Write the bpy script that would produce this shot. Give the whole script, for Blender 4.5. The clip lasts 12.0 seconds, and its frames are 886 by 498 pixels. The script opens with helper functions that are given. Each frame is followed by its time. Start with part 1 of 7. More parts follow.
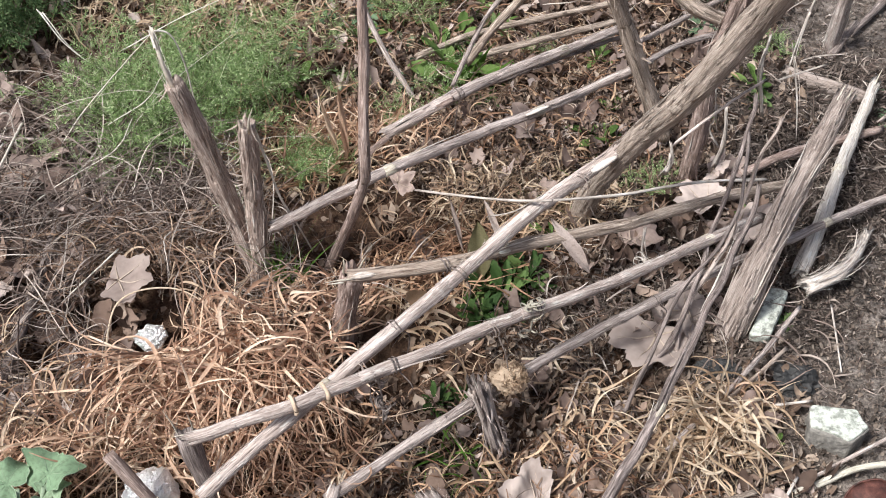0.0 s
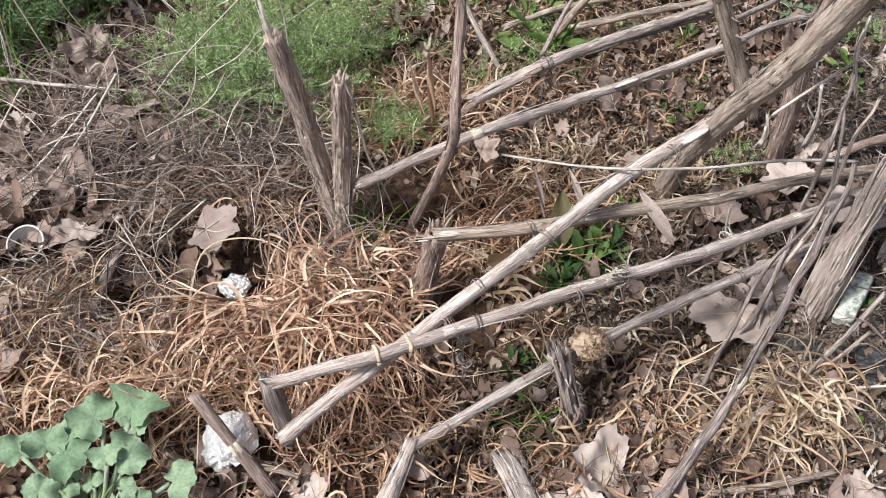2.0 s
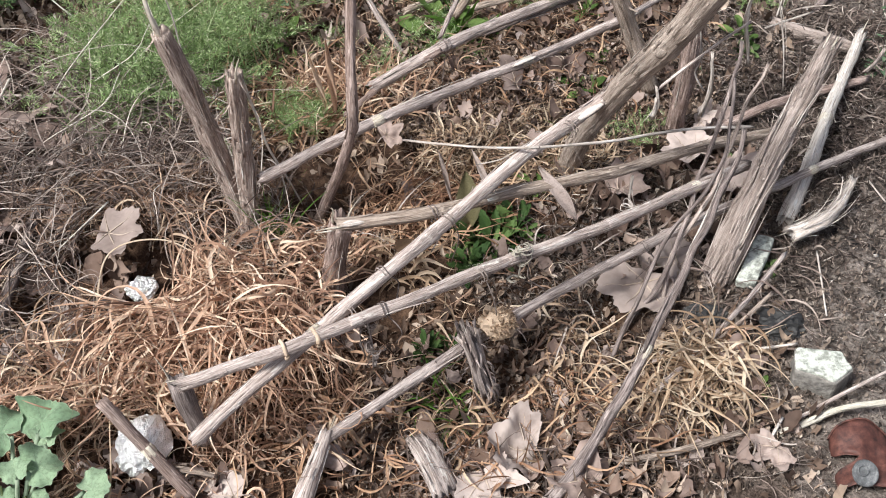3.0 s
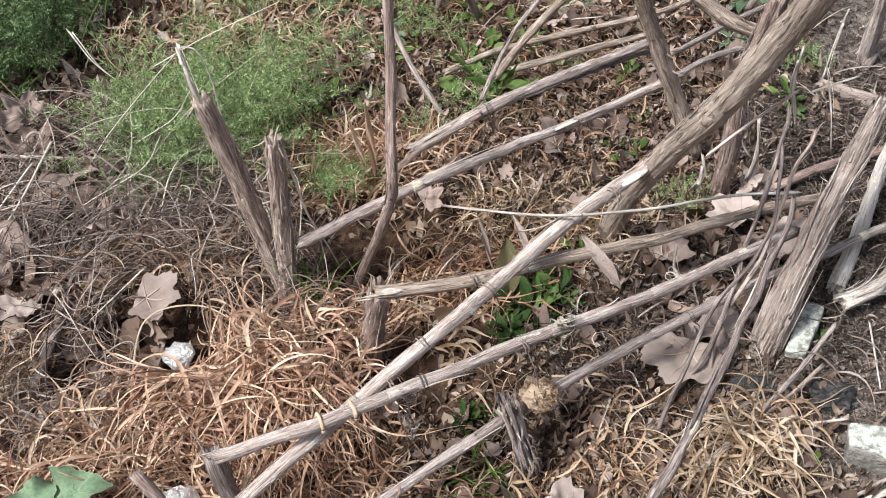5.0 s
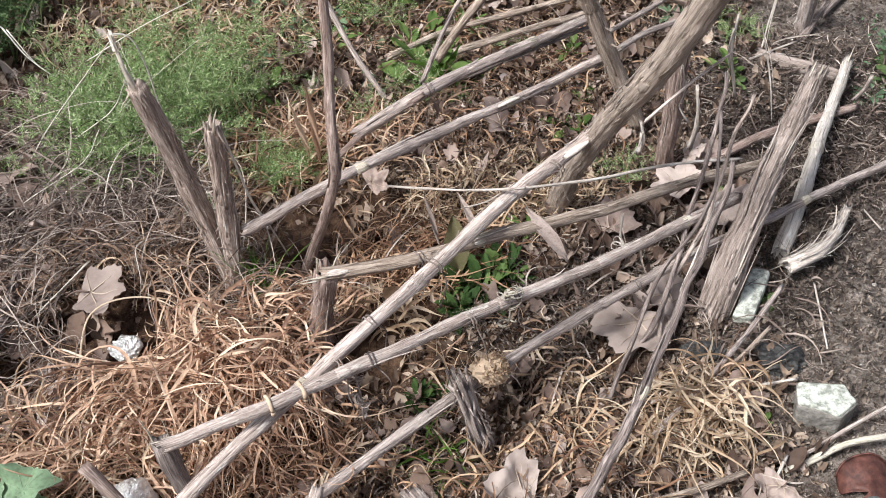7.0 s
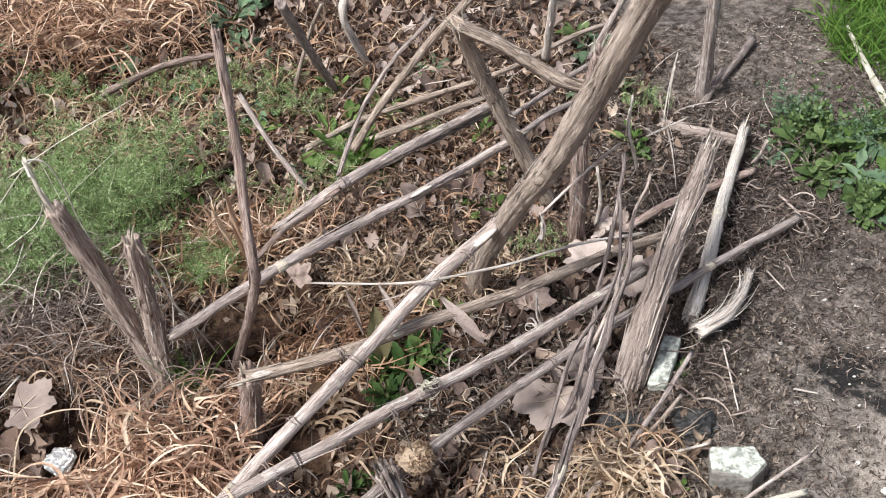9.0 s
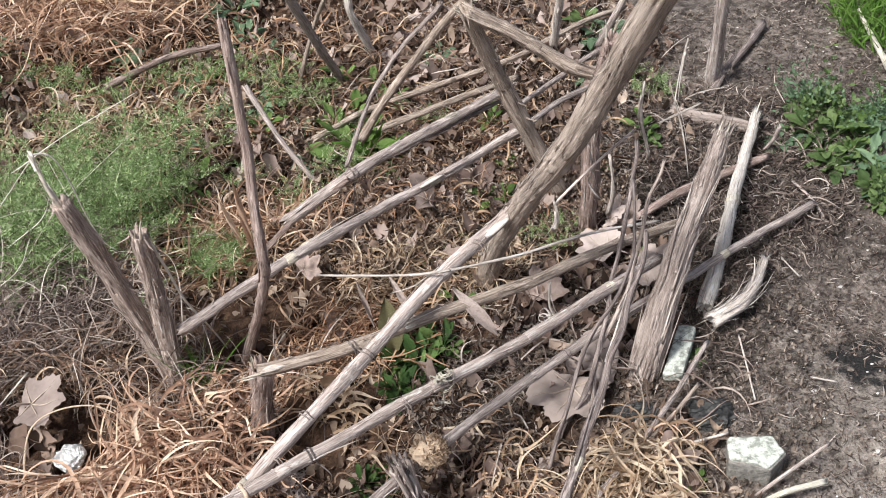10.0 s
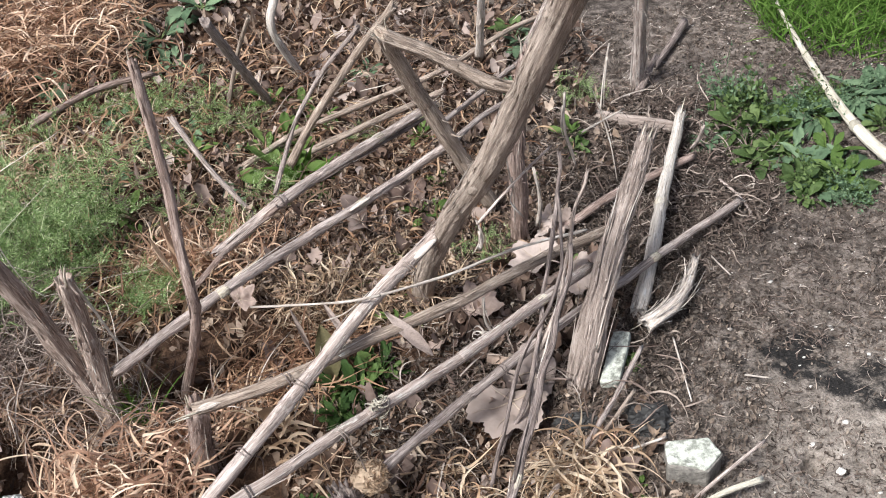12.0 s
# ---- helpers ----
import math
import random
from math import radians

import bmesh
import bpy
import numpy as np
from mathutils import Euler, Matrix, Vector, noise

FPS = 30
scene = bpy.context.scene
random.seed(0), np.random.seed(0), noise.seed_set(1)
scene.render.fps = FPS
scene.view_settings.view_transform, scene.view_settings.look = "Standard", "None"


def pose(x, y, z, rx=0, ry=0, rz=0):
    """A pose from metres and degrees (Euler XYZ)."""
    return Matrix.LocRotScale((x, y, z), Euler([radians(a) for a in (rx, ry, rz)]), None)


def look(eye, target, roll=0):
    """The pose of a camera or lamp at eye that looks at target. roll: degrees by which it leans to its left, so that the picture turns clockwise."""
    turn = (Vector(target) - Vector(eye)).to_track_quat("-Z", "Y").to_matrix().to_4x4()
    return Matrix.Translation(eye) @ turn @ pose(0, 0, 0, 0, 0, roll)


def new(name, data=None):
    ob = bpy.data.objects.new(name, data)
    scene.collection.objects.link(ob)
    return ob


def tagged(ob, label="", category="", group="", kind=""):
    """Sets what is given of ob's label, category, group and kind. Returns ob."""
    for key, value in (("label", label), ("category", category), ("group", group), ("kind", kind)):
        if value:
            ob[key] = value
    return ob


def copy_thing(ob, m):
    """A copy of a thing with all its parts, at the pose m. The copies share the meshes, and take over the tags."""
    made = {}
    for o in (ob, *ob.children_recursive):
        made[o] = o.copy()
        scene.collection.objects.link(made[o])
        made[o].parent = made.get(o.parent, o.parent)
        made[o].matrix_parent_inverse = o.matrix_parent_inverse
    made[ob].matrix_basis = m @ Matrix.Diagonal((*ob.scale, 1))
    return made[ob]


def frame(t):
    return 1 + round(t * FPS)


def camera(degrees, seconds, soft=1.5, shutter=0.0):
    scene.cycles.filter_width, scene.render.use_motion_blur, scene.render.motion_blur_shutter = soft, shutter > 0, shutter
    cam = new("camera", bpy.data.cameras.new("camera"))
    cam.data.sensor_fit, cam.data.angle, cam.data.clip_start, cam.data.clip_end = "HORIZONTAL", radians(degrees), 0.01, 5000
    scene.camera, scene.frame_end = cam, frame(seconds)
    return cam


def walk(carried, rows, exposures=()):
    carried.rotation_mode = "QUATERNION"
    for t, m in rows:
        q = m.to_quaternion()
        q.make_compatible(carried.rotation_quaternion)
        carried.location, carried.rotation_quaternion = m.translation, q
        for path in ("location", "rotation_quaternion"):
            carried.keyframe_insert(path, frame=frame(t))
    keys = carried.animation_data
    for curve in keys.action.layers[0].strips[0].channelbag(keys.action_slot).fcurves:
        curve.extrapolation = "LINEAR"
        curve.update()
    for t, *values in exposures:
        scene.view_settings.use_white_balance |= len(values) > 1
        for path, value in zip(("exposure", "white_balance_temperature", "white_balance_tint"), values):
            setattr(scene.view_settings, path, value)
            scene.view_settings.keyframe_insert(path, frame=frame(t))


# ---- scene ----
cam = camera(44.9, 12.0, soft=1.02)
PATH = [
    (0, (-0.002, -0.001, 1.48), (-0.057, 1.402, 0.056), -3.2),
    (0.5, (-0.002, -0.02, 1.515), (-0.068, 1.432, 0.141), -0.4),
    (1, (-0.051, -0.026, 1.502), (-0.181, 1.439, 0.146), -0.5),
    (1.5, (-0.063, -0.031, 1.485), (-0.252, 1.408, 0.108), -2.3),
    (2, (-0.053, -0.044, 1.454), (-0.208, 1.344, 0.022), -3.1),
    (2.5, (-0.022, -0.051, 1.45), (-0.13, 1.321, -0.001), -3.8),
    (3, (0.004, -0.038, 1.46), (-0.039, 1.327, 0.0), -3.4),
    (3.2, (0.014, -0.032, 1.477), (-0.041, 1.323, 0.006), -3.2),
    (4.8, (0.009, 0.012, 1.471), (-0.057, 1.45, 0.083), -3.5),
    (5, (0.0, 0.009, 1.461), (-0.11, 1.437, 0.066), -5.0),
    (5.5, (-0.004, -0.007, 1.455), (-0.161, 1.393, 0.035), -7.2),
    (6, (0.002, 0.001, 1.464), (-0.14, 1.396, 0.038), -5.5),
    (6.5, (-0.001, 0.0, 1.467), (-0.126, 1.401, 0.046), -4.8),
    (7, (0.025, -0.013, 1.43), (-0.015, 1.415, 0.03), -5.5),
    (7.5, (0.061, -0.021, 1.487), (0.125, 1.369, 0.05), -4.7),
    (7.7, (0.089, -0.024, 1.507), (0.167, 1.383, 0.087), -5.4),
    (9.3, (0.098, -0.011, 1.525), (0.143, 1.474, 0.186), -7.5),
    (9.5, (0.095, 0.004, 1.513), (0.14, 1.489, 0.175), -7.9),
    (10, (0.084, 0.003, 1.511), (0.129, 1.474, 0.156), -7.8),
    (10.5, (0.091, 0.012, 1.523), (0.156, 1.45, 0.134), -8.7),
    (11, (0.098, 0.008, 1.521), (0.185, 1.443, 0.131), -7.8),
    (11.5, (0.13, 0.021, 1.535), (0.226, 1.456, 0.146), -11.2),
    (12, (0.146, 0.019, 1.537), (0.261, 1.476, 0.172), -9.7),
]
walk(cam, [(t, look(eye, target, roll)) for t, eye, target, roll in PATH], exposures=[(0.0, 0.34), (12.0, 0.34)])

# ---- light: bright overcast sky with a veiled sun ----
SUN_EL, SUN_AZ = radians(57), radians(-118)
world = bpy.data.worlds.new("overcast_sky")
scene.world = world
world.use_nodes = True
wn = world.node_tree.nodes
sky = wn.new("ShaderNodeTexSky")
sky.sky_type = "NISHITA"
sky.sun_disc = False
sky.sun_elevation = SUN_EL
sky.sun_rotation = SUN_AZ
sky.dust_density = 4.0
sky.air_density = 1.0
sky.ozone_density = 1.0
wn["Background"].inputs["Strength"].default_value = 0.098
haze = wn.new("ShaderNodeHueSaturation")  # cloud veil greys the blue
haze.inputs["Saturation"].default_value = 0.7
world.node_tree.links.new(sky.outputs["Color"], haze.inputs["Color"])
world.node_tree.links.new(haze.outputs["Color"], wn["Background"].inputs["Color"])
sun_data = bpy.data.lights.new("sun", "SUN")
sun_data.energy = 4.05
sun_data.angle = radians(15)
sun_data.color = (0.98, 0.985, 0.96)
sun = new("sun", sun_data)
to_sun = Vector((math.sin(SUN_AZ) * math.cos(SUN_EL), math.cos(SUN_AZ) * math.cos(SUN_EL), math.sin(SUN_EL)))
sun.rotation_euler = to_sun.to_track_quat("Z", "Y").to_euler()


# ---- materials ----
def mat(name, rough=0.8, spec=0.3, metal=0.0):
    m = bpy.data.materials.new(name)
    m.use_nodes = True
    nt = m.node_tree
    b = nt.nodes["Principled BSDF"]
    b.inputs["Roughness"].default_value = rough
    b.inputs["Specular IOR Level"].default_value = spec
    b.inputs["Metallic"].default_value = metal
    return m, nt, b


def node(nt, kind, **values):
    n = nt.nodes.new(kind)
    for key, value in values.items():
        n.inputs[key.replace("_", " ")].default_value = value
    return n


def ramp(nt, fac, stops):
    r = nt.nodes.new("ShaderNodeValToRGB")
    el = r.color_ramp.elements
    while len(el) < len(stops):
        el.new(0.5)
    for e, (p, c) in zip(el, stops):
        e.position, e.color = p, (*c, 1)
    nt.links.new(fac, r.inputs["Fac"])
    return r.outputs["Color"]


def mixc(nt, fac, a, b, blend="MIX"):
    n = nt.nodes.new("ShaderNodeMix")
    n.data_type, n.blend_type = "RGBA", blend
    for sock, v in ((n.inputs["Factor"], fac), (n.inputs["A"], a), (n.inputs["B"], b)):
        if isinstance(v, bpy.types.NodeSocket):
            nt.links.new(v, sock)
        elif isinstance(v, tuple):
            sock.default_value = (*v, 1)
        else:
            sock.default_value = v
    return n.outputs["Result"]


def bump(nt, b, height, strength=0.5, distance=0.002):
    n = node(nt, "ShaderNodeBump", Strength=strength, Distance=distance)
    nt.links.new(height, n.inputs["Height"])
    nt.links.new(n.outputs["Normal"], b.inputs["Normal"])


def noise_tex(nt, vec, scale, detail=4.0, rough=0.6):
    n = node(nt, "ShaderNodeTexNoise", Scale=scale, Detail=detail, Roughness=rough)
    if vec is not None:
        nt.links.new(vec, n.inputs["Vector"])
    return n.outputs["Fac"]


def wood(name, dark, mid, light, grain=1.0):
    """Weathered fibrous stalk: the grain runs along v of the UV map, which is in metres."""
    m, nt, b = mat(name, 0.85, 0.2)
    uv = nt.nodes.new("ShaderNodeUVMap")
    info = nt.nodes.new("ShaderNodeObjectInfo")
    add = nt.nodes.new("ShaderNodeVectorMath")
    add.operation = "ADD"
    nt.links.new(uv.outputs["UV"], add.inputs[0])
    nt.links.new(info.outputs["Random"], add.inputs[1])
    mp = node(nt, "ShaderNodeMapping", Scale=(680 * grain, 24, 1))
    nt.links.new(add.outputs["Vector"], mp.inputs["Vector"])
    fine = noise_tex(nt, mp.outputs["Vector"], 1.0, 5, 0.65)
    mp2 = node(nt, "ShaderNodeMapping", Scale=(75, 9, 1))
    nt.links.new(add.outputs["Vector"], mp2.inputs["Vector"])
    blot = noise_tex(nt, mp2.outputs["Vector"], 1.0, 3, 0.6)
    base = ramp(nt, fine, [(0.3, dark), (0.45, mid), (0.62, light)])
    patch = ramp(nt, blot, [(0.35, tuple(c * 0.62 for c in mid)), (0.5, mid), (0.6, tuple(min(1, c * 1.02) for c in light)), (0.72, tuple(min(0.85, c * 1.3 + 0.04) for c in light))])
    col = mixc(nt, 0.34, base, patch)
    mp4 = node(nt, "ShaderNodeMapping", Scale=(190, 26, 1))
    nt.links.new(add.outputs["Vector"], mp4.inputs["Vector"])
    scuff = noise_tex(nt, mp4.outputs["Vector"], 1.0, 4, 0.7)
    col = mixc(nt, ramp(nt, scuff, [(0.56, (0, 0, 0)), (0.66, (0.75, 0.75, 0.75))]), col, tuple(min(0.85, c * 1.22 + 0.03) for c in light))
    mp3 = node(nt, "ShaderNodeMapping", Scale=(230, 10, 1))
    nt.links.new(add.outputs["Vector"], mp3.inputs["Vector"])
    crack = noise_tex(nt, mp3.outputs["Vector"], 1.0, 4, 0.7)
    col = mixc(nt, 1.0, col, ramp(nt, crack, [(0.32, (0.42, 0.38, 0.36)), (0.41, (1, 1, 1))]), "MULTIPLY")
    mp5 = node(nt, "ShaderNodeMapping", Scale=(360, 120, 1))
    nt.links.new(add.outputs["Vector"], mp5.inputs["Vector"])
    speck = noise_tex(nt, mp5.outputs["Vector"], 1.0, 2, 0.6)
    col = mixc(nt, 0.55, col, ramp(nt, speck, [(0.3, (0.5, 0.47, 0.45)), (0.42, (1, 1, 1)), (0.64, (1, 1, 1)), (0.74, (1.25, 1.25, 1.25))]), "MULTIPLY")
    tone = nt.nodes.new("ShaderNodeMapRange")
    tone.inputs["To Min"].default_value, tone.inputs["To Max"].default_value = 0.8, 1.15
    nt.links.new(info.outputs["Random"], tone.inputs["Value"])
    hsv = nt.nodes.new("ShaderNodeHueSaturation")
    nt.links.new(tone.outputs["Result"], hsv.inputs["Value"])
    nt.links.new(col, hsv.inputs["Color"])
    nt.links.new(hsv.outputs["Color"], b.inputs["Base Color"])
    both = nt.nodes.new("ShaderNodeMath")
    both.operation = "ADD"
    nt.links.new(fine, both.inputs[0])
    nt.links.new(crack, both.inputs[1])
    bump(nt, b, both.outputs[0], 0.9, 0.0022)
    return m


def leafy(name, stops, trans=0.25, rough=0.6, scale=60.0, spec=0.3):
    """Thin leaf or straw: colour by island and object, some light comes through."""
    m, nt, b = mat(name, rough, spec)
    geo = nt.nodes.new("ShaderNodeNewGeometry")
    info = nt.nodes.new("ShaderNodeObjectInfo")
    add = nt.nodes.new("ShaderNodeMath")
    add.operation = "ADD"
    nt.links.new(geo.outputs["Random Per Island"], add.inputs[0])
    nt.links.new(info.outputs["Random"], add.inputs[1])
    fr = nt.nodes.new("ShaderNodeMath")
    fr.operation = "FRACT"
    nt.links.new(add.outputs[0], fr.inputs[0])
    col = ramp(nt, fr.outputs[0], stops)
    tc = nt.nodes.new("ShaderNodeTexCoord")
    spots = noise_tex(nt, tc.outputs["Object"], scale, 4, 0.65)
    shade = ramp(nt, spots, [(0.3, (0.55, 0.52, 0.5)), (0.55, (1, 1, 1)), (0.8, (1.0, 1.0, 0.97))])
    col = mixc(nt, 0.8, col, shade, "MULTIPLY")
    nt.links.new(col, b.inputs["Base Color"])
    bump(nt, b, spots, 0.4, 0.002)
    tr = nt.nodes.new("ShaderNodeBsdfTranslucent")
    nt.links.new(col, tr.inputs["Color"])
    mx = nt.nodes.new("ShaderNodeMixShader")
    mx.inputs["Fac"].default_value = trans
    out = nt.nodes["Material Output"]
    nt.links.new(b.outputs["BSDF"], mx.inputs[1])
    nt.links.new(tr.outputs["BSDF"], mx.inputs[2])
    nt.links.new(mx.outputs["Shader"], out.inputs["Surface"])
    return m


WOOD_BLEACHED = wood("whitish_barkless_wood", (0.26, 0.215, 0.185), (0.62, 0.555, 0.5), (0.86, 0.81, 0.76), 0.7)
WOOD_GREY = wood("weathered_grey_stalk", (0.105, 0.079, 0.071), (0.38, 0.306, 0.275), (0.75, 0.65, 0.612))
WOOD_BROWN = wood("weathered_brown_stalk", (0.066, 0.045, 0.038), (0.255, 0.181, 0.154), (0.541, 0.428, 0.387))
WOOD_TAN = wood("tan_fibrous_trunk", (0.067, 0.05, 0.04), (0.28, 0.217, 0.177), (0.55, 0.46, 0.395))
WOOD_RUST = wood("reddish_brown_shaggy_stalk", (0.07, 0.049, 0.041), (0.3, 0.22, 0.186), (0.66, 0.555, 0.495))
WOOD_PALE = wood("bleached_pale_wood", (0.2, 0.165, 0.14), (0.52, 0.45, 0.4), (0.8, 0.73, 0.68), 0.7)
WOOD_CREAM = wood("peeled_cream_wood", (0.240, 0.206, 0.152), (0.496, 0.451, 0.368), (0.656, 0.626, 0.560), 0.6)
WOOD_DARK = wood("dark_grey_wood", (0.038, 0.029, 0.027), (0.15, 0.12, 0.111), (0.37, 0.31, 0.292))
WOOD_TRUNK = wood("tan_grey_stringy_bark", (0.13, 0.1, 0.082), (0.325, 0.26, 0.218), (0.52, 0.44, 0.385), 1.3)
WOOD_ASH = wood("ash_grey_fallen_stalk", (0.088, 0.068, 0.062), (0.305, 0.247, 0.225), (0.61, 0.53, 0.5))
WOOD_GREYTAN = wood("grey_brown_fibrous_trunk", (0.1, 0.078, 0.067), (0.29, 0.232, 0.203), (0.53, 0.45, 0.41), 1.2)
SPLINTER = wood("raw_pale_splinter", (0.22, 0.17, 0.12), (0.52, 0.45, 0.36), (0.8, 0.74, 0.64))

STRAW_ORANGE = leafy("orange_dry_grass", [(0.0, (0.22, 0.125, 0.088)), (0.3, (0.49, 0.305, 0.212)), (0.65, (0.76, 0.53, 0.385)), (1.0, (0.95, 0.78, 0.62))], 0.25, 0.55)
STRAW_RED = leafy("russet_dry_grass", [(0.0, (0.14, 0.072, 0.045)), (0.4, (0.31, 0.175, 0.11)), (0.75, (0.49, 0.305, 0.195)), (1.0, (0.69, 0.50, 0.34))], 0.2, 0.6)
STRAW_YELLOW = leafy("pale_yellow_dry_grass", [(0.0, (0.3, 0.2, 0.13)), (0.4, (0.52, 0.38, 0.26)), (1.0, (0.80, 0.67, 0.52))], 0.25, 0.5)
STRAW_BROWN = leafy("dull_brown_dry_grass", [(0.0, (0.10, 0.063, 0.042)), (0.4, (0.27, 0.168, 0.118)), (0.8, (0.46, 0.318, 0.23)), (1.0, (0.63, 0.5, 0.37))], 0.15, 0.6)
TWIG_GREY = leafy("grey_thin_twigs", [(0.0, (0.065, 0.046, 0.039)), (0.5, (0.225, 0.17, 0.148)), (0.85, (0.41, 0.345, 0.305)), (1.0, (0.6, 0.535, 0.485))], 0.0, 0.8)
LEAF_DEAD = leafy("dead_plane_leaf", [(0.0, (0.15, 0.1, 0.084)), (0.35, (0.26, 0.192, 0.166)), (0.7, (0.41, 0.318, 0.283)), (1.0, (0.63, 0.535, 0.495))], 0.15, 0.65, scale=35)
LEAF_OLIVE = leafy("olive_brown_withered_leaf", [(0.0, (0.15, 0.135, 0.07)), (1.0, (0.22, 0.2, 0.11))], 0.2, 0.6, scale=40)
LEAF_PALE = leafy("pale_pinkish_dead_leaf", [(0.0, (0.33, 0.262, 0.235)), (1.0, (0.5, 0.42, 0.385))], 0.15, 0.65, scale=20)
LEAF_VEIN = leafy("pale_leaf_vein", [(0.0, (0.45, 0.36, 0.29)), (1.0, (0.6, 0.5, 0.42))], 0.1, 0.7)
WOOD_WHITE = leafy("sun_bleached_twig", [(0.0, (0.56, 0.5, 0.43)), (0.5, (0.7, 0.65, 0.58)), (1.0, (0.84, 0.8, 0.74))], 0.0, 0.8, scale=140)
LITTER = leafy("crumbled_leaf_litter", [(0.0, (0.045, 0.028, 0.022)), (0.4, (0.145, 0.098, 0.073)), (0.75, (0.3, 0.222, 0.168)), (1.0, (0.56, 0.45, 0.37))], 0.1, 0.75)
LEAF_CRUMPLED = leafy("crumpled_brown_leaf", [(0.0, (0.075, 0.048, 0.037)), (0.5, (0.19, 0.126, 0.098)), (0.85, (0.32, 0.23, 0.185)), (1.0, (0.48, 0.375, 0.31))], 0.12, 0.7, scale=45)
MULCH = leafy("dark_woody_shreds", [(0.0, (0.035, 0.026, 0.022)), (0.5, (0.105, 0.08, 0.068)), (0.85, (0.2, 0.16, 0.138)), (1.0, (0.38, 0.32, 0.28))], 0.0, 0.85)
CRUMB = leafy("woody_crumbs", [(0.0, (0.041, 0.032, 0.027)), (0.5, (0.149, 0.115, 0.095)), (0.85, (0.26, 0.212, 0.178)), (1.0, (0.4, 0.34, 0.29))], 0.0, 0.85)
GREEN_FEATHER = leafy("light_green_feathery_leaf", [(0.0, (0.15, 0.25, 0.085)), (0.5, (0.33, 0.475, 0.195)), (0.85, (0.52, 0.64, 0.34)), (1.0, (0.72, 0.78, 0.54))], 0.4, 0.5)
GREEN_BRIGHT = leafy("fresh_green_leaf", [(0.0, (0.08, 0.17, 0.03)), (0.5, (0.13, 0.25, 0.05)), (1.0, (0.2, 0.33, 0.08))], 0.35, 0.6, spec=0.15)
GREEN_GREY = leafy("felted_grey_green_leaf", [(0.0, (0.21, 0.325, 0.2)), (0.5, (0.28, 0.4, 0.255)), (1.0, (0.37, 0.49, 0.335))], 0.25, 0.8, scale=7, spec=0.15)
GREEN_SPOON = leafy("dull_green_leaf", [(0.0, (0.062, 0.105, 0.037)), (0.5, (0.105, 0.168, 0.056)), (1.0, (0.19, 0.268, 0.105))], 0.25, 0.55, spec=0.25)
GREEN_DARK = leafy("dark_green_leaf", [(0.0, (0.032, 0.068, 0.02)), (0.6, (0.066, 0.122, 0.036)), (1.0, (0.15, 0.23, 0.075))], 0.2, 0.6, spec=0.15)
GREEN_FERN = leafy("ferny_green_leaf", [(0.0, (0.06, 0.11, 0.046)), (0.5, (0.125, 0.2, 0.088)), (1.0, (0.24, 0.33, 0.16))], 0.3, 0.6, spec=0.15)
GREEN_MARGIN = leafy("pale_leaf_margin", [(0.0, (0.34, 0.45, 0.31)), (1.0, (0.43, 0.53, 0.38))], 0.2, 0.8)
GREEN_FRESH = leafy("light_green_leaf", [(0.0, (0.075, 0.135, 0.036)), (0.5, (0.125, 0.21, 0.056)), (1.0, (0.21, 0.31, 0.1))], 0.3, 0.6, spec=0.15)
GREEN_BLUE = leafy("bluish_green_leaf", [(0.0, (0.09, 0.15, 0.088)), (0.5, (0.15, 0.24, 0.14)), (1.0, (0.235, 0.34, 0.205))], 0.25, 0.6, spec=0.2)
GREEN_STEM = leafy("pale_green_stem", [(0.0, (0.14, 0.2, 0.07)), (1.0, (0.24, 0.3, 0.13))], 0.2, 0.5)


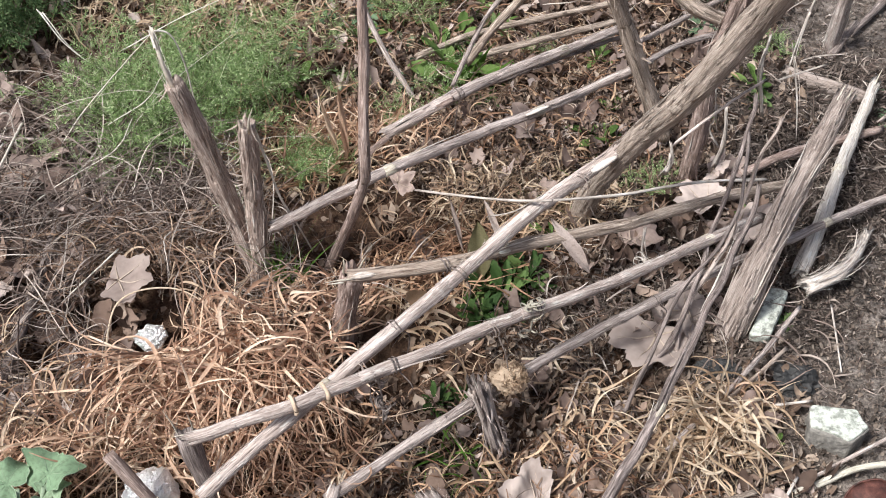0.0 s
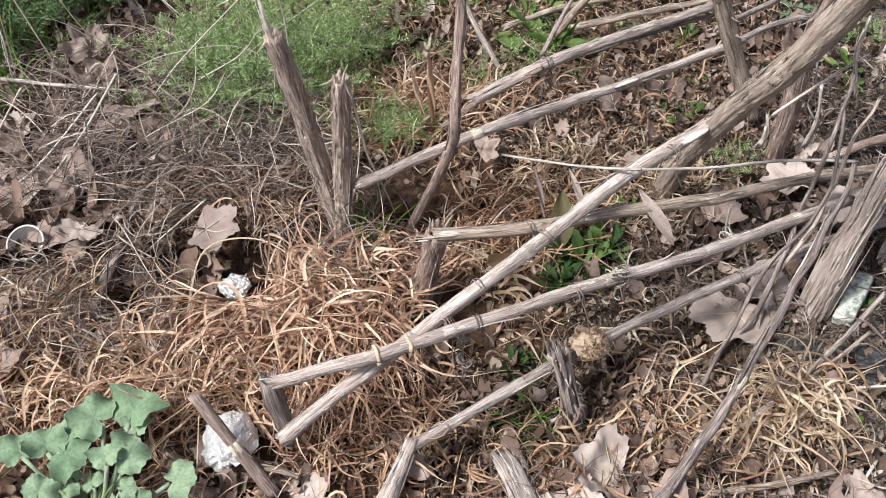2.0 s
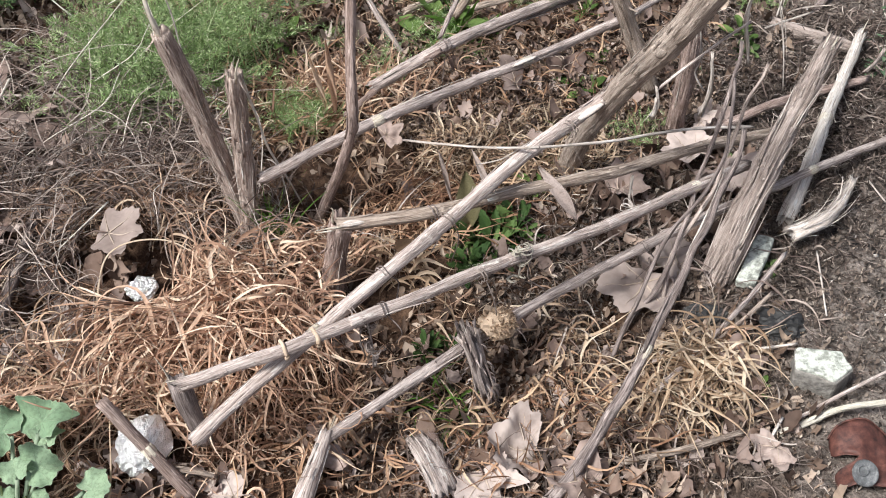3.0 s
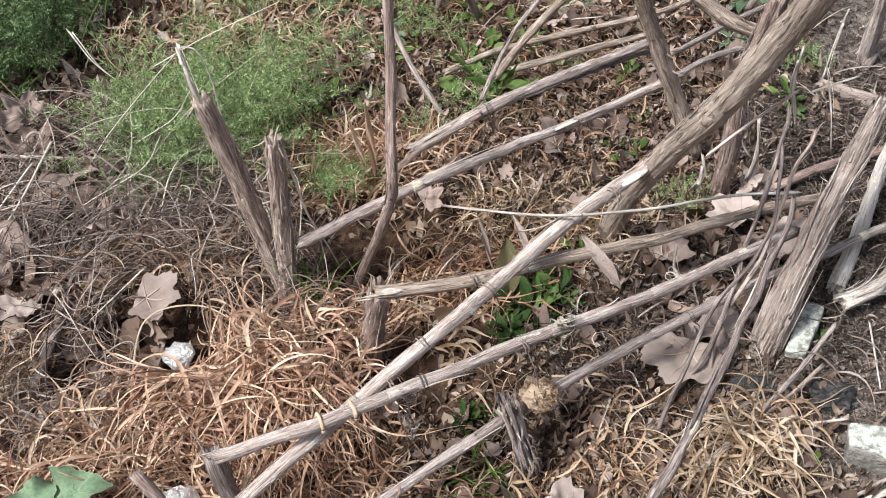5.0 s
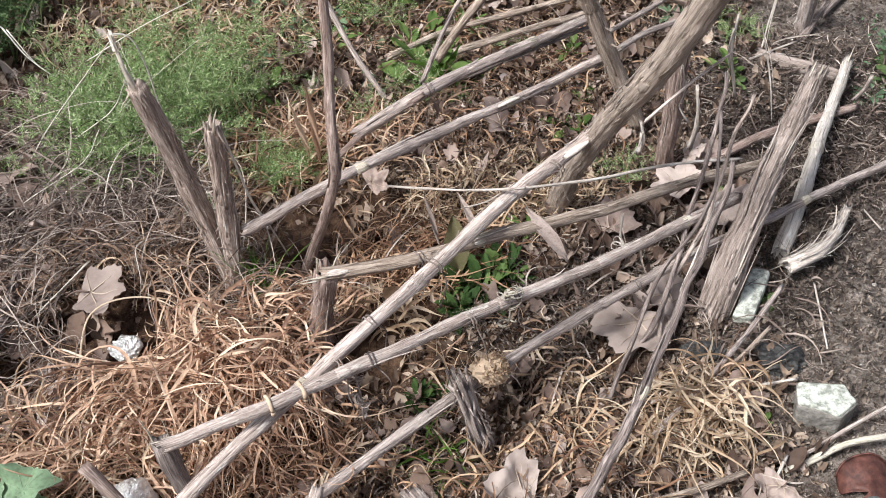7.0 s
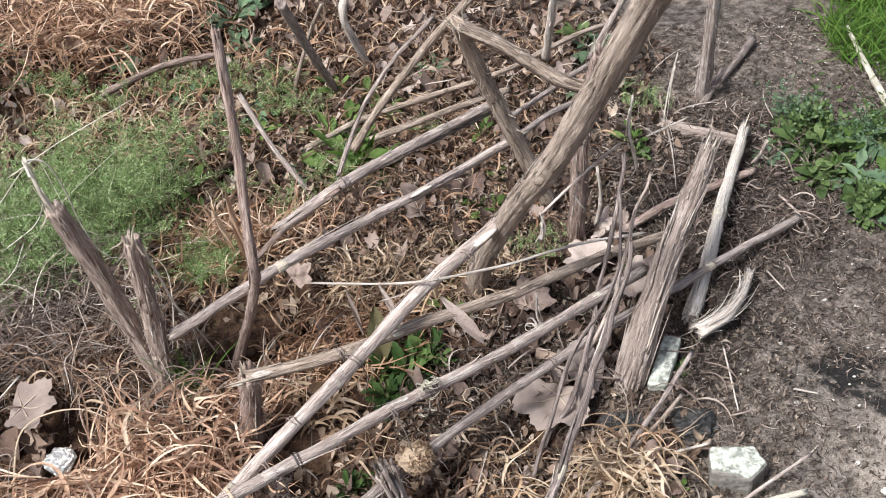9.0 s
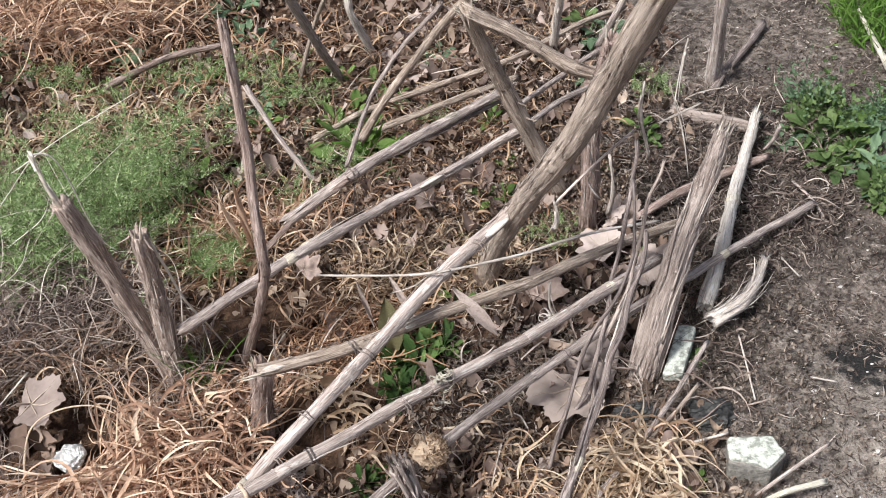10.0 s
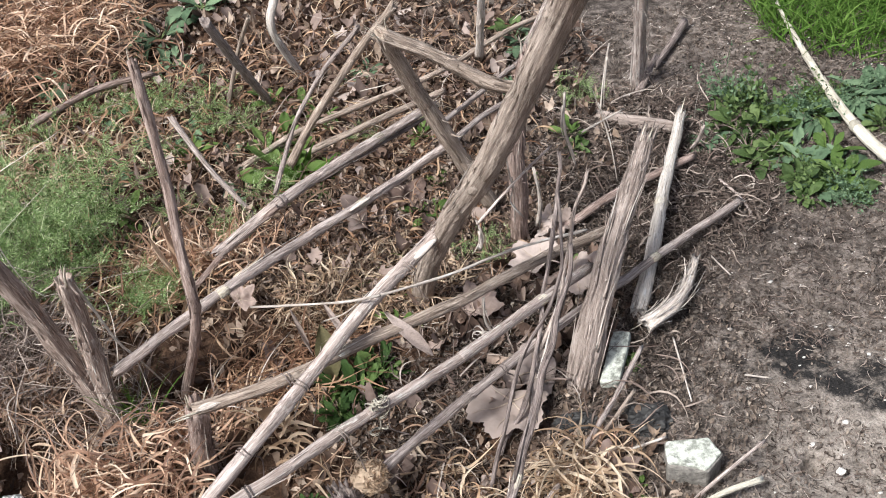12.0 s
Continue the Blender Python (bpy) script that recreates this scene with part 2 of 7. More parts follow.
def soil_material():
    m, nt, b = mat("ashy_garden_soil", 0.95, 0.15)
    tc = nt.nodes.new("ShaderNodeTexCoord")
    p = tc.outputs["Object"]
    big = noise_tex(nt, p, 3.5, 5, 0.6)
    med = noise_tex(nt, p, 38, 6, 0.7)
    fine = noise_tex(nt, p, 260, 4, 0.7)
    grey = ramp(nt, med, [(0.36, (0.036, 0.029, 0.025)), (0.5, (0.115, 0.096, 0.086)), (0.66, (0.285, 0.243, 0.218))])
    pale = ramp(nt, med, [(0.36, (0.085, 0.069, 0.059)), (0.5, (0.2, 0.17, 0.152)), (0.68, (0.4, 0.345, 0.312))])
    humus = ramp(nt, med, [(0.3, (0.028, 0.017, 0.012)), (0.5, (0.085, 0.05, 0.034)), (0.75, (0.19, 0.12, 0.08))])
    bare = mixc(nt, ramp(nt, big, [(0.42, (0, 0, 0)), (0.6, (1, 1, 1))]), grey, pale)
    # lighter dried-out patch of soil
    near = node(nt, "ShaderNodeMapping", Location=(-0.88, -0.9, 0))
    nt.links.new(p, near.inputs["Vector"])
    dist = nt.nodes.new("ShaderNodeVectorMath")
    dist.operation = "LENGTH"
    nt.links.new(near.outputs["Vector"], dist.inputs[0])
    rag = nt.nodes.new("ShaderNodeMath")
    rag.operation = "MULTIPLY_ADD"
    nt.links.new(noise_tex(nt, p, 9, 5, 0.7), rag.inputs[0])
    rag.inputs[1].default_value = 0.4
    nt.links.new(dist.outputs["Value"], rag.inputs[2])
    dry = ramp(nt, med, [(0.3, (0.18, 0.155, 0.137)), (0.5, (0.345, 0.302, 0.27)), (0.7, (0.56, 0.5, 0.455))])
    bare = mixc(nt, ramp(nt, rag.outputs[0], [(0.34, (0.95, 0.95, 0.95)), (0.58, (0, 0, 0))]), bare, dry)
    sep = nt.nodes.new("ShaderNodeSeparateXYZ")
    nt.links.new(p, sep.inputs[0])
    wob = nt.nodes.new("ShaderNodeMath")
    wob.operation = "MULTIPLY_ADD"
    nt.links.new(big, wob.inputs[0])
    wob.inputs[1].default_value = 0.5
    nt.links.new(sep.outputs["X"], wob.inputs[2])
    edge = nt.nodes.new("ShaderNodeMapRange")
    edge.inputs["From Min"].default_value, edge.inputs["From Max"].default_value = 0.5, 0.85
    nt.links.new(wob.outputs[0], edge.inputs["Value"])
    col = mixc(nt, edge.outputs["Result"], humus, bare)
    # charred stain on the bare soil
    sub = node(nt, "ShaderNodeMapping", Location=(-0.905, -1.125, 0))
    sub.vector_type = "POINT"
    nt.links.new(p, sub.inputs["Vector"])
    turn = node(nt, "ShaderNodeMapping", Rotation=(0, 0, radians(46)))
    nt.links.new(sub.outputs["Vector"], turn.inputs["Vector"])
    sc = node(nt, "ShaderNodeMapping", Scale=(0.7, 3.1, 0.0))
    nt.links.new(turn.outputs["Vector"], sc.inputs["Vector"])
    ln = nt.nodes.new("ShaderNodeVectorMath")
    ln.operation = "LENGTH"
    nt.links.new(sc.outputs["Vector"], ln.inputs[0])
    jit = nt.nodes.new("ShaderNodeMath")
    jit.operation = "MULTIPLY_ADD"
    nt.links.new(noise_tex(nt, p, 10, 6, 0.75), jit.inputs[0])
    jit.inputs[1].default_value = 0.95
    nt.links.new(ln.outputs["Value"], jit.inputs[2])
    black = ramp(nt, jit.outputs[0], [(0.56, (0.97, 0.97, 0.97)), (0.66, (0, 0, 0))])
    char = mixc(nt, black, col, mixc(nt, fine, (0.009, 0.009, 0.01), (0.042, 0.041, 0.042)))
    speck = ramp(nt, fine, [(0.33, (0.45, 0.42, 0.4)), (0.5, (1, 1, 1)), (0.68, (1.28, 1.25, 1.22))])
    nt.links.new(mixc(nt, 0.85, char, speck, "MULTIPLY"), b.inputs["Base Color"])
    hsum = nt.nodes.new("ShaderNodeMath")
    hsum.operation = "MULTIPLY_ADD"
    nt.links.new(fine, hsum.inputs[0])
    hsum.inputs[1].default_value = 0.35
    nt.links.new(med, hsum.inputs[2])
    bump(nt, b, hsum.outputs[0], 1.0, 0.012)
    return m


SOIL = soil_material()

# ---- ground ----
rng = np.random.default_rng(7)
WAVES = [(a, rng.uniform(0, 6.28), rng.uniform(0, 6.28), k) for a, k, n in ((0.011, 5, 5), (0.005, 16, 6), (0.0022, 55, 8), (0.0007, 85, 8)) for _ in range(n)]


def height(x, y):
    """Ground height: gentle lumps, a low bank under the grass, flatter towards the bare soil."""
    x, y = np.asarray(x, float), np.asarray(y, float)
    z = np.zeros_like(x)
    for a, ang, ph, k in WAVES:
        z = z + a * np.sin(k * (x * math.cos(ang) + y * math.sin(ang)) + ph) * (0.55 if k > 20 else 1.0)
    near = np.exp(-((x / 6) ** 2 + ((y - 1.5) / 6) ** 2))
    z = z * near * 0.7
    for cx, cy, sx, sy, a in BUMPS:
        z = z + a * np.exp(-(((x - cx) / sx) ** 2 + ((y - cy) / sy) ** 2))
    return z


BUMPS = [(-0.756, 1.174, 0.04, 0.032, -0.08), (-0.42, 1.13, 0.22, 0.15, 0.045), (-0.7, 1.55, 0.3, 0.3, 0.02), (-0.15, 1.17, 0.07, 0.06, -0.07), (-0.27, 1.43, 0.1, 0.05, -0.05),
         (0.86, 1.14, 0.1, 0.05, -0.012), (0.772, 0.967, 0.016, 0.014, -0.085), (0.35, 1.75, 0.35, 0.2, 0.01)]


def gz(x, y):
    return float(height(x, y))


def build_mesh(name, verts, faces, uvs=None, smooth=True):
    me = bpy.data.meshes.new(name)
    me.from_pydata(verts, [], faces)
    if uvs is not None:
        me.uv_layers.new(name="UVMap").data.foreach_set("uv", np.asarray(uvs, np.float32).ravel())
    if smooth:
        me.polygons.foreach_set("use_smooth", np.ones(len(me.polygons), bool))
    me.update()
    return me


def part(name, me, material, parent=None, label=""):
    if isinstance(me, bmesh.types.BMesh):
        bm, me = me, bpy.data.meshes.new(name)
        bm.to_mesh(me)
        bm.free()
    if material is not None and not me.materials:
        me.materials.append(material)
    ob = new(name, me)
    if parent is not None:
        ob.parent = parent
    if label:
        tagged(ob, label)
    return ob


def build_ground():
    core_x = np.arange(-1.95, 2.15, 0.0125)
    core_y = np.arange(0.45, 3.75, 0.0125)
    far = 0.03 * np.cumsum(1.28 ** np.arange(36))
    xs = np.concatenate([(-1.95 - far)[::-1], core_x, core_x[-1] + far])
    ys = np.concatenate([(0.45 - far)[::-1], core_y, core_y[-1] + far])
    gx, gy = np.meshgrid(xs, ys)
    v = np.stack([gx.ravel(), gy.ravel(), height(gx, gy).ravel()], 1)
    nx, ny = len(xs), len(ys)
    i = (np.arange(ny - 1)[:, None] * nx + np.arange(nx - 1)[None]).ravel()
    f = np.stack([i, i + 1, i + nx + 1, i + nx], 1)
    ob = part("ground", build_mesh("ground", v.tolist(), f.tolist()), SOIL)
    tagged(ob, "uneven ashy garden soil with brown humus and a charred stain", "ground", kind="structure")


build_ground()

# ---- stalks and sticks ----
def spline(pts, step):
    """Points spaced evenly along a smooth curve through pts."""
    p = [Vector(q) for q in pts]
    p = [p[0] * 2 - p[1]] + p + [p[-1] * 2 - p[-2]]
    out = []
    for i in range(1, len(p) - 2):
        a, b, c, d = p[i - 1:i + 3]
        n = max(2, int((c - b).length / step))
        for k in range(n):
            t = k / n
            out.append(0.5 * (2 * b + (c - a) * t + (2 * a - 5 * b + 4 * c - d) * t * t + (3 * b - a - 3 * c + d) * t ** 3))
    out.append(p[-2])
    return out


def tube_mesh(name, pts, radius, around=16, step=0.01, ridge=0.07, wobble=0.05, jag=(0.0, 0.0), seed=0, flat=1.0, taper_tip=False):
    """A fibrous tube: lengthwise ridges, uneven girth, jagged hollow ends. radius: number or function of 0..1."""
    r = random.Random(seed)
    c = spline(pts, step)
    n = len(c)
    lens = [0.0]
    for a, b in zip(c, c[1:]):
        lens.append(lens[-1] + (b - a).length)
    total = lens[-1]
    rad = radius if callable(radius) else (lambda s: radius)
    phase = [r.uniform(0, 6.28) for _ in range(6)]
    jagged = [[r.uniform(0.0, 1.0) ** 2 for _ in range(around)] for _ in range(2)]
    verts, rows = [], []
    up = Vector((0.21, 0.33, 0.92))
    side = None
    for i in range(n):
        t = (c[min(i + 1, n - 1)] - c[max(i - 1, 0)]).normalized()
        side = (t.cross(up) if side is None else side - t * side.dot(t)).normalized()
        other = t.cross(side)
        s = lens[i] / total
        g = rad(s) * (1 + wobble * math.sin(lens[i] * 41 + phase[0]) + 0.6 * wobble * math.sin(lens[i] * 97 + phase[1]))
        row = []
        for j in range(around):
            a = 2 * math.pi * j / around
            rr = g * (1 + 0.75 * ridge * math.sin(5 * a + phase[2] + 0.6 * math.sin(lens[i] * 14)) + 0.7 * ridge * math.sin(9 * a + phase[3] + lens[i] * 5) + (0.6 * ridge * math.sin(15 * a + phase[4] - lens[i] * 9) if around > 20 else 0) + 1.1 * ridge * noise.noise(Vector((j * 23.7, lens[i] * 7, seed * 1.3))))
            shift = 0.0
            if i == 0:
                shift = -jag[0] * jagged[0][j]
            elif i == n - 1:
                shift = jag[1] * jagged[1][j]
            v = c[i] + side * (rr * math.cos(a)) + other * (rr * math.sin(a) * flat) + t * shift
            row.append(len(verts))
            verts.append(tuple(v))
        rows.append(row)
    faces, uvs = [], []
    circ = 2 * math.pi * rad(0.5)
    for i in range(n - 1):
        for j in range(around):
            k = (j + 1) % around
            faces.append((rows[i][j], rows[i][k], rows[i + 1][k], rows[i + 1][j]))
            u0, u1 = circ * j / around, circ * (j + 1) / around
            uvs += [(u0, lens[i]), (u1, lens[i]), (u1, lens[i + 1]), (u0, lens[i + 1])]
    for end, i, sgn in ((0, 0, 1), (1, n - 1, -1)):
        t = (c[1] - c[0]).normalized() if end == 0 else (c[-1] - c[-2]).normalized()
        inner = []
        for j in range(around):
            v = Vector(verts[rows[i][j]])
            ctr = c[i]
            q = ctr + (v - ctr) * 0.6 + t * sgn * (0.002 + 0.35 * rad(0.5))
            inner.append(len(verts))
            verts.append(tuple(q))
        cen = len(verts)
        verts.append(tuple(c[i] + t * sgn * 0.9 * rad(0.5)))
        for j in range(around):
            k = (j + 1) % around
            q1 = (rows[i][k], rows[i][j], inner[j], inner[k]) if end == 0 else (rows[i][j], rows[i][k], inner[k], inner[j])
            q2 = (inner[k], inner[j], cen) if end == 0 else (inner[j], inner[k], cen)
            faces += [q1, q2]
            base = circ * j / around
            uvs += [(base, 0), (base + 0.004, 0), (base + 0.004, 0.004), (base, 0.004), (base, 0.01), (base + 0.004, 0.01), (base, 0.02)]
    return build_mesh(name, verts, faces, uvs)


def splinter_mesh(at, axis, length, width, seed):
    """One torn strip of fibre: a bent wedge that narrows to a point."""
    r = random.Random(seed)
    axis = Vector(axis).normalized()
    bend = Vector((r.uniform(-1, 1), r.uniform(-1, 1), r.uniform(-1, 1))) * length * 0.25
    at = Vector(at)
    return tube_mesh("splinter", [at - axis * 0.012, at + axis * length * 0.5 + bend * 0.3, at + axis * length + bend],
                     lambda s: width * (1.02 - s) ** 0.7, 5, 0.01, 0.1, 0.05, seed=seed, flat=0.45)


COUNT = [0]


def stalk(pts, d, label, material=None, d2=None, jag=(0.012, 0.012), nodes=(), splinters=(0, 0), name="dry_stalk", category="stalk", ridge=0.04,
          around=22, strips=0, flat=1.0, group="", wobble=0.05):
    """A dry plant stalk with its swollen nodes, torn ends and loose bark strips."""
    COUNT[0] += 1
    seed = 100 + COUNT[0]
    r = random.Random(seed)
    material = material or WOOD_GREY
    d2 = d if d2 is None else d2
    thin = 0.345 if d < 0.04 else 0.38
    rad = lambda s: thin * (d + (d2 - d) * s)
    bent = spline(pts, 0.022)
    for i in range(1, len(bent) - 1):
        q = bent[i] * 14 + Vector((seed * 3.7, 0, 0))
        bent[i] = bent[i] + Vector((noise.noise(q), noise.noise(q + Vector((0, 50, 0))), noise.noise(q + Vector((0, 0, 50))))) * (0.009 if name == "propped_stick" else 0.045 * min(d, 0.03) + 0.0008)
    pts = bent
    ob = part(name, tube_mesh(name, pts, rad, around, 0.009, ridge, wobble, jag, seed, flat), material)
    tagged(ob, label, category, group or "dry stalks on the bed")
    c = spline(pts, 0.01)
    if d >= 0.012:
        shaggy = ridge >= 0.08 or name == "leaning_trunk"
        fuzz = part("fibrous_bark", fibre_mesh(c, rad, seed, int(len(c) * (1.2 + 40 * d) * (2.6 if shaggy else 1.0)), 0.011 if shaggy and name != "leaning_trunk" else 0.004), material, ob)
        tagged(fuzz, "thin loose bark fibres", kind="stuff")
    for s in nodes:
        i = min(len(c) - 3, max(1, int(s * (len(c) - 1))))
        q = rad(s)
        part("node", tube_mesh("node", [c[i - 1], c[i], c[i + 1]], lambda u: q * (0.985 + 0.1 * math.sin(math.pi * u)), 16, 0.003, 0.08, 0.04, seed=seed + i), SPLINTER if r.random() < 0.25 else material, ob, "slightly swollen node")
    for end, num in enumerate(splinters):
        tip, back = (c[0], c[2]) if end == 0 else (c[-1], c[-3])
        ax = (tip - back).normalized()
        for k in range(num):
            off = Vector((r.uniform(-1, 1), r.uniform(-1, 1), r.uniform(-1, 1)))
            off = (off - ax * off.dot(ax)).normalized() * rad(end) * 0.85
            part("splinter", splinter_mesh(tip + off, ax + off * 6, r.uniform(0.015, 0.045), r.uniform(0.0015, 0.004), seed + 7 * k), SPLINTER, ob, "torn pale wood fibre")
    for k in range(strips):
        i = r.randrange(2, max(3, len(c) - 14))
        m = min(len(c) - 1, i + r.randrange(6, 16))
        off = Vector((r.uniform(-1, 1), r.uniform(-1, 0.2), r.uniform(-0.4, 1))).normalized()
        q = rad(i / len(c)) * 1.05
        part("bark_strip", tube_mesh("bark_strip", [c[i] + off * q, c[(i + m) // 2] + off * (q + 0.004), c[m] + off * (q + r.uniform(0.002, 0.02))],
             lambda s: 0.0022 * (1.1 - s), 5, 0.012, 0.1, 0.1, seed=seed + 31 * k, flat=0.4), WOOD_PALE if r.random() < 0.4 else material, ob, "loose peeling bark strip")
    return ob


def fibre_mesh(c, rad, seed, n, lift):
    """Loose fibres and small bark flakes lying along a stalk, each lifting at one end."""
    r = random.Random(seed)
    verts, faces, uvs = [], [], []
    last = len(c) - 1
    for _ in range(n):
        i = r.randrange(0, last)
        m = min(last, i + r.choice((1, 1, 2, 2, 3, 4)))
        if r.random() < 0.5:
            i, m = m, i
        ax = (c[m] - c[i]).normalized()
        a = ax.cross(Vector((0.3, 0.2, 0.9))).normalized()
        ang = r.uniform(0, 6.283)
        out = a * math.cos(ang) + ax.cross(a) * math.sin(ang)
        side = ax.cross(out)
        w = r.uniform(0.0005, 0.0011) if r.random() < 0.8 else r.uniform(0.0015, 0.003)
        up, skew, q = lift * r.random() ** 2 * 2, r.uniform(-0.09, 0.09), rad(i / last)
        u0, k0, ln = r.uniform(0, 3), len(verts), (c[m] - c[i]).length * r.uniform(0.7, 1.2)
        for j in range(4):
            t = j / 3
            p = c[i] + ax * ln * t + out * (q * 1.01 + 0.0006 + up * t * t) + side * skew * ln * t * t
            ww = w * (1.0 - 0.7 * t)
            verts += [tuple(p - side * ww), tuple(p + side * ww)]
        for j in range(3):
            b = k0 + 2 * j
            faces.append((b, b + 1, b + 3, b + 2))
            v0 = u0 * 7 + ln * j / 3
            uvs += [(u0, v0), (u0 + 2 * w, v0), (u0 + 2 * w, v0 + ln / 3), (u0, v0 + ln / 3)]
    return build_mesh("fibrous_bark", verts, faces, uvs)


# broken upright stalks
stalk([(-0.395, 1.372, -0.02), (-0.444, 1.405, 0.25), (-0.473, 1.396, 0.46)], 0.05, "broken brown stalk leaning, shredded top, in dry grass", WOOD_RUST, 0.042, (0, 0.008), (0.55,), (0, 2), strips=11, ridge=0.09)
stalk([(-0.477, 1.396, 0.44), (-0.482, 1.391, 0.50), (-0.489, 1.406, 0.555)], 0.02, "bleached splinter standing on a broken stalk", WOOD_WHITE, 0.011, (0, 0.012), flat=0.45, name="bleached_splinter", category="splinter", around=10)
stalk([(-0.398, 1.35, -0.02), (-0.386, 1.392, 0.2), (-0.366, 1.379, 0.385)], 0.046, "short upright broken stalk with frayed white top", WOOD_RUST, 0.04, (0, 0.012), (0.62,), (0, 4), strips=11, ridge=0.09)
stalk([(-0.355, 1.372, 0.385), (-0.350, 1.39, 0.30), (-0.340, 1.40, 0.2), (-0.323, 1.427, 0.1), (-0.31, 1.444, 0.02)], 0.008, "long pale bark strip hanging from a broken stalk", WOOD_WHITE, 0.004, name="hanging_bark_strip", category="bark strip", around=6)
stalk([(-0.281, 1.434, -0.020), (-0.217, 1.403, 0.150), (-0.184, 1.372, 0.260), (-0.178, 1.374, 0.330), (-0.169, 1.463, 0.500), (-0.165, 1.518, 0.668)], 0.029, "tall thin brown upright stalk with one joint", WOOD_BROWN, 0.024, (0, 0.008), (0.42,), (0, 1), strips=2)
stalk([(-0.238, 1.228, -0.02), (-0.222, 1.215, 0.1), (-0.199, 1.196, 0.212)], 0.05, "thick snapped stalk stump rooted in orange grass", WOOD_BROWN, 0.045, (0, 0.02), (), (0, 3), strips=2, ridge=0.1)
# long fallen stalks
SNAPPED = stalk([(-0.205, 1.19, 0.214), (-0.057, 1.204, 0.22), (0.091, 1.256, 0.21), (0.249, 1.314, 0.19), (0.435, 1.415, 0.15), (0.602, 1.497, 0.11)], 0.032, "snapped tan stalk lying level across other stalks", WOOD_TAN, 0.027, (0.01, 0.01), (0.3, 0.56, 0.8), (4, 2), strips=4)
LIMB = stalk([(-0.411, 0.848, 0.115), (-0.342, 0.893, 0.155), (-0.267, 0.937, 0.195), (-0.127, 1.055, 0.235), (-0.024, 1.151, 0.25), (0.101, 1.28, 0.265), (0.225, 1.376, 0.284), (0.262, 1.377, 0.325), (0.288, 1.325, 0.395)], 0.031, "long grey diagonal branch joined to the thick trunk", WOOD_GREY, 0.034, (0.006, 0), (0.25, 0.48, 0.72), strips=2, name="fallen_branch", category="branch")
stalk([(-0.416, 0.9, 0.188), (-0.265, 0.929, 0.225), (-0.117, 0.995, 0.228), (0.087, 1.104, 0.215), (0.225, 1.184, 0.19), (0.384, 1.294, 0.16), (0.515, 1.39, 0.125)], 0.029, "long straight grey stalk propped on the branch", WOOD_GREY, 0.027, (0.02, 0.01), (0.27, 0.52, 0.7, 0.88), (2, 0), strips=2)
stalk([(-0.234, 0.88, 0.05), (-0.024, 1.019, 0.08), (0.125, 1.109, 0.1), (0.301, 1.211, 0.108), (0.44, 1.298, 0.098), (0.575, 1.379, 0.08), (0.725, 1.479, 0.05), (0.888, 1.572, 0.03)], 0.027, "very long slender grey stalk lying on soil", WOOD_ASH, 0.022, (0.006, 0.01), (0.16, 0.42, 0.51, 0.8), strips=3)
stalk([(-0.167, 1.655, 0.13), (-0.035, 1.684, 0.19), (0.068, 1.757, 0.19), (0.193, 1.829, 0.19), (0.32, 1.905, 0.19)], 0.036, "grey lichen-pale fallen stalk with split end", WOOD_ASH, 0.026, (0.02, 0.03), (0.3, 0.75), (1, 4), strips=3)
stalk([(-0.225, 1.618, 0.09), (-0.12, 1.665, 0.15), (-0.031, 1.668, 0.2)], 0.018, "short brown side stalk beside a grey one", WOOD_BROWN, 0.016, (0.01, 0.005))
stalk([(0.064, 1.79, 0.15), (0.178, 1.827, 0.17), (0.32, 1.9, 0.17)], 0.014, "thin dark split stalk under a grey stalk", WOOD_DARK, 0.012, (0.02, 0.02), strips=2)
FALLEN = stalk([(-0.361, 1.387, 0.140), (-0.188, 1.439, 0.200), (-0.028, 1.536, 0.200), (0.143, 1.630, 0.200), (0.330, 1.746, 0.200)], 0.031, "long grey fallen stalk with pale cut end", WOOD_ASH, 0.024, (0.008, 0.01), (0.3, 0.7), (0, 3), strips=3)
stalk([(0.31, 1.735, 0.19), (0.422, 1.843, 0.18), (0.545, 1.918, 0.165)], 0.019, "thin grey stalk behind the leaning forked stalk", WOOD_ASH, 0.016)
stalk([(-0.032, 1.713, 0.200), (0.016, 1.791, 0.260), (0.048, 1.819, 0.300), (0.116, 1.832, 0.380), (0.199, 1.827, 0.460)], 0.013, "thin curved rising grey stalk", WOOD_ASH, 0.012)
stalk([(-0.001, 1.904, 0.120), (0.072, 1.908, 0.220), (0.167, 1.892, 0.340), (0.275, 1.848, 0.480)], 0.026, "leaning brown-grey stalk beside a thin one", WOOD_TAN, 0.022)
stalk([(0.395, 1.70, 0.06), (0.307, 1.703, 0.3), (0.258, 1.682, 0.45), (0.232, 1.653, 0.54)], 0.042, "thick fibrous stalk leaning, snapped at its top", WOOD_TAN, 0.036, (0, 0.015), (0.6,), (0, 4), strips=4, ridge=0.1)
stalk([(0.232, 1.653, 0.540), (0.286, 1.643, 0.505), (0.333, 1.631, 0.475), (0.398, 1.604, 0.430), (0.464, 1.595, 0.400)], 0.036, "fibrous snapped stalk folded down from its top", WOOD_TAN, 0.034, (0.02, 0.01), (0.5,), (2, 0), strips=3, ridge=0.09)
def bare_patch(a, b, c, d, owner):
    """A pale scar where the bark has come off a stalk."""
    part("bare_patch", tube_mesh("bare_patch", [a, b, c], lambda u: d * math.sin(math.pi * (0.06 + 0.88 * u)) ** 0.6, 10, 0.006, 0.06, 0.08, seed=4, flat=0.5), WOOD_PALE, owner, "pale bare scar in the bark")


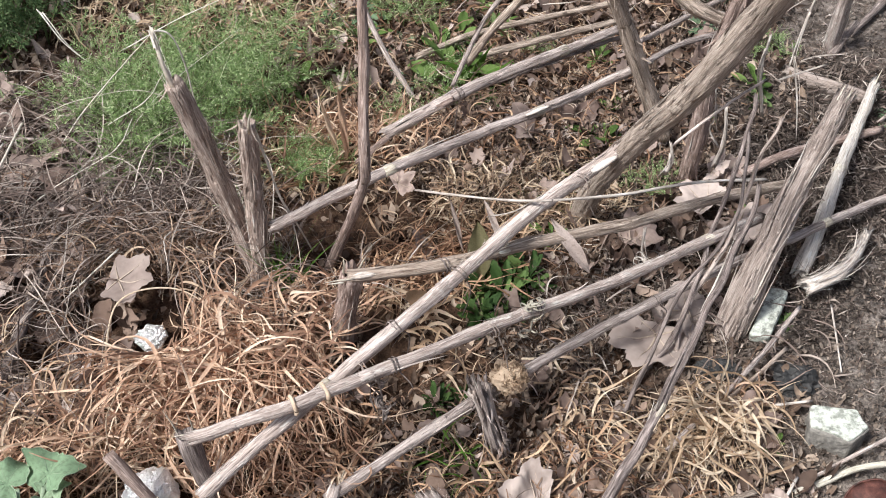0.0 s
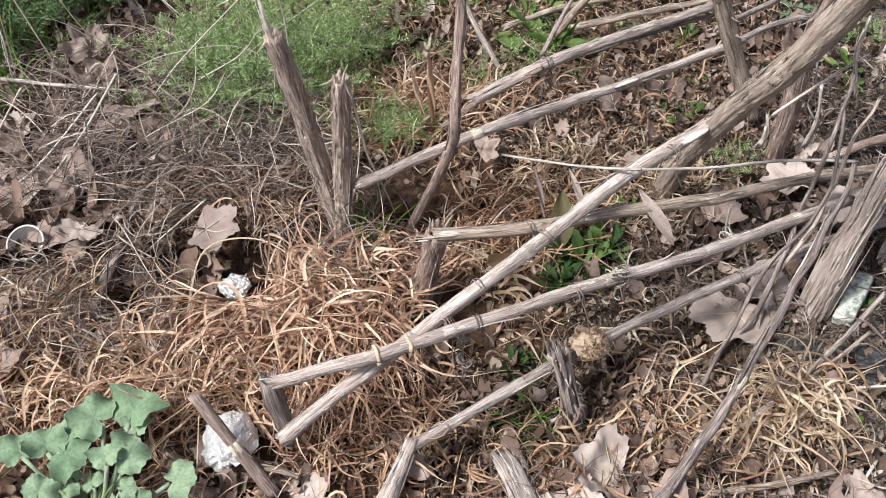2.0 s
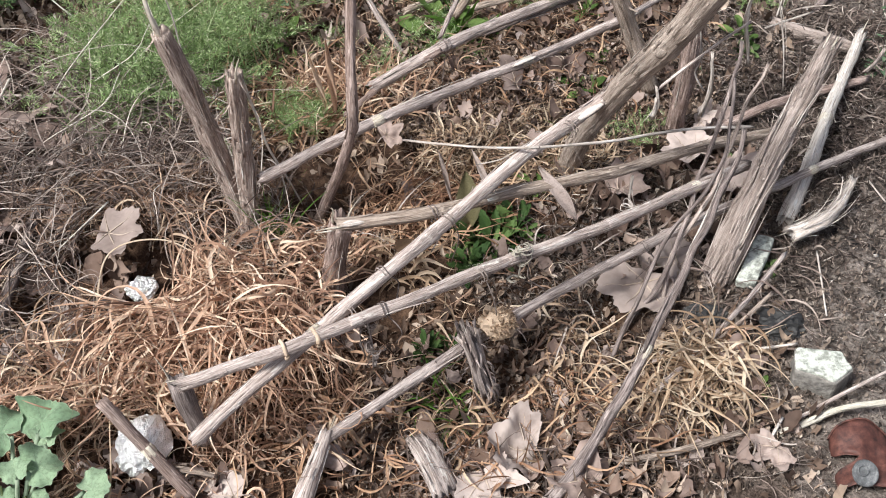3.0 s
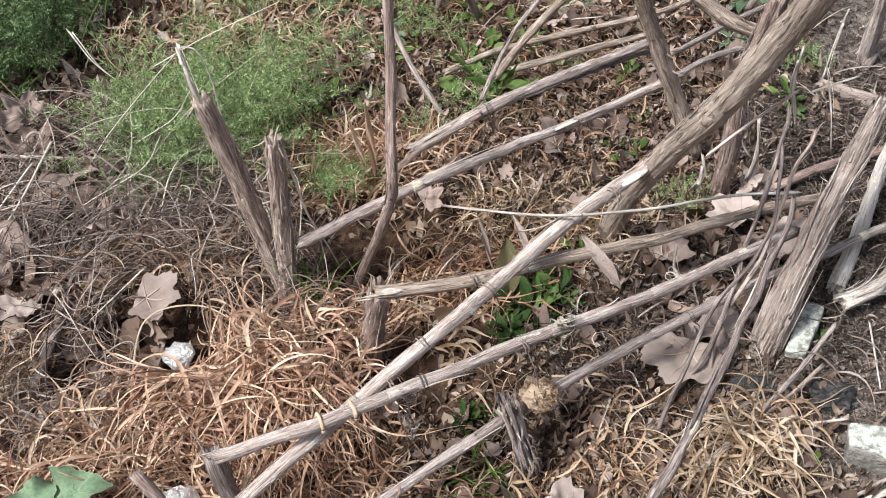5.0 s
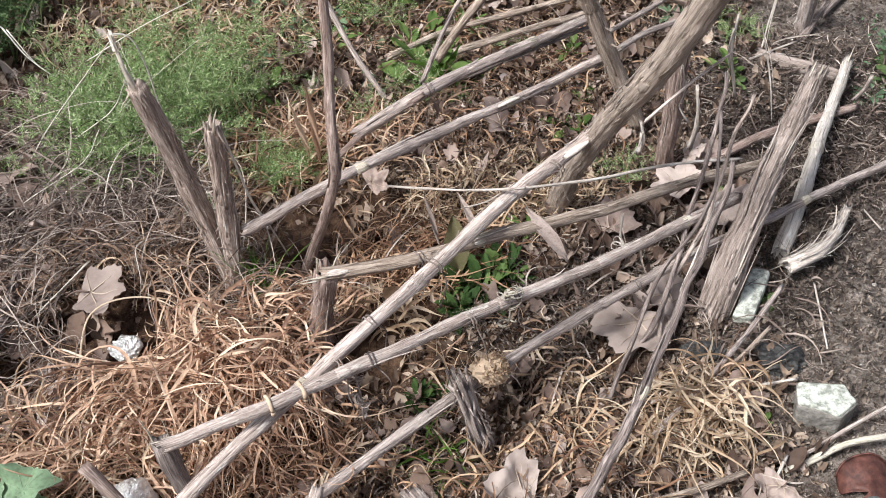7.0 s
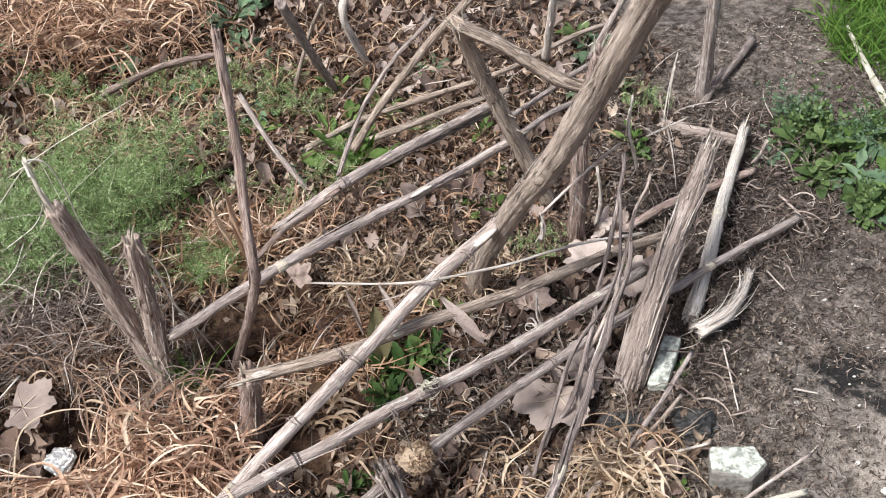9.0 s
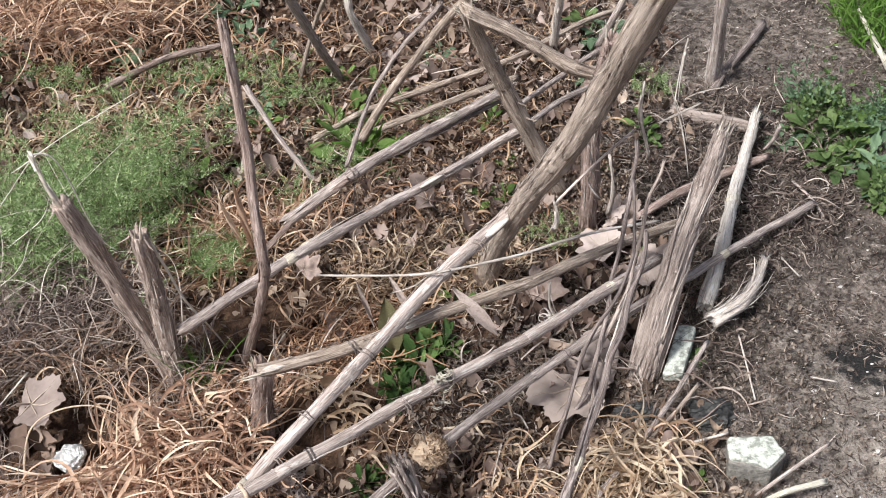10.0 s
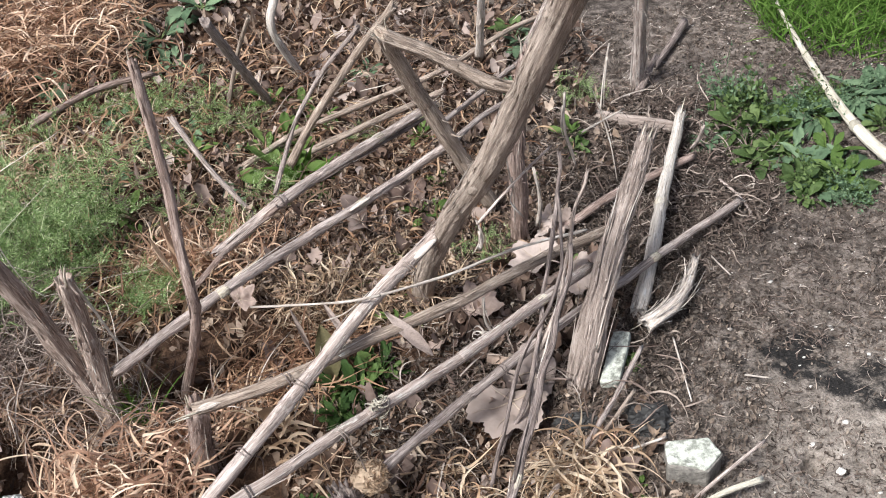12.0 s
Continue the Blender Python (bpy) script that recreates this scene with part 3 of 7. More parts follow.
bare_patch((-0.206, 1.189, 0.216), (-0.18, 1.19, 0.2185), (-0.15, 1.193, 0.2195), 0.0112, SNAPPED)
bare_patch((0.2, 1.342, 0.289), (0.224, 1.36, 0.293), (0.246, 1.374, 0.297), 0.0075, LIMB)
bare_patch((0.105, 1.598, 0.209), (0.13, 1.613, 0.21), (0.153, 1.625, 0.21), 0.0052, FALLEN)
# thick leaning trunk
stalk([(0.204, 1.533, -0.020), (0.228, 1.471, 0.140), (0.272, 1.360, 0.340), (0.318, 1.262, 0.500), (0.374, 1.203, 0.660), (0.426, 1.112, 0.860), (0.432, 1.021, 0.980)], 0.054, "thick leaning tan trunk with stringy fibrous bark", WOOD_TRUNK, 0.052, (0, 0.01), (0.5,), strips=20, name="leaning_trunk", category="trunk", ridge=0.045, around=56, wobble=0.03)
stalk([(0.43, 1.62, -0.02), (0.435, 1.6, 0.15), (0.445, 1.59, 0.34), (0.47, 1.56, 0.5)], 0.05, "shaggy dead stem behind the leaning trunk", WOOD_BROWN, 0.036, (0, 0.02), (), (0, 3), strips=8, ridge=0.12, around=20)
stalk([(0.437, 1.213, -0.02), (0.495, 1.289, 0.1), (0.572, 1.407, 0.17), (0.694, 1.596, 0.222)], 0.076, "thick splitting grey trunk leaning off the soil", WOOD_GREYTAN, 0.04, (0, 0.05), (), (0, 6), strips=20, name="leaning_trunk", category="trunk", ridge=0.08, around=56, flat=0.8)
stalk([(0.119, 0.787, 0.02), (0.227, 0.899, 0.1), (0.308, 1.005, 0.2), (0.373, 1.1, 0.28), (0.446, 1.238, 0.34)], 0.03, "dark weathered stick propped against the trunk", WOOD_DARK, 0.010, (0.01, 0.01), (0.4,), (1, 0), strips=3, name="propped_stick", category="stick")
stalk([(0.241, 1.046, 0.02), (0.318, 1.165, 0.14), (0.413, 1.246, 0.22), (0.455, 1.342, 0.27), (0.468, 1.4, 0.31)], 0.0115, "thin grey stick propped among trunks", WOOD_DARK, 0.008, name="propped_stick", category="stick", around=10, nodes=(0.45,))
stalk([(0.34, 1.151, 0.02), (0.362, 1.214, 0.08), (0.421, 1.281, 0.14), (0.474, 1.36, 0.22), (0.537, 1.453, 0.3)], 0.012, "crooked grey stick rising beside the split trunk", WOOD_GREYTAN, 0.008, name="propped_stick", category="stick", around=10)
stalk([(0.272, 1.113, 0.01), (0.343, 1.183, 0.07), (0.396, 1.292, 0.14), (0.464, 1.404, 0.25), (0.497, 1.495, 0.32)], 0.012, "slender dark stick rising beside the split trunk", WOOD_DARK, 0.010, name="propped_stick", category="stick", around=10)
stalk([(0.597, 1.351, 0.02), (0.673, 1.488, 0.03), (0.738, 1.617, 0.037), (0.862, 1.847, 0.063)], 0.04, "pale barkless stick notched and split, on soil", WOOD_BLEACHED, 0.028, (0.01, 0.03), (0.55,), (0, 2), name="pale_stick", category="stick", strips=2)
stalk([(0.600, 1.316, 0.02), (0.659, 1.34, 0.025), (0.701, 1.378, 0.028), (0.743, 1.44, 0.03)], 0.05, "curved piece of whitish bark lying on soil", WOOD_PALE, 0.016, (0.012, 0.03), (), (2, 1), name="bark_piece", category="bark", ridge=0.2, flat=0.6, wobble=0.12, strips=5, around=20)
stalk([(0.700, 1.936, 0.04), (0.774, 1.88, 0.042), (0.845, 1.835, 0.04)], 0.042, "short grey log lying on the soil", WOOD_GREYTAN, 0.038, (0.02, 0.005), name="short_log", category="log", strips=2)
stalk([(0.837, 2.075, -0.02), (0.835, 2.05, 0.12), (0.831, 2.024, 0.28), (0.83, 2.01, 0.36)], 0.041, "upright grey dead stump at the bed's edge", WOOD_GREY, 0.033, (0, 0.02), strips=4, ridge=0.1, name="dead_stump", category="stump")
stalk([(0.813, 2.019, 0.0), (0.855, 2.06, 0.025), (0.895, 2.1, 0.05)], 0.034, "split bark slab leaning on a stump", WOOD_DARK, 0.02, (0.02, 0.01), flat=0.4, name="bark_slab", category="bark")
stalk([(0.90, 2.12, 0.01), (0.96, 2.18, 0.02), (1.024, 2.259, 0.02)], 0.02, "dark stick lying on dark soil", WOOD_DARK, 0.03, name="fallen_stick", category="stick")
stalk([(1.262, 2.24, 0.03), (1.25, 2.16, 0.03), (1.219, 1.918, 0.032), (1.209, 1.707, 0.032), (1.225, 1.60, 0.03), (1.25, 1.53, 0.03)], 0.012, "peeled cream white branch lying in green weeds", WOOD_CREAM, 0.042, (0.02, 0.01), (0.4, 0.75), name="peeled_branch", category="branch", ridge=0.03)
stalk([(0.574, 1.616, 0.26), (0.659, 1.631, 0.28)], 0.006, "short pale twig caught above the log", WOOD_PALE, 0.005, name="pale_twig", category="twig", around=6)
stalk([(-0.1, 1.409, 0.2), (0.018, 1.339, 0.24), (0.1, 1.277, 0.288), (0.241, 1.31, 0.265), (0.389, 1.385, 0.22), (0.522, 1.432, 0.18)], 0.006, "thin pale twig across the fallen branch", WOOD_PALE, 0.008, name="pale_twig", category="twig", around=7, nodes=(0.4,))
stalk([(0.03, 1.30, 0.235), (0.07, 1.285, 0.26), (0.108, 1.285, 0.288)], 0.004, "thin pale twig across the fallen branch", WOOD_PALE, 0.004, name="pale_twig", category="twig", around=6)
stalk([(0.304, 1.222, 0.45), (0.372, 1.242, 0.5), (0.425, 1.262, 0.525)], 0.007, "thin straight twig growing from the leaning trunk", WOOD_GREY, 0.006, name="side_twig", category="twig", around=7)
# near stumps
stalk([(-0.552, 0.9, 0.15), (-0.495, 0.862, 0.08), (-0.432, 0.82, 0.0)], 0.027, "short hollow cut cane leaning over foil", WOOD_BROWN, 0.03, (0.002, 0), (0.5,), name="cut_cane", category="cane", ridge=0.03)
stalk([(-0.434, 0.918, 0.168), (-0.428, 0.908, 0.12), (-0.414, 0.893, 0.045)], 0.044, "short dark broken cane stub, hollow top", WOOD_DARK, 0.036, (0.012, 0), (), (2, 0), name="cut_cane", category="cane")
stalk([(-0.475, 0.86, 0.02), (-0.44, 0.85, 0.03), (-0.40, 0.845, 0.02)], 0.03, "split tan husk lying by a cane stub", WOOD_TAN, 0.012, (0.004, 0.01), flat=0.5, name="split_husk", category="husk")
ROT = [Vector(q) for q in ((0.0, 1.03, 0.125), (0.012, 1.012, 0.09), (0.018, 0.996, 0.06), (0.03, 0.98, 0.022))]
stump = stalk(ROT, 0.032, "shredded rotting grey stump with hanging fibres", WOOD_DARK, 0.03, (0.012, 0), (), (1, 0), ridge=0.07, name="rotten_stump", category="stump", wobble=0.2)
for k in range(9):
    a = k * 0.7
    side = Vector((math.cos(a), math.sin(a), 0)) * 0.013
    line = [ROT[0] + side * 1.25 + Vector((0, 0, 0.012 * math.sin(3 * a))), ROT[1] + side * (0.9 + 0.35 * math.sin(5 * a)), ROT[2] + side * (0.8 + 0.4 * math.cos(4 * a)), ROT[3] + side * 1.3]
    part("bark_plate", tube_mesh("bark_plate", line, lambda u: 0.0062 * (1.05 - 0.5 * u), 8, 0.006, 0.2, 0.35, (0.012, 0.008), seed=60 + k, flat=0.5), (WOOD_GREYTAN, WOOD_DARK, WOOD_GREY)[k % 3], stump, "torn plate of rotten bark")
_r = random.Random(77)
_c = spline(ROT, 0.006)
for k in range(34):
    p, a, w = _c[_r.randrange(len(_c))], _r.uniform(0, 6.28), _r.uniform(0.01, 0.024)
    out = Vector((math.cos(a), math.sin(a) - 0.3, _r.uniform(-0.2, 0.5))).normalized()
    down = Vector((_r.uniform(-0.5, 0.5), _r.uniform(-0.5, 0.3), -1.0))
    p = p + out * 0.016
    part("peeling_shred", tube_mesh("peeling_shred", [p, p + out * w * 0.35 + down * w * 0.4, p + out * w * 0.1 + down * w * 0.9, p + out * w * 0.5 + down * w * 1.3],
         lambda u: 0.0026 * (1.1 - u), 6, 0.004, 0.1, 0.25, seed=k, flat=0.4), WOOD_GREY if k % 3 == 0 else WOOD_DARK, stump)
stalk([(-0.222, 0.893, 0.06), (-0.246, 0.835, 0.03), (-0.275, 0.77, -0.01)], 0.03, "bent grey stalk stub rooted in litter", WOOD_GREY, 0.046, (0.006, 0), (), (2, 0), strips=3)
stalk([(-0.083, 0.893, 0.030), (-0.062, 0.849, 0.035), (-0.040, 0.799, 0.030)], 0.05, "flat grey weathered bark slab lying in litter", WOOD_GREY, 0.06, (0.02, 0.02), flat=0.3, name="bark_slab", category="bark", ridge=0.1)


def loose_stick(pts, d, lab, m):
    stalk(pts, d, lab, m, d * 0.85, (d * 0.4, d * 0.4), name="fallen_stick", category="stick", around=10 if d < 0.015 else 14, group="loose sticks")


loose_stick([(0.225, 0.843, 0.02), (0.335, 0.86, 0.03), (0.425, 0.888, 0.03)], 0.016, 'smooth brown stick lying in yellow grass', WOOD_TAN)
loose_stick([(0.298, 0.965, 0.03), (0.449, 1.109, 0.04), (0.564, 1.238, 0.05)], 0.014, 'thin straight grey stick beside the plastic', WOOD_GREY)
loose_stick([(0.361, 1.021, 0.03), (0.466, 1.103, 0.04), (0.523, 1.15, 0.05)], 0.011, 'thin tan stick in yellow grass', WOOD_TAN)
loose_stick([(0.455, 1.046, 0.03), (0.547, 1.055, 0.03)], 0.008, 'short pale twig beside the white block', WOOD_PALE)
loose_stick([(0.5, 0.91, 0.01), (0.593, 0.951, 0.03), (0.697, 1.002, 0.03)], 0.01, 'thin grey twig in front of the block', WOOD_GREY)
loose_stick([(0.485, 0.895, 0.01), (0.586, 0.923, 0.03), (0.664, 0.934, 0.03)], 0.017, 'pale split stick beside the rusty can', WOOD_CREAM)
loose_stick([(0.49, 0.91, 0.03), (0.46, 0.87, 0.02), (0.44, 0.83, 0.01)], 0.008, 'thin pale twig beside the rusty can', WOOD_PALE)
loose_stick([(0.433, 1.576, 0.02), (0.549, 1.616, 0.035), (0.656, 1.661, 0.045), (0.853, 1.74, 0.03)], 0.028, 'dark brown stick lying low behind stalks', WOOD_BROWN)
loose_stick([(0.785, 1.46, 0.006), (0.8, 1.4, 0.006)], 0.005, 'thin pale straw lying on bare soil', WOOD_PALE)
loose_stick([(0.64, 1.28, 0.008), (0.628, 1.19, 0.008), (0.62, 1.13, 0.006)], 0.005, 'thin pale straw lying on bare soil', WOOD_PALE)
loose_stick([(0.73, 1.16, 0.005), (0.77, 1.14, 0.006)], 0.005, 'thin pale straw lying on bare soil', WOOD_PALE)
loose_stick([(0.88, 1.66, 0.02), (0.9, 1.6, 0.015), (0.905, 1.55, 0.008)], 0.009, 'crooked pale twig lying by weeds', WOOD_GREY)
loose_stick([(0.86, 1.79, 0.0), (0.875, 1.77, 0.05), (0.88, 1.76, 0.09)], 0.012, 'small grey twig stub standing in soil', WOOD_GREY)
loose_stick([(-1.274, 1.802, 0.06), (-1.09, 1.764, 0.07), (-0.933, 1.747, 0.07), (-0.831, 1.753, 0.06)], 0.013, 'straight pale stick lying on leaf litter', WOOD_GREY)
loose_stick([(-1.0, 1.79, 0.05), (-0.99, 1.76, 0.11), (-0.96, 1.77, 0.12), (-0.95, 1.72, 0.04)], 0.006, 'bent whitish twig over a leaf', WOOD_PALE)
loose_stick([(-0.826, 1.853, 0.05), (-0.803, 1.624, 0.07), (-0.793, 1.383, 0.075), (-0.803, 1.247, 0.06), (-0.822, 1.085, 0.03)], 0.032, 'dark rotten stick buried in twigs and leaves', WOOD_DARK)
loose_stick([(-1.129, 1.746, 0.36), (-1.15, 1.767, 0.2), (-1.195, 1.818, 0.05)], 0.0045, 'dry pale grass stem standing by weeds', STRAW_YELLOW)
loose_stick([(-1.09, 1.85, 0.33), (-1.04, 1.85, 0.2), (-0.98, 1.88, 0.02)], 0.0045, 'dry pale grass stem standing by weeds', STRAW_YELLOW)
loose_stick([(-0.636, 2.386, 0.05), (-0.488, 2.462, 0.06), (-0.33, 2.49, 0.06)], 0.027, 'brown stick lying below the straw heap', WOOD_BROWN)
loose_stick([(-0.115, 2.15, 0.36), (-0.083, 2.22, 0.2), (-0.044, 2.336, 0.0)], 0.034, 'leaning grey dead stalk standing in leaf litter', WOOD_ASH)
loose_stick([(0.03, 2.41, 0.24), (0.006, 2.385, 0.17), (0.05, 2.42, 0.0)], 0.03, 'crooked pale dead stalk standing in leaf litter', WOOD_PALE)
loose_stick([(-0.243, 2.07, 0.19), (-0.186, 1.981, 0.1), (-0.11, 1.9, 0.0)], 0.019, 'thin leaning grey stalk behind the weeds', WOOD_ASH)
loose_stick([(-0.116, 2.026, 0.05), (0.014, 2.108, 0.05), (0.211, 2.161, 0.06), (0.383, 2.203, 0.07), (0.543, 2.297, 0.07), (0.7, 2.38, 0.06)], 0.021, 'long thin tan stalk lying in litter', WOOD_TAN)
loose_stick([(0.491, 2.249, 0.06), (0.499, 2.174, 0.25), (0.5, 2.15, 0.32)], 0.03, 'pale upright dead stalk standing in leaf litter', WOOD_PALE)
loose_stick([(0.596, 2.22, 0.06), (0.668, 2.213, 0.2), (0.7, 2.2, 0.28)], 0.024, 'mossy pale leaning stalk standing in leaf litter', WOOD_GREY)
loose_stick([(0.341, 1.955, 0.1), (0.543, 2.109, 0.1), (0.72, 2.23, 0.1)], 0.018, 'thin grey stalk lying behind the forked stalk', WOOD_ASH)
loose_stick([(0.02, 2.02, 0.05), (0.2, 2.06, 0.07), (0.38, 2.12, 0.07)], 0.024, 'tan stalk lying standing in leaf litter', WOOD_TAN)
loose_stick([(-0.15, 2.345, 0.0), (-0.087, 2.354, 0.15), (-0.036, 2.329, 0.25)], 0.016, 'thin standing dry stalk standing in leaf litter', WOOD_TAN)

# ---- ribbons: dry grass, twigs ----
CLEAR_OF = [(-0.756, 1.174, 0.03), (-0.557, 1.19, 0.05), (-0.512, 0.885, 0.05), (-0.624, 1.288, 0.065), (-0.982, 1.295, 0.05), (-0.87, 1.32, 0.05), (0.57, 0.97, 0.06), (0.057, 1.04, 0.05), (0.31, 1.17, 0.07), (-0.15, 1.17, 0.045), (-0.26, 1.42, 0.035), (-0.68, 0.87, 0.03)]


def ribbons(seed, n, place, length, width, elev, droop, curl, lift=(0.0, 0.0), seg=9, fold=0.35):
    """n curved blades as one mesh. place(rng, n) gives x, y and heading; elev in radians; droop and curl bend the blade as it runs."""
    g = np.random.default_rng(seed)
    x, y, head = place(g, n)
    ln = g.uniform(*length, n)
    w = g.uniform(*width, n)
    el = g.uniform(*elev, n)
    dr = g.uniform(*droop, n)
    k1, k2 = g.normal(0, curl, n), g.normal(0, curl * 1.5, n)
    z = height(x, y) + g.uniform(*lift, n)
    p = np.stack([x, y, z], 1)
    tw = g.uniform(0, 6.28, n)
    twr = g.normal(0, 1.6, n)
    V = np.zeros((n, seg + 1, 3, 3))
    for i in range(seg + 1):
        s = i / seg
        a = head + k1 * s + k2 * np.sin(3.1 * s + tw) * 0.6
        e = el - dr * s + 0.35 * np.sin(5 * s + tw) * min(1, curl)
        t = np.stack([np.cos(a) * np.cos(e), np.sin(a) * np.cos(e), np.sin(e)], 1)
        sd = np.stack([-np.sin(a), np.cos(a), 0 * a], 1)
        nb = np.cross(t, sd)
        ang = tw * 0.25 + twr * s
        wd = sd * np.cos(ang)[:, None] + nb * np.sin(ang)[:, None]
        nn = np.cross(wd, t)
        ww = (w * (0.65 + 0.35 * math.sin(math.pi * min(1, s * 1.6))) * (1 - s ** 3 * 0.93))[:, None] * 0.5
        V[:, i, 0] = p - wd * ww
        V[:, i, 1] = p + nn * ww * fold
        V[:, i, 2] = p + wd * ww
        if i < seg:
            p = p + t * (ln / seg)[:, None]
            p[:, 2] = np.maximum(p[:, 2], height(p[:, 0], p[:, 1]) + 0.002 + 0.006 * ((i * 7) % 3) / 3)
    keep = np.ones(n, bool)
    for cx, cy, r in CLEAR_OF:
        keep &= ~(np.hypot(V[:, :, 1, 0] - cx, V[:, :, 1, 1] - cy) < r).any(1)
    V = V[keep]
    n = len(V)
    base = (np.arange(n) * (seg + 1) * 3)[:, None]
    q = []
    for i in range(seg):
        for j in range(2):
            o = i * 3 + j
            q.append(np.stack([base[:, 0] + o, base[:, 0] + o + 1, base[:, 0] + o + 4, base[:, 0] + o + 3], 1))
    return V.reshape(-1, 3), np.concatenate(q)


def stuff(name, label, category, material, chunks, kind="stuff", smooth=True):
    vs, fs, off = [], [], 0
    for v, f in chunks:
        vs.append(v)
        fs.append(f + off)
        off += len(v)
    v, f = np.concatenate(vs), np.concatenate(fs)
    me = bpy.data.meshes.new(name)
    me.vertices.add(len(v))
    me.vertices.foreach_set("co", v.astype(np.float32).ravel())
    me.loops.add(f.size)
    me.loops.foreach_set("vertex_index", f.astype(np.int32).ravel())
    me.polygons.add(len(f))
    me.polygons.foreach_set("loop_start", np.arange(0, f.size, f.shape[1], dtype=np.int32))
    if smooth:
        me.polygons.foreach_set("use_smooth", np.ones(len(f), bool))
    me.update(calc_edges=True)
    me.validate()
    ob = part(name, me, material)
    return tagged(ob, label, category, kind=kind)


def oval(cx, cy, rx, ry, outward=None, power=0.6):
    """Places within an oval; headings random, or away from a point with some spread."""
    def f(g, n):
        a, r = g.uniform(0, 6.28, n), g.uniform(0, 1, n) ** power
        x, y = cx + rx * r * np.cos(a), cy + ry * r * np.sin(a)
        if outward is None:
            return x, y, g.uniform(0, 6.28, n)
        return x, y, np.arctan2(y - outward[1], x - outward[0]) + g.normal(0, outward[2], n)
    return f


LONG, CURLY = (0.09, 0.22), (0.05, 0.15)
stuff("orange_dry_grass", "matted orange-tan curly dry grass heaped over the bed", "dry grass", STRAW_ORANGE, [
    ribbons(1, 900, oval(-0.41, 1.13, 0.2, 0.14, (-0.33, 1.25, 1.0)), LONG, (0.0026, 0.0062), (-0.2, 1.0), (0.3, 2.6), 1.0, (0.0, 0.07), 11),
    ribbons(8, 260, oval(-0.43, 1.13, 0.17, 0.11, (-0.3, 1.22, 0.8)), (0.1, 0.24), (0.0034, 0.0067), (0.0, 0.9), (0.5, 2.6), 1.1, (0.02, 0.08), 12),
    ribbons(2, 560, oval(-0.58, 1.0, 0.26, 0.10), CURLY, (0.0022, 0.0053), (-0.1, 1.0), (0.3, 2.4), 1.3, (0.0, 0.035), 10),
    ribbons(9, 130, oval(-0.6, 1.0, 0.25, 0.09, (-0.3, 1.05, 1.2)), (0.09, 0.2), (0.0034, 0.0069), (0.1, 1.1), (0.5, 2.6), 1.0, (0.02, 0.06), 12),
    ribbons(3, 330, oval(-0.36, 0.97, 0.18, 0.10), CURLY, (0.0026, 0.0060), (-0.1, 0.9), (0.3, 2.2), 1.2, (0.0, 0.04), 10),
    ribbons(4, 130, oval(-0.92, 1.16, 0.08, 0.1), CURLY, (0.0026, 0.0052), (0.4, 1.4), (0.6, 2.4), 0.9, (0.0, 0.03)),
    ribbons(95, 340, oval(-0.22, 1.76, 0.17, 0.1), (0.05, 0.15), (0.0025, 0.0058), (0.2, 1.3), (0.3, 2.0), 1.0, (0.0, 0.05), 10),
    ribbons(5, 190, oval(-0.28, 1.28, 0.12, 0.06), CURLY, (0.0030, 0.0065), (0.1, 1.2), (0.4, 2.4), 1.1, (0.0, 0.05)),
    ribbons(6, 1000, oval(-0.68, 2.78, 0.33, 0.27), (0.08, 0.2), (0.0026, 0.0060), (-0.4, 0.9), (0.2, 1.9), 0.8, (0.0, 0.15)),
    ribbons(37, 260, oval(-0.9, 1.14, 0.18, 0.16), CURLY, (0.0021, 0.0047), (0.0, 1.1), (0.5, 2.6), 1.2, (0.01, 0.06), 11),
    ribbons(10, 300, oval(-0.86, 0.96, 0.18, 0.1), CURLY, (0.0022, 0.0052), (0.0, 1.1), (0.4, 2.6), 1.3, (0.0, 0.04), 11),
    ribbons(93, 260, oval(-0.56, 0.79, 0.22, 0.07), (0.04, 0.11), (0.0024, 0.0055), (0.0, 0.7), (0.3, 2.4), 1.4, (0.0, 0.012), 9),
    ribbons(38, 160, oval(-0.62, 0.83, 0.2, 0.06), CURLY, (0.0022, 0.0052), (0.0, 0.9), (0.4, 2.4), 1.3, (0.0, 0.02), 10),
    ribbons(20, 60, oval(0.43, 1.04, 0.035, 0.04), (0.05, 0.13), (0.0022, 0.0043), (0.1, 1.2), (0.6, 2.8), 1.1, (0.0, 0.02)),
    ribbons(7, 46, oval(-0.5, 1.12, 0.12, 0.08), (0.14, 0.26), (0.0043, 0.0077), (0.2, 0.9), (0.6, 2.0), 0.9, (0.04, 0.09), 12),
])
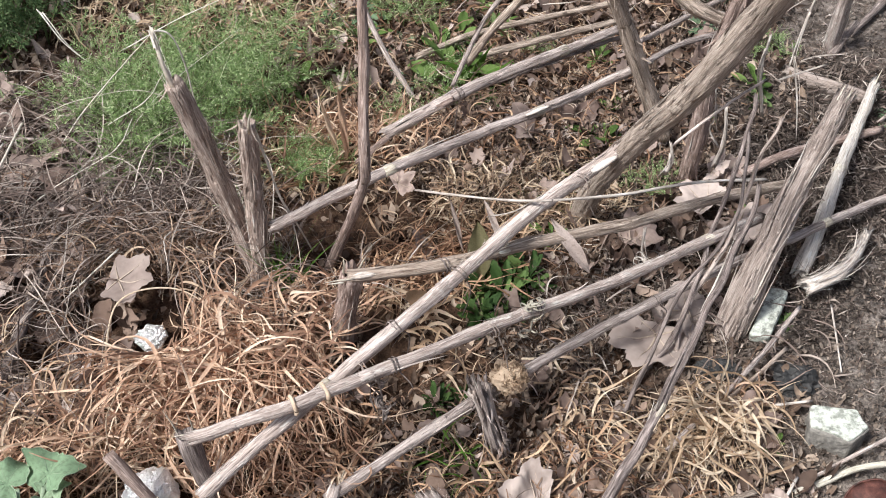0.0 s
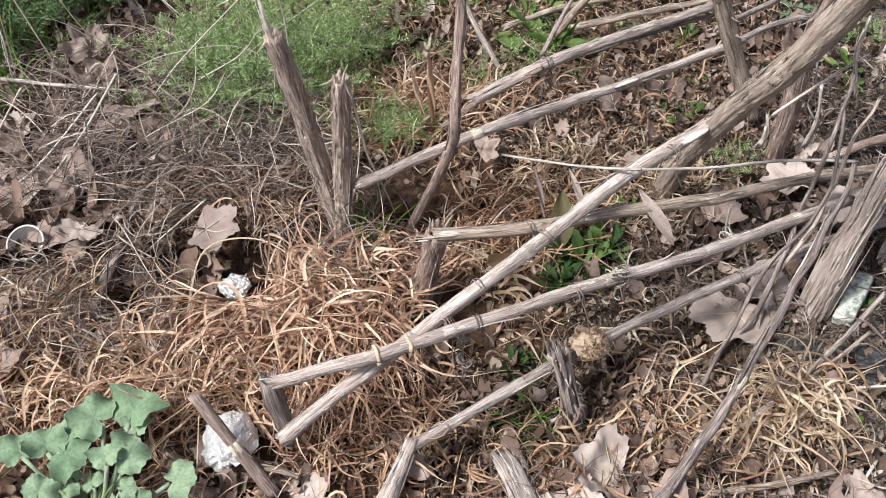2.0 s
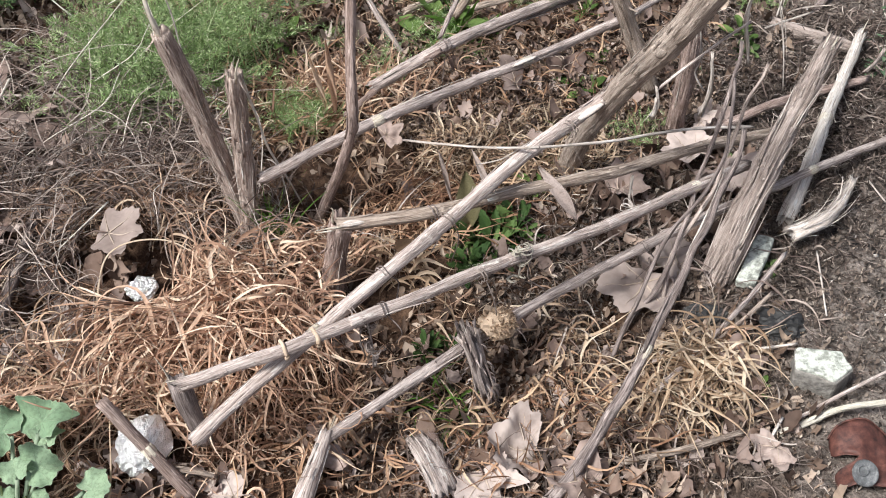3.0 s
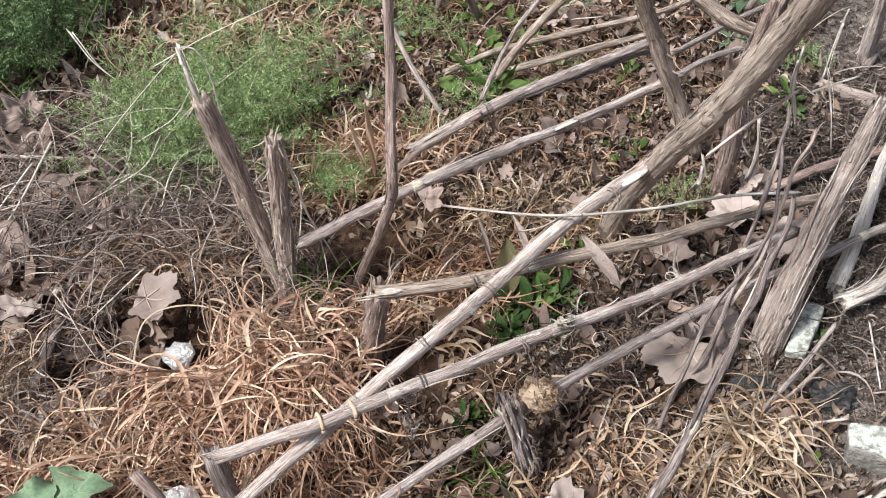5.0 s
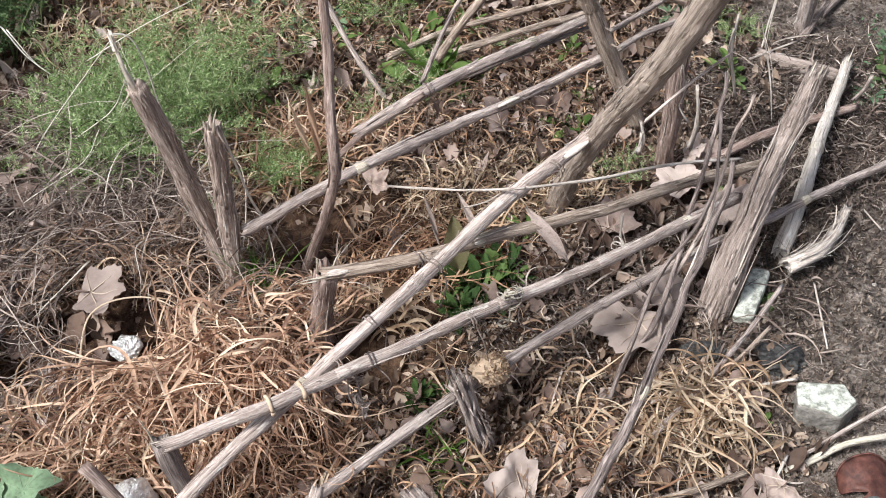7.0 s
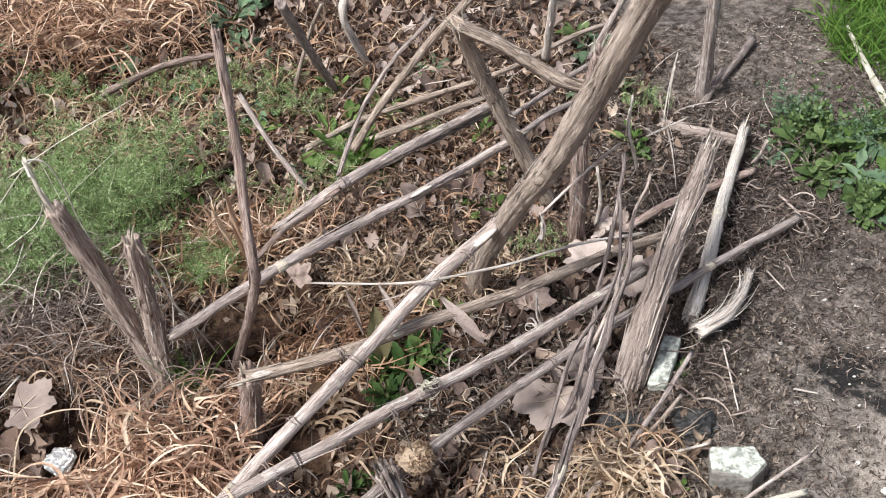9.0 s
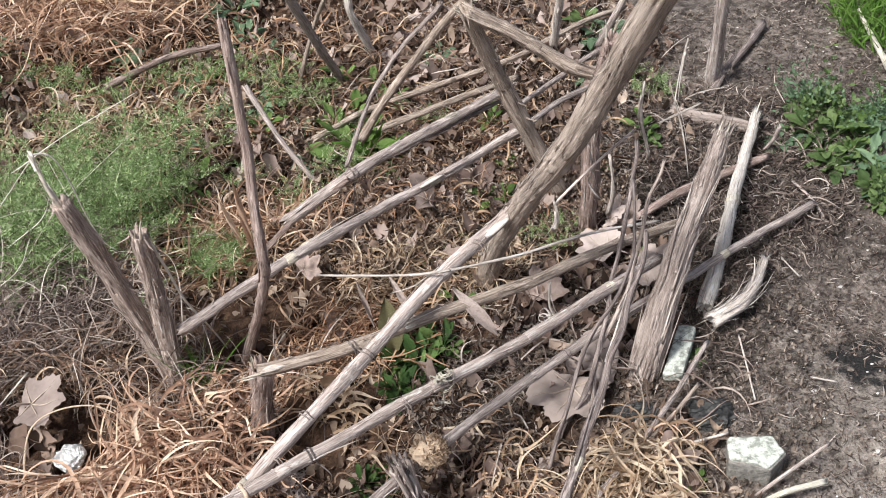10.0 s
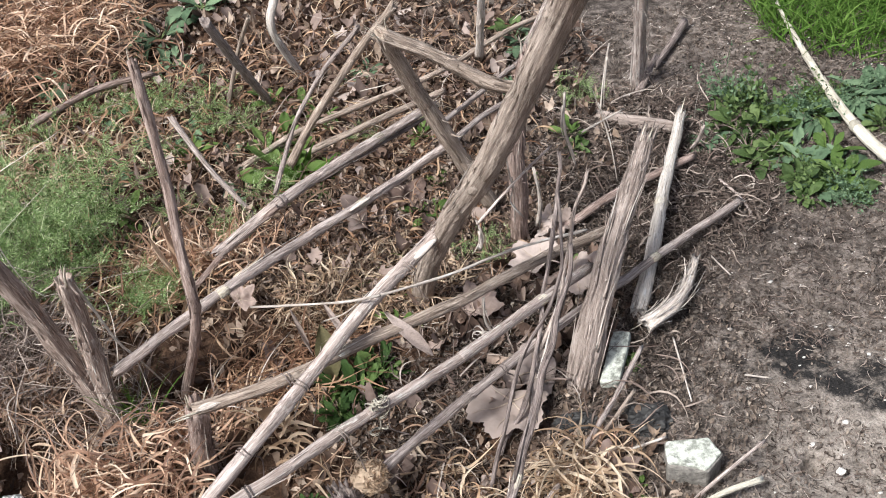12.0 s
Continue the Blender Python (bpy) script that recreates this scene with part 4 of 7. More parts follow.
stuff("russet_dry_grass", "tangled russet brown dead grass between the stalks", "dry grass", STRAW_RED, [
    ribbons(11, 520, oval(-0.38, 1.72, 0.24, 0.13), CURLY, (0.003, 0.006), (0.0, 1.1), (0.4, 2.4), 1.3, (0.0, 0.05)),
    ribbons(12, 560, oval(-0.1, 1.40, 0.2, 0.09), CURLY, (0.0025, 0.005), (-0.1, 0.9), (0.2, 2.0), 0.8, (0.0, 0.04)),
    ribbons(13, 500, oval(-0.5, 1.03, 0.35, 0.2), CURLY, (0.003, 0.006), (0.0, 0.8), (0.2, 2.0), 1.3, (0.0, 0.02)),
    ribbons(14, 360, oval(0.0, 0.9, 0.4, 0.12), CURLY, (0.0025, 0.005), (0.0, 0.8), (0.2, 2.0), 1.3, (0.0, 0.03)),
    ribbons(19, 230, oval(0.12, 1.76, 0.35, 0.12), (0.03, 0.09), (0.003, 0.007), (0.0, 1.0), (0.2, 2.2), 1.6, (0.0, 0.035)),
    ribbons(15, 380, oval(0.25, 1.9, 0.35, 0.25), (0.04, 0.12), (0.0025, 0.005), (0.0, 0.9), (0.2, 2.0), 1.3, (0.0, 0.03)),
    ribbons(16, 650, oval(-0.4, 2.4, 0.5, 0.28), (0.05, 0.15), (0.003, 0.006), (0.0, 0.9), (0.2, 2.0), 1.3, (0.0, 0.03)),
    ribbons(17, 260, oval(0.2, 2.4, 0.45, 0.4), (0.05, 0.13), (0.003, 0.006), (0.0, 0.9), (0.2, 2.0), 1.3, (0.0, 0.03)),
    ribbons(91, 600, oval(-0.68, 2.78, 0.34, 0.28), (0.06, 0.18), (0.003, 0.008), (-0.4, 0.9), (0.2, 1.9), 0.9, (0.0, 0.13)),
    ribbons(92, 200, oval(0.12, 1.0, 0.14, 0.07), (0.02, 0.07), (0.002, 0.005), (0.0, 1.0), (0.4, 2.8), 1.6, (0.0, 0.03), 8),
    ribbons(18, 300, oval(-0.9, 1.35, 0.3, 0.3), CURLY, (0.003, 0.006), (0.0, 0.8), (0.2, 2.0), 1.3, (0.0, 0.02)),
])
stuff("pale_dry_grass", "pale yellow straw-like curled dry grass", "dry grass", STRAW_YELLOW, [
    ribbons(21, 170, oval(0.40, 1.03, 0.06, 0.05, (0.43, 1.08, 1.2)), (0.1, 0.24), (0.003, 0.0066), (0.1, 1.2), (0.7, 3.4), 1.5, (0.0, 0.035), 13),
    ribbons(30, 90, oval(0.34, 0.97, 0.08, 0.05), (0.08, 0.2), (0.003, 0.006), (0.1, 1.1), (0.6, 3.0), 1.6, (0.0, 0.03), 13),
    ribbons(22, 80, oval(0.33, 0.95, 0.15, 0.10), CURLY, (0.0025, 0.005), (0.1, 0.9), (0.4, 2.2), 1.3, (0.0, 0.03)),
    ribbons(23, 950, oval(0.1, 1.57, 0.2, 0.12), (0.03, 0.1), (0.002, 0.0046), (0.0, 0.9), (0.3, 2.0), 1.2, (0.0, 0.03)),
    ribbons(24, 80, oval(0.0, 0.93, 0.35, 0.12), CURLY, (0.003, 0.007), (0.0, 0.9), (0.3, 2.2), 1.5, (0.0, 0.03)),
    ribbons(25, 60, oval(-0.12, 1.23, 0.07, 0.05), (0.06, 0.15), (0.004, 0.008), (0.0, 0.9), (0.3, 2.0), 1.2, (0.02, 0.06)),
    ribbons(26, 70, oval(0.15, 1.07, 0.25, 0.1), (0.06, 0.16), (0.003, 0.006), (0.0, 0.9), (0.3, 2.4), 1.5, (0.0, 0.03)),
    ribbons(27, 120, oval(-0.3, 1.68, 0.2, 0.12), CURLY, (0.003, 0.007), (0.2, 1.2), (0.4, 2.2), 1.2, (0.0, 0.04)),
    ribbons(90, 300, oval(-0.95, 1.15, 0.14, 0.14), (0.07, 0.18), (0.0025, 0.005), (0.3, 1.3), (0.8, 2.8), 1.0, (0.01, 0.05), 12),
    ribbons(94, 420, oval(-0.66, 2.22, 0.34, 0.13), (0.05, 0.15), (0.0025, 0.0055), (0.0, 1.1), (0.3, 2.2), 1.2, (0.0, 0.05), 10),
    ribbons(28, 620, oval(-0.05, 2.25, 0.6, 0.35), (0.03, 0.11), (0.002, 0.0055), (0.0, 0.9), (0.3, 2.0), 1.3, (0.0, 0.03)),
    ribbons(29, 150, oval(-0.7, 0.98, 0.3, 0.12), CURLY, (0.003, 0.006), (0.2, 1.2), (0.5, 2.4), 1.4, (0.01, 0.05), 11),
])
stuff("brown_dry_grass", "dull brown withered grass over leaf litter", "dry grass", STRAW_BROWN, [
    ribbons(31, 520, oval(-0.62, 1.40, 0.18, 0.11), CURLY, (0.002, 0.005), (0.0, 1.1), (0.4, 2.4), 1.3, (0.0, 0.05)),
    ribbons(32, 300, oval(-0.95, 1.3, 0.2, 0.25), CURLY, (0.002, 0.005), (0.0, 1.0), (0.4, 2.2), 1.3, (0.0, 0.03)),
    ribbons(33, 500, oval(0.1, 1.05, 0.3, 0.2), (0.04, 0.12), (0.002, 0.005), (0.0, 0.7), (0.2, 2.0), 1.5, (0.0, 0.015)),
    ribbons(34, 420, oval(0.1, 2.3, 0.7, 0.4), (0.04, 0.13), (0.002, 0.005), (0.0, 0.9), (0.2, 2.0), 1.3, (0.0, 0.03)),
    ribbons(35, 600, oval(0.1, 1.62, 0.35, 0.2), (0.04, 0.11), (0.002, 0.0045), (0.0, 0.8), (0.2, 2.0), 1.3, (0.0, 0.025)),
    ribbons(36, 400, oval(-0.3, 2.0, 0.6, 0.2), (0.05, 0.15), (0.002, 0.005), (0.0, 0.9), (0.2, 2.0), 1.3, (0.0, 0.03)),
])
stuff("thin_twigs", "web of thin bare grey-brown twigs over leaves", "twigs", TWIG_GREY, [
    ribbons(41, 800, oval(-0.78, 1.62, 0.33, 0.26), (0.1, 0.34), (0.0014, 0.0032), (-0.05, 0.6), (0.05, 1.3), 1.0, (0.01, 0.08), 12, fold=0.8),
    ribbons(42, 460, oval(-0.6, 1.46, 0.28, 0.16), (0.08, 0.28), (0.0014, 0.003), (0.0, 0.8), (0.1, 1.6), 0.9, (0.0, 0.07), 11, fold=0.8),
    ribbons(43, 640, oval(-0.85, 1.3, 0.26, 0.24), (0.08, 0.26), (0.0014, 0.003), (0.0, 0.7), (0.1, 1.6), 1.1, (0.01, 0.08), 11, fold=0.8),
    ribbons(49, 420, oval(-0.88, 1.2, 0.28, 0.18), (0.08, 0.24), (0.0014, 0.003), (0.0, 0.7), (0.2, 1.6), 1.2, (0.02, 0.09), 11, fold=0.8),
    ribbons(44, 160, oval(-0.33, 1.36, 0.2, 0.1), (0.08, 0.22), (0.0014, 0.003), (0.0, 0.9), (0.1, 1.3), 0.8, (0.0, 0.05), fold=0.8),
    ribbons(45, 420, oval(0.75, 1.75, 0.35, 0.25), (0.04, 0.13), (0.002, 0.004), (0.0, 0.6), (0.1, 1.2), 1.0, (0.0, 0.02), fold=0.8),
    ribbons(46, 420, oval(0.35, 1.3, 0.3, 0.3), (0.05, 0.15), (0.0018, 0.004), (0.0, 0.5), (0.1, 1.0), 0.9, (0.0, 0.02), fold=0.8),
    ribbons(47, 260, oval(-1.05, 1.9, 0.3, 0.16), (0.12, 0.3), (0.0016, 0.003), (0.0, 0.5), (0.1, 0.9), 0.7, (0.0, 0.06), fold=0.8),
    ribbons(48, 260, oval(0.2, 0.87, 0.35, 0.12), (0.04, 0.14), (0.0018, 0.004), (0.0, 0.5), (0.1, 1.0), 0.9, (0.0, 0.02), fold=0.8),
    ribbons(40, 110, oval(-0.8, 1.5, 0.3, 0.3), (0.2, 0.4), (0.002, 0.0034), (0.0, 0.5), (0.1, 0.9), 0.4, (0.04, 0.1), 12, fold=0.8),
    ribbons(39, 240, oval(0.2, 2.3, 0.6, 0.4), (0.06, 0.2), (0.0018, 0.0036), (0.0, 0.8), (0.1, 1.4), 0.8, (0.0, 0.05), 9, fold=0.8),
])


# ---- litter: crumbled leaf pieces, woody crumbs, pebbles ----
def flakes(seed, n, place, size, tilt=0.9, lift=0.012, ring=9, bare=0.0, ragged=(0.35, 1.3)):
    """Irregular crumpled flakes, one fan each. bare: share left out over the charred patch."""
    g = np.random.default_rng(seed)
    x, y, head = place(g, n)
    if bare:
        ux, uy = (x - 0.885) * 0.69 - (y - 1.105) * 0.72, (x - 0.885) * 0.72 + (y - 1.105) * 0.69
        keep = (np.hypot(ux, uy * 2.4) > 0.2) | (g.uniform(0, 1, n) > bare)
        x, y, head = x[keep], y[keep], head[keep]
        n = len(x)
    sz = g.uniform(*size, n) * 0.5
    ax = g.uniform(0.3, 1.0, n)
    tx, ty = g.normal(0, tilt, n), g.normal(0, tilt, n)
    cup, roll = g.normal(0, 0.7, n), g.normal(0, 0.8, n)
    z = height(x, y) + g.uniform(0.001, lift, n)
    V = np.zeros((n, ring + 1, 3))
    V[:, 0] = np.stack([x, y, z], 1)
    for j in range(ring):
        a = 6.283 * j / ring
        r = sz * g.uniform(*ragged, n)
        u, v = r * math.cos(a), r * math.sin(a) * ax
        px, py = u * np.cos(head) - v * np.sin(head), u * np.sin(head) + v * np.cos(head)
        pz = np.clip(tx, -1.2, 1.2) * u + np.clip(ty, -1.2, 1.2) * v + cup * r * r / sz * 0.8 + roll * u * u / sz + g.normal(0, 0.12, n) * sz
        V[:, j + 1] = np.stack([x + px, y + py, z + pz + 0.25 * sz], 1)
    b = np.arange(n) * (ring + 1)
    f = [np.stack([b, b + 1 + j, b + 1 + (j + 1) % ring], 1) for j in range(ring)]
    return V.reshape(-1, 3), np.concatenate(f)


def box_place(x0, x1, y0, y1):
    return lambda g, n: (g.uniform(x0, x1, n), g.uniform(y0, y1, n), g.uniform(0, 6.28, n))


stuff("leaf_litter", "crumbled brown leaf litter covering the planting bed", "leaf litter", LITTER, [
    flakes(51, 8000, box_place(-1.6, 0.55, 0.7, 2.1), (0.006, 0.028)),
    flakes(52, 13000, box_place(-1.5, 0.75, 1.75, 3.4), (0.006, 0.028), 0.9, 0.02),
    flakes(53, 1300, oval(0.1, 0.95, 0.45, 0.2), (0.004, 0.018)),
    flakes(54, 9000, oval(0.15, 1.74, 0.4, 0.2), (0.004, 0.015), 0.9, 0.03),
    flakes(55, 1300, oval(0.42, 1.5, 0.25, 0.3), (0.005, 0.015)),
])
def off_char(place):
    """The same places, with most of those on the charred stain moved onto clean soil."""
    def f(g, n):
        x, y, head = place(g, n)
        ux, uy = (x - 0.885) * 0.69 - (y - 1.105) * 0.72, (x - 0.885) * 0.72 + (y - 1.105) * 0.69
        on = (np.hypot(ux * 0.75, uy * 3.2) < 0.19) & (g.uniform(0, 1, n) < 0.8)
        return np.where(on, x - 0.1, x), np.where(on, y + 0.22, y), head
    return f


stuff("woody_mulch", "dark curled root fibres and woody shreds on soil", "mulch", MULCH, [
    ribbons(71, 2600, oval(0.75, 1.72, 0.26, 0.3), (0.018, 0.06), (0.0025, 0.0055), (0.0, 1.0), (0.2, 2.6), 1.6, (0.0, 0.016), 5, 0.7),
    ribbons(72, 1700, oval(0.5, 1.42, 0.26, 0.24), (0.015, 0.05), (0.002, 0.005), (0.0, 1.0), (0.2, 2.6), 1.6, (0.0, 0.014), 5, 0.7),
    ribbons(73, 1300, oval(0.2, 1.22, 0.2, 0.1), (0.012, 0.04), (0.002, 0.004), (0.0, 0.8), (0.2, 2.4), 1.5, (0.0, 0.01), 5, 0.7),
    ribbons(74, 4200, off_char(box_place(0.55, 1.4, 0.8, 2.3)), (0.008, 0.03), (0.002, 0.004), (0.0, 0.8), (0.2, 2.4), 1.5, (0.0, 0.008), 4, 0.7),
    ribbons(76, 1700, oval(0.15, 0.96, 0.36, 0.17), (0.012, 0.045), (0.002, 0.005), (0.0, 0.9), (0.2, 2.4), 1.5, (0.0, 0.012), 5, 0.7),
    ribbons(75, 1200, oval(0.15, 1.74, 0.4, 0.18), (0.015, 0.05), (0.002, 0.005), (0.0, 1.0), (0.2, 2.6), 1.6, (0.0, 0.03), 5, 0.7),
])
stuff("crumpled_leaves", "crumpled pinkish-brown dead leaves between the stalks", "dead leaves", LEAF_CRUMPLED, [
    ribbons(56, 700, oval(0.16, 1.75, 0.34, 0.12), (0.025, 0.06), (0.008, 0.02), (0.0, 0.8), (0.4, 3.2), 1.4, (0.0, 0.025), 7, 0.5),
    ribbons(57, 380, oval(-0.15, 1.9, 0.3, 0.2), (0.02, 0.06), (0.007, 0.018), (0.0, 0.8), (0.4, 3.2), 1.4, (0.0, 0.025), 7, 0.5),
    ribbons(58, 1050, oval(0.2, 2.3, 0.6, 0.35), (0.025, 0.07), (0.008, 0.022), (0.0, 0.8), (0.4, 3.2), 1.4, (0.0, 0.03), 7, 0.5),
    ribbons(67, 260, oval(0.1, 0.92, 0.4, 0.14), (0.02, 0.05), (0.007, 0.016), (0.0, 0.7), (0.4, 3.0), 1.4, (0.0, 0.015), 7, 0.5),
])
stuff("broken_leaves", "broken pinkish-brown pieces of dead leaves", "dead leaves", LEAF_CRUMPLED, [
    flakes(59, 420, box_place(-1.35, -0.6, 1.0, 1.85), (0.025, 0.06), 0.6, 0.03, 13, 0.0, (0.72, 1.12)),
    flakes(60, 140, oval(0.1, 0.92, 0.4, 0.15), (0.02, 0.05), 0.6, 0.015, 13, 0.0, (0.72, 1.12)),
    flakes(50, 160, oval(0.42, 1.42, 0.18, 0.14), (0.02, 0.05), 0.6, 0.02, 13, 0.0, (0.72, 1.12)),
])
stuff("pale_leaf_pieces", "torn pale beige pieces of dead leaves", "dead leaves", LEAF_DEAD, [
    flakes(151, 900, box_place(-1.2, 0.7, 1.9, 3.2), (0.015, 0.05), 0.7, 0.03, 13, 0.0, (0.6, 1.15)),
    flakes(152, 130, oval(0.12, 0.92, 0.42, 0.16), (0.012, 0.04), 0.7, 0.02, 13, 0.0, (0.6, 1.15)),
    flakes(153, 70, oval(0.3, 1.35, 0.3, 0.16), (0.012, 0.04), 0.7, 0.02, 13, 0.0, (0.6, 1.15)),
    flakes(154, 130, oval(-0.7, 1.1, 0.25, 0.1), (0.02, 0.05), 0.6, 0.03, 13, 0.0, (0.6, 1.15)),
    flakes(156, 150, oval(-0.55, 0.82, 0.24, 0.09), (0.015, 0.045), 0.6, 0.015, 13, 0.0, (0.6, 1.15)),
    flakes(155, 220, oval(0.16, 1.76, 0.36, 0.14), (0.015, 0.04), 0.7, 0.03, 13, 0.0, (0.6, 1.15)),
])
stuff("soil_crumbs", "dark woody crumbs and fibres strewn on soil", "debris", CRUMB, [
    flakes(61, 26000, box_place(0.4, 1.75, 0.75, 2.4), (0.0025, 0.008), 0.9, 0.005, 5, 0.8),
    flakes(65, 900, box_place(0.4, 1.75, 0.75, 2.4), (0.005, 0.011), 0.9, 0.006, 6, 0.9),
    flakes(62, 7000, oval(0.4, 1.3, 0.4, 0.4), (0.003, 0.012), 0.9, 0.008, 5),
    flakes(66, 3200, oval(0.15, 0.92, 0.4, 0.16), (0.003, 0.012), 0.9, 0.008, 5),
])
stuff("soil_fibres", "short grey straw fibres strewn on bare soil", "debris", TWIG_GREY, [
    ribbons(63, 11000, off_char(box_place(0.45, 1.75, 0.75, 2.4)), (0.008, 0.036), (0.001, 0.0024), (0.0, 0.4), (0.0, 0.6), 0.6, (0.0, 0.005), 3, 0.8),
    ribbons(64, 2200, oval(0.72, 1.75, 0.3, 0.32), (0.015, 0.06), (0.0013, 0.003), (0.0, 0.6), (0.0, 0.9), 0.8, (0.0, 0.012), 4, 0.8),
])
STONE, _nt, _b = mat("small_white_pebble", 0.8, 0.3)
_tc = _nt.nodes.new("ShaderNodeTexCoord")
_nt.links.new(ramp(_nt, noise_tex(_nt, _tc.outputs["Object"], 150), [(0.3, (0.4, 0.37, 0.34)), (0.6, (0.78, 0.75, 0.72))]), _b.inputs["Base Color"])


def pebbles(seed, n, place, size):
    g = np.random.default_rng(seed)
    x, y, head = place(g, n)
    bm = bmesh.new()
    bmesh.ops.create_icosphere(bm, subdivisions=1, radius=1)
    unit = np.array([v.co[:] for v in bm.verts])
    tri = np.array([[v.index for v in f.verts] for f in bm.faces])
    bm.free()
    s = g.uniform(*size, n) * 0.5
    V = unit[None] * (1 + g.normal(0, 0.15, (n, len(unit), 1))) * s[:, None, None] * np.array([1.2, 0.9, 0.6])
    V = V + np.stack([x, y, height(x, y) + s * 0.2], 1)[:, None]
    F = tri[None] + (np.arange(n) * len(unit))[:, None, None]
    return V.reshape(-1, 3), F.reshape(-1, 3)


stuff("white_pebbles", "tiny white pebbles scattered on bare soil", "pebbles", STONE, [pebbles(71, 520, box_place(0.62, 1.9, 0.75, 2.4), (0.002, 0.006)), pebbles(72, 26, box_place(0.7, 1.2, 0.85, 1.4), (0.006, 0.012))])


CLOD, _nt, _b = mat("dry_soil_clod", 0.95, 0.15)
_tc = _nt.nodes.new("ShaderNodeTexCoord")
_nt.links.new(ramp(_nt, noise_tex(_nt, _tc.outputs["Object"], 90, 5, 0.7), [(0.3, (0.045, 0.037, 0.032)), (0.5, (0.14, 0.118, 0.104)), (0.7, (0.3, 0.26, 0.232))]), _b.inputs["Base Color"])
stuff("soil_clods", "small dry clods of ashy soil", "clods", CLOD, [pebbles(73, 1500, off_char(box_place(0.6, 1.7, 0.75, 2.4)), (0.005, 0.016)), pebbles(74, 420, oval(0.45, 1.35, 0.25, 0.25), (0.005, 0.014))])


# ---- fallen plane leaves ----
def plane_leaf(name, seed, size):
    """A dry lobed leaf: broad pointed lobes with shallow bays between them, crumpled and rolled, with its stalk and veins."""
    r = random.Random(seed)
    n, rings = 72, 8
    curl, cup, ph = r.uniform(-0.4, 0.8), r.uniform(-0.4, 0.7), r.uniform(0, 6)
    fold, roll, rough = r.uniform(0.05, 0.5), r.uniform(-0.7, 0.7), (0.1, 0.32, 0.22, 0.34, 0.07)[seed // 7 % 5]
    mids = [0.0, 0.92, -0.92, 1.85, -1.85]
    lobes = sorted((a + r.uniform(-0.12, 0.12), (1.0, 0.92, 0.92, 0.62, 0.62)[k] * r.uniform(0.75, 1.08)) for k, a in enumerate(mids))
    bays = [(-math.pi, 0.16)] + [((p[0] + q[0]) / 2, r.uniform(0.4, 0.62)) for p, q in zip(lobes, lobes[1:])] + [(math.pi, 0.16)]
    rim = sorted(lobes + bays)

    def edge(a):
        for (a0, r0), (a1, r1) in zip(rim, rim[1:]):
            if a0 <= a <= a1:
                h, d = a1 - a0, a - a0
                straight = r0 * r1 * math.sin(h) / (r0 * math.sin(d) + r1 * math.sin(h - d)) if h < 3 else r0
                return straight * (1 + 0.13 * math.sin(math.pi * d / h)) * (1 + 0.035 * math.sin(a * 31 + seed))
        return 0.2

    def lift(x, y):
        q = math.hypot(x, y)
        z = cup * q * q * 0.45 + curl * 0.35 * max(0, y) ** 2 + fold * abs(x) * 0.8 + roll * max(0, x) ** 2.2
        z += rough * noise.noise(Vector((x * 2.3, y * 2.3, seed))) + 0.4 * rough * noise.noise(Vector((x * 6, y * 6, seed + 5)))
        return z + 0.1 * q * q * math.sin(4 * math.atan2(x, y) + ph)

    verts, faces = [(0, 0, lift(0, 0) * size)], []
    for k in range(1, rings + 1):
        for j in range(n):
            a = -math.pi + 2 * math.pi * (j + 0.5) / n
            q = edge(a) * k / rings
            x, y = q * math.sin(a), q * math.cos(a)
            verts.append((x * size, y * size, lift(x, y) * size))
    for j in range(n):
        faces.append((0, 1 + j, 1 + (j + 1) % n))
    for k in range(rings - 1):
        for j in range(n):
            a, b = 1 + k * n + j, 1 + k * n + (j + 1) % n
            faces.append((a, a + n, b + n, b))
    ob = part(name, build_mesh(name, verts, faces), LEAF_DEAD)
    part("leaf_stalk", tube_mesh("leaf_stalk", [(0, 0.02 * size, lift(0, 0) * size), (0.02 * size, -0.25 * size, 0.008), (0.12 * size, -0.5 * size, 0.004)], 0.0012, 6, 0.012, 0, 0, seed=seed), LEAF_DEAD, ob)
    for la, ll in lobes:
        ray = [(u * ll * math.sin(la), u * ll * math.cos(la)) for u in (0.0, 0.22, 0.44, 0.66, 0.85)]
        part("vein", tube_mesh("vein", [(x * size, y * size, lift(x, y) * size + 0.0006) for x, y in ray], lambda u: 0.0012 * (1.1 - u), 5, 0.01, 0, 0, seed=seed), LEAF_VEIN, ob)
    return ob


LEAF_LABELS = ["curled tan dead plane leaf lying on the litter", "pale brown dry lobed leaf lying face down", "greyish dry plane leaf with curled lobes",
               "crumpled reddish-brown dry lobed leaf on twigs", "flat beige dead plane leaf on the ground"]
KINDS = [plane_leaf("fallen_leaf", 11 + 7 * k, 0.07) for k in range(5)]
for k, ob in enumerate(KINDS):
    tagged(ob, LEAF_LABELS[k], "leaf", "fallen plane leaves")


def put_leaf(k, x, y, z, rz, size=1.0, rx=0, ry=0):
    ob = copy_thing(KINDS[k], pose(x, y, z, rx, ry, rz))
    ob.scale = (size, size, size)
    return ob


def lay_leaf(k, x, y, z, rz, s, rx, ry, pale=False):
    ob = put_leaf(k, x, y, gz(x, y) + z, rz, s, rx, ry)
    if pale:
        ob.material_slots[0].link = "OBJECT"
        ob.material_slots[0].material = LEAF_PALE
        tagged(ob, "pale pinkish dry lobed leaf lying on litter")


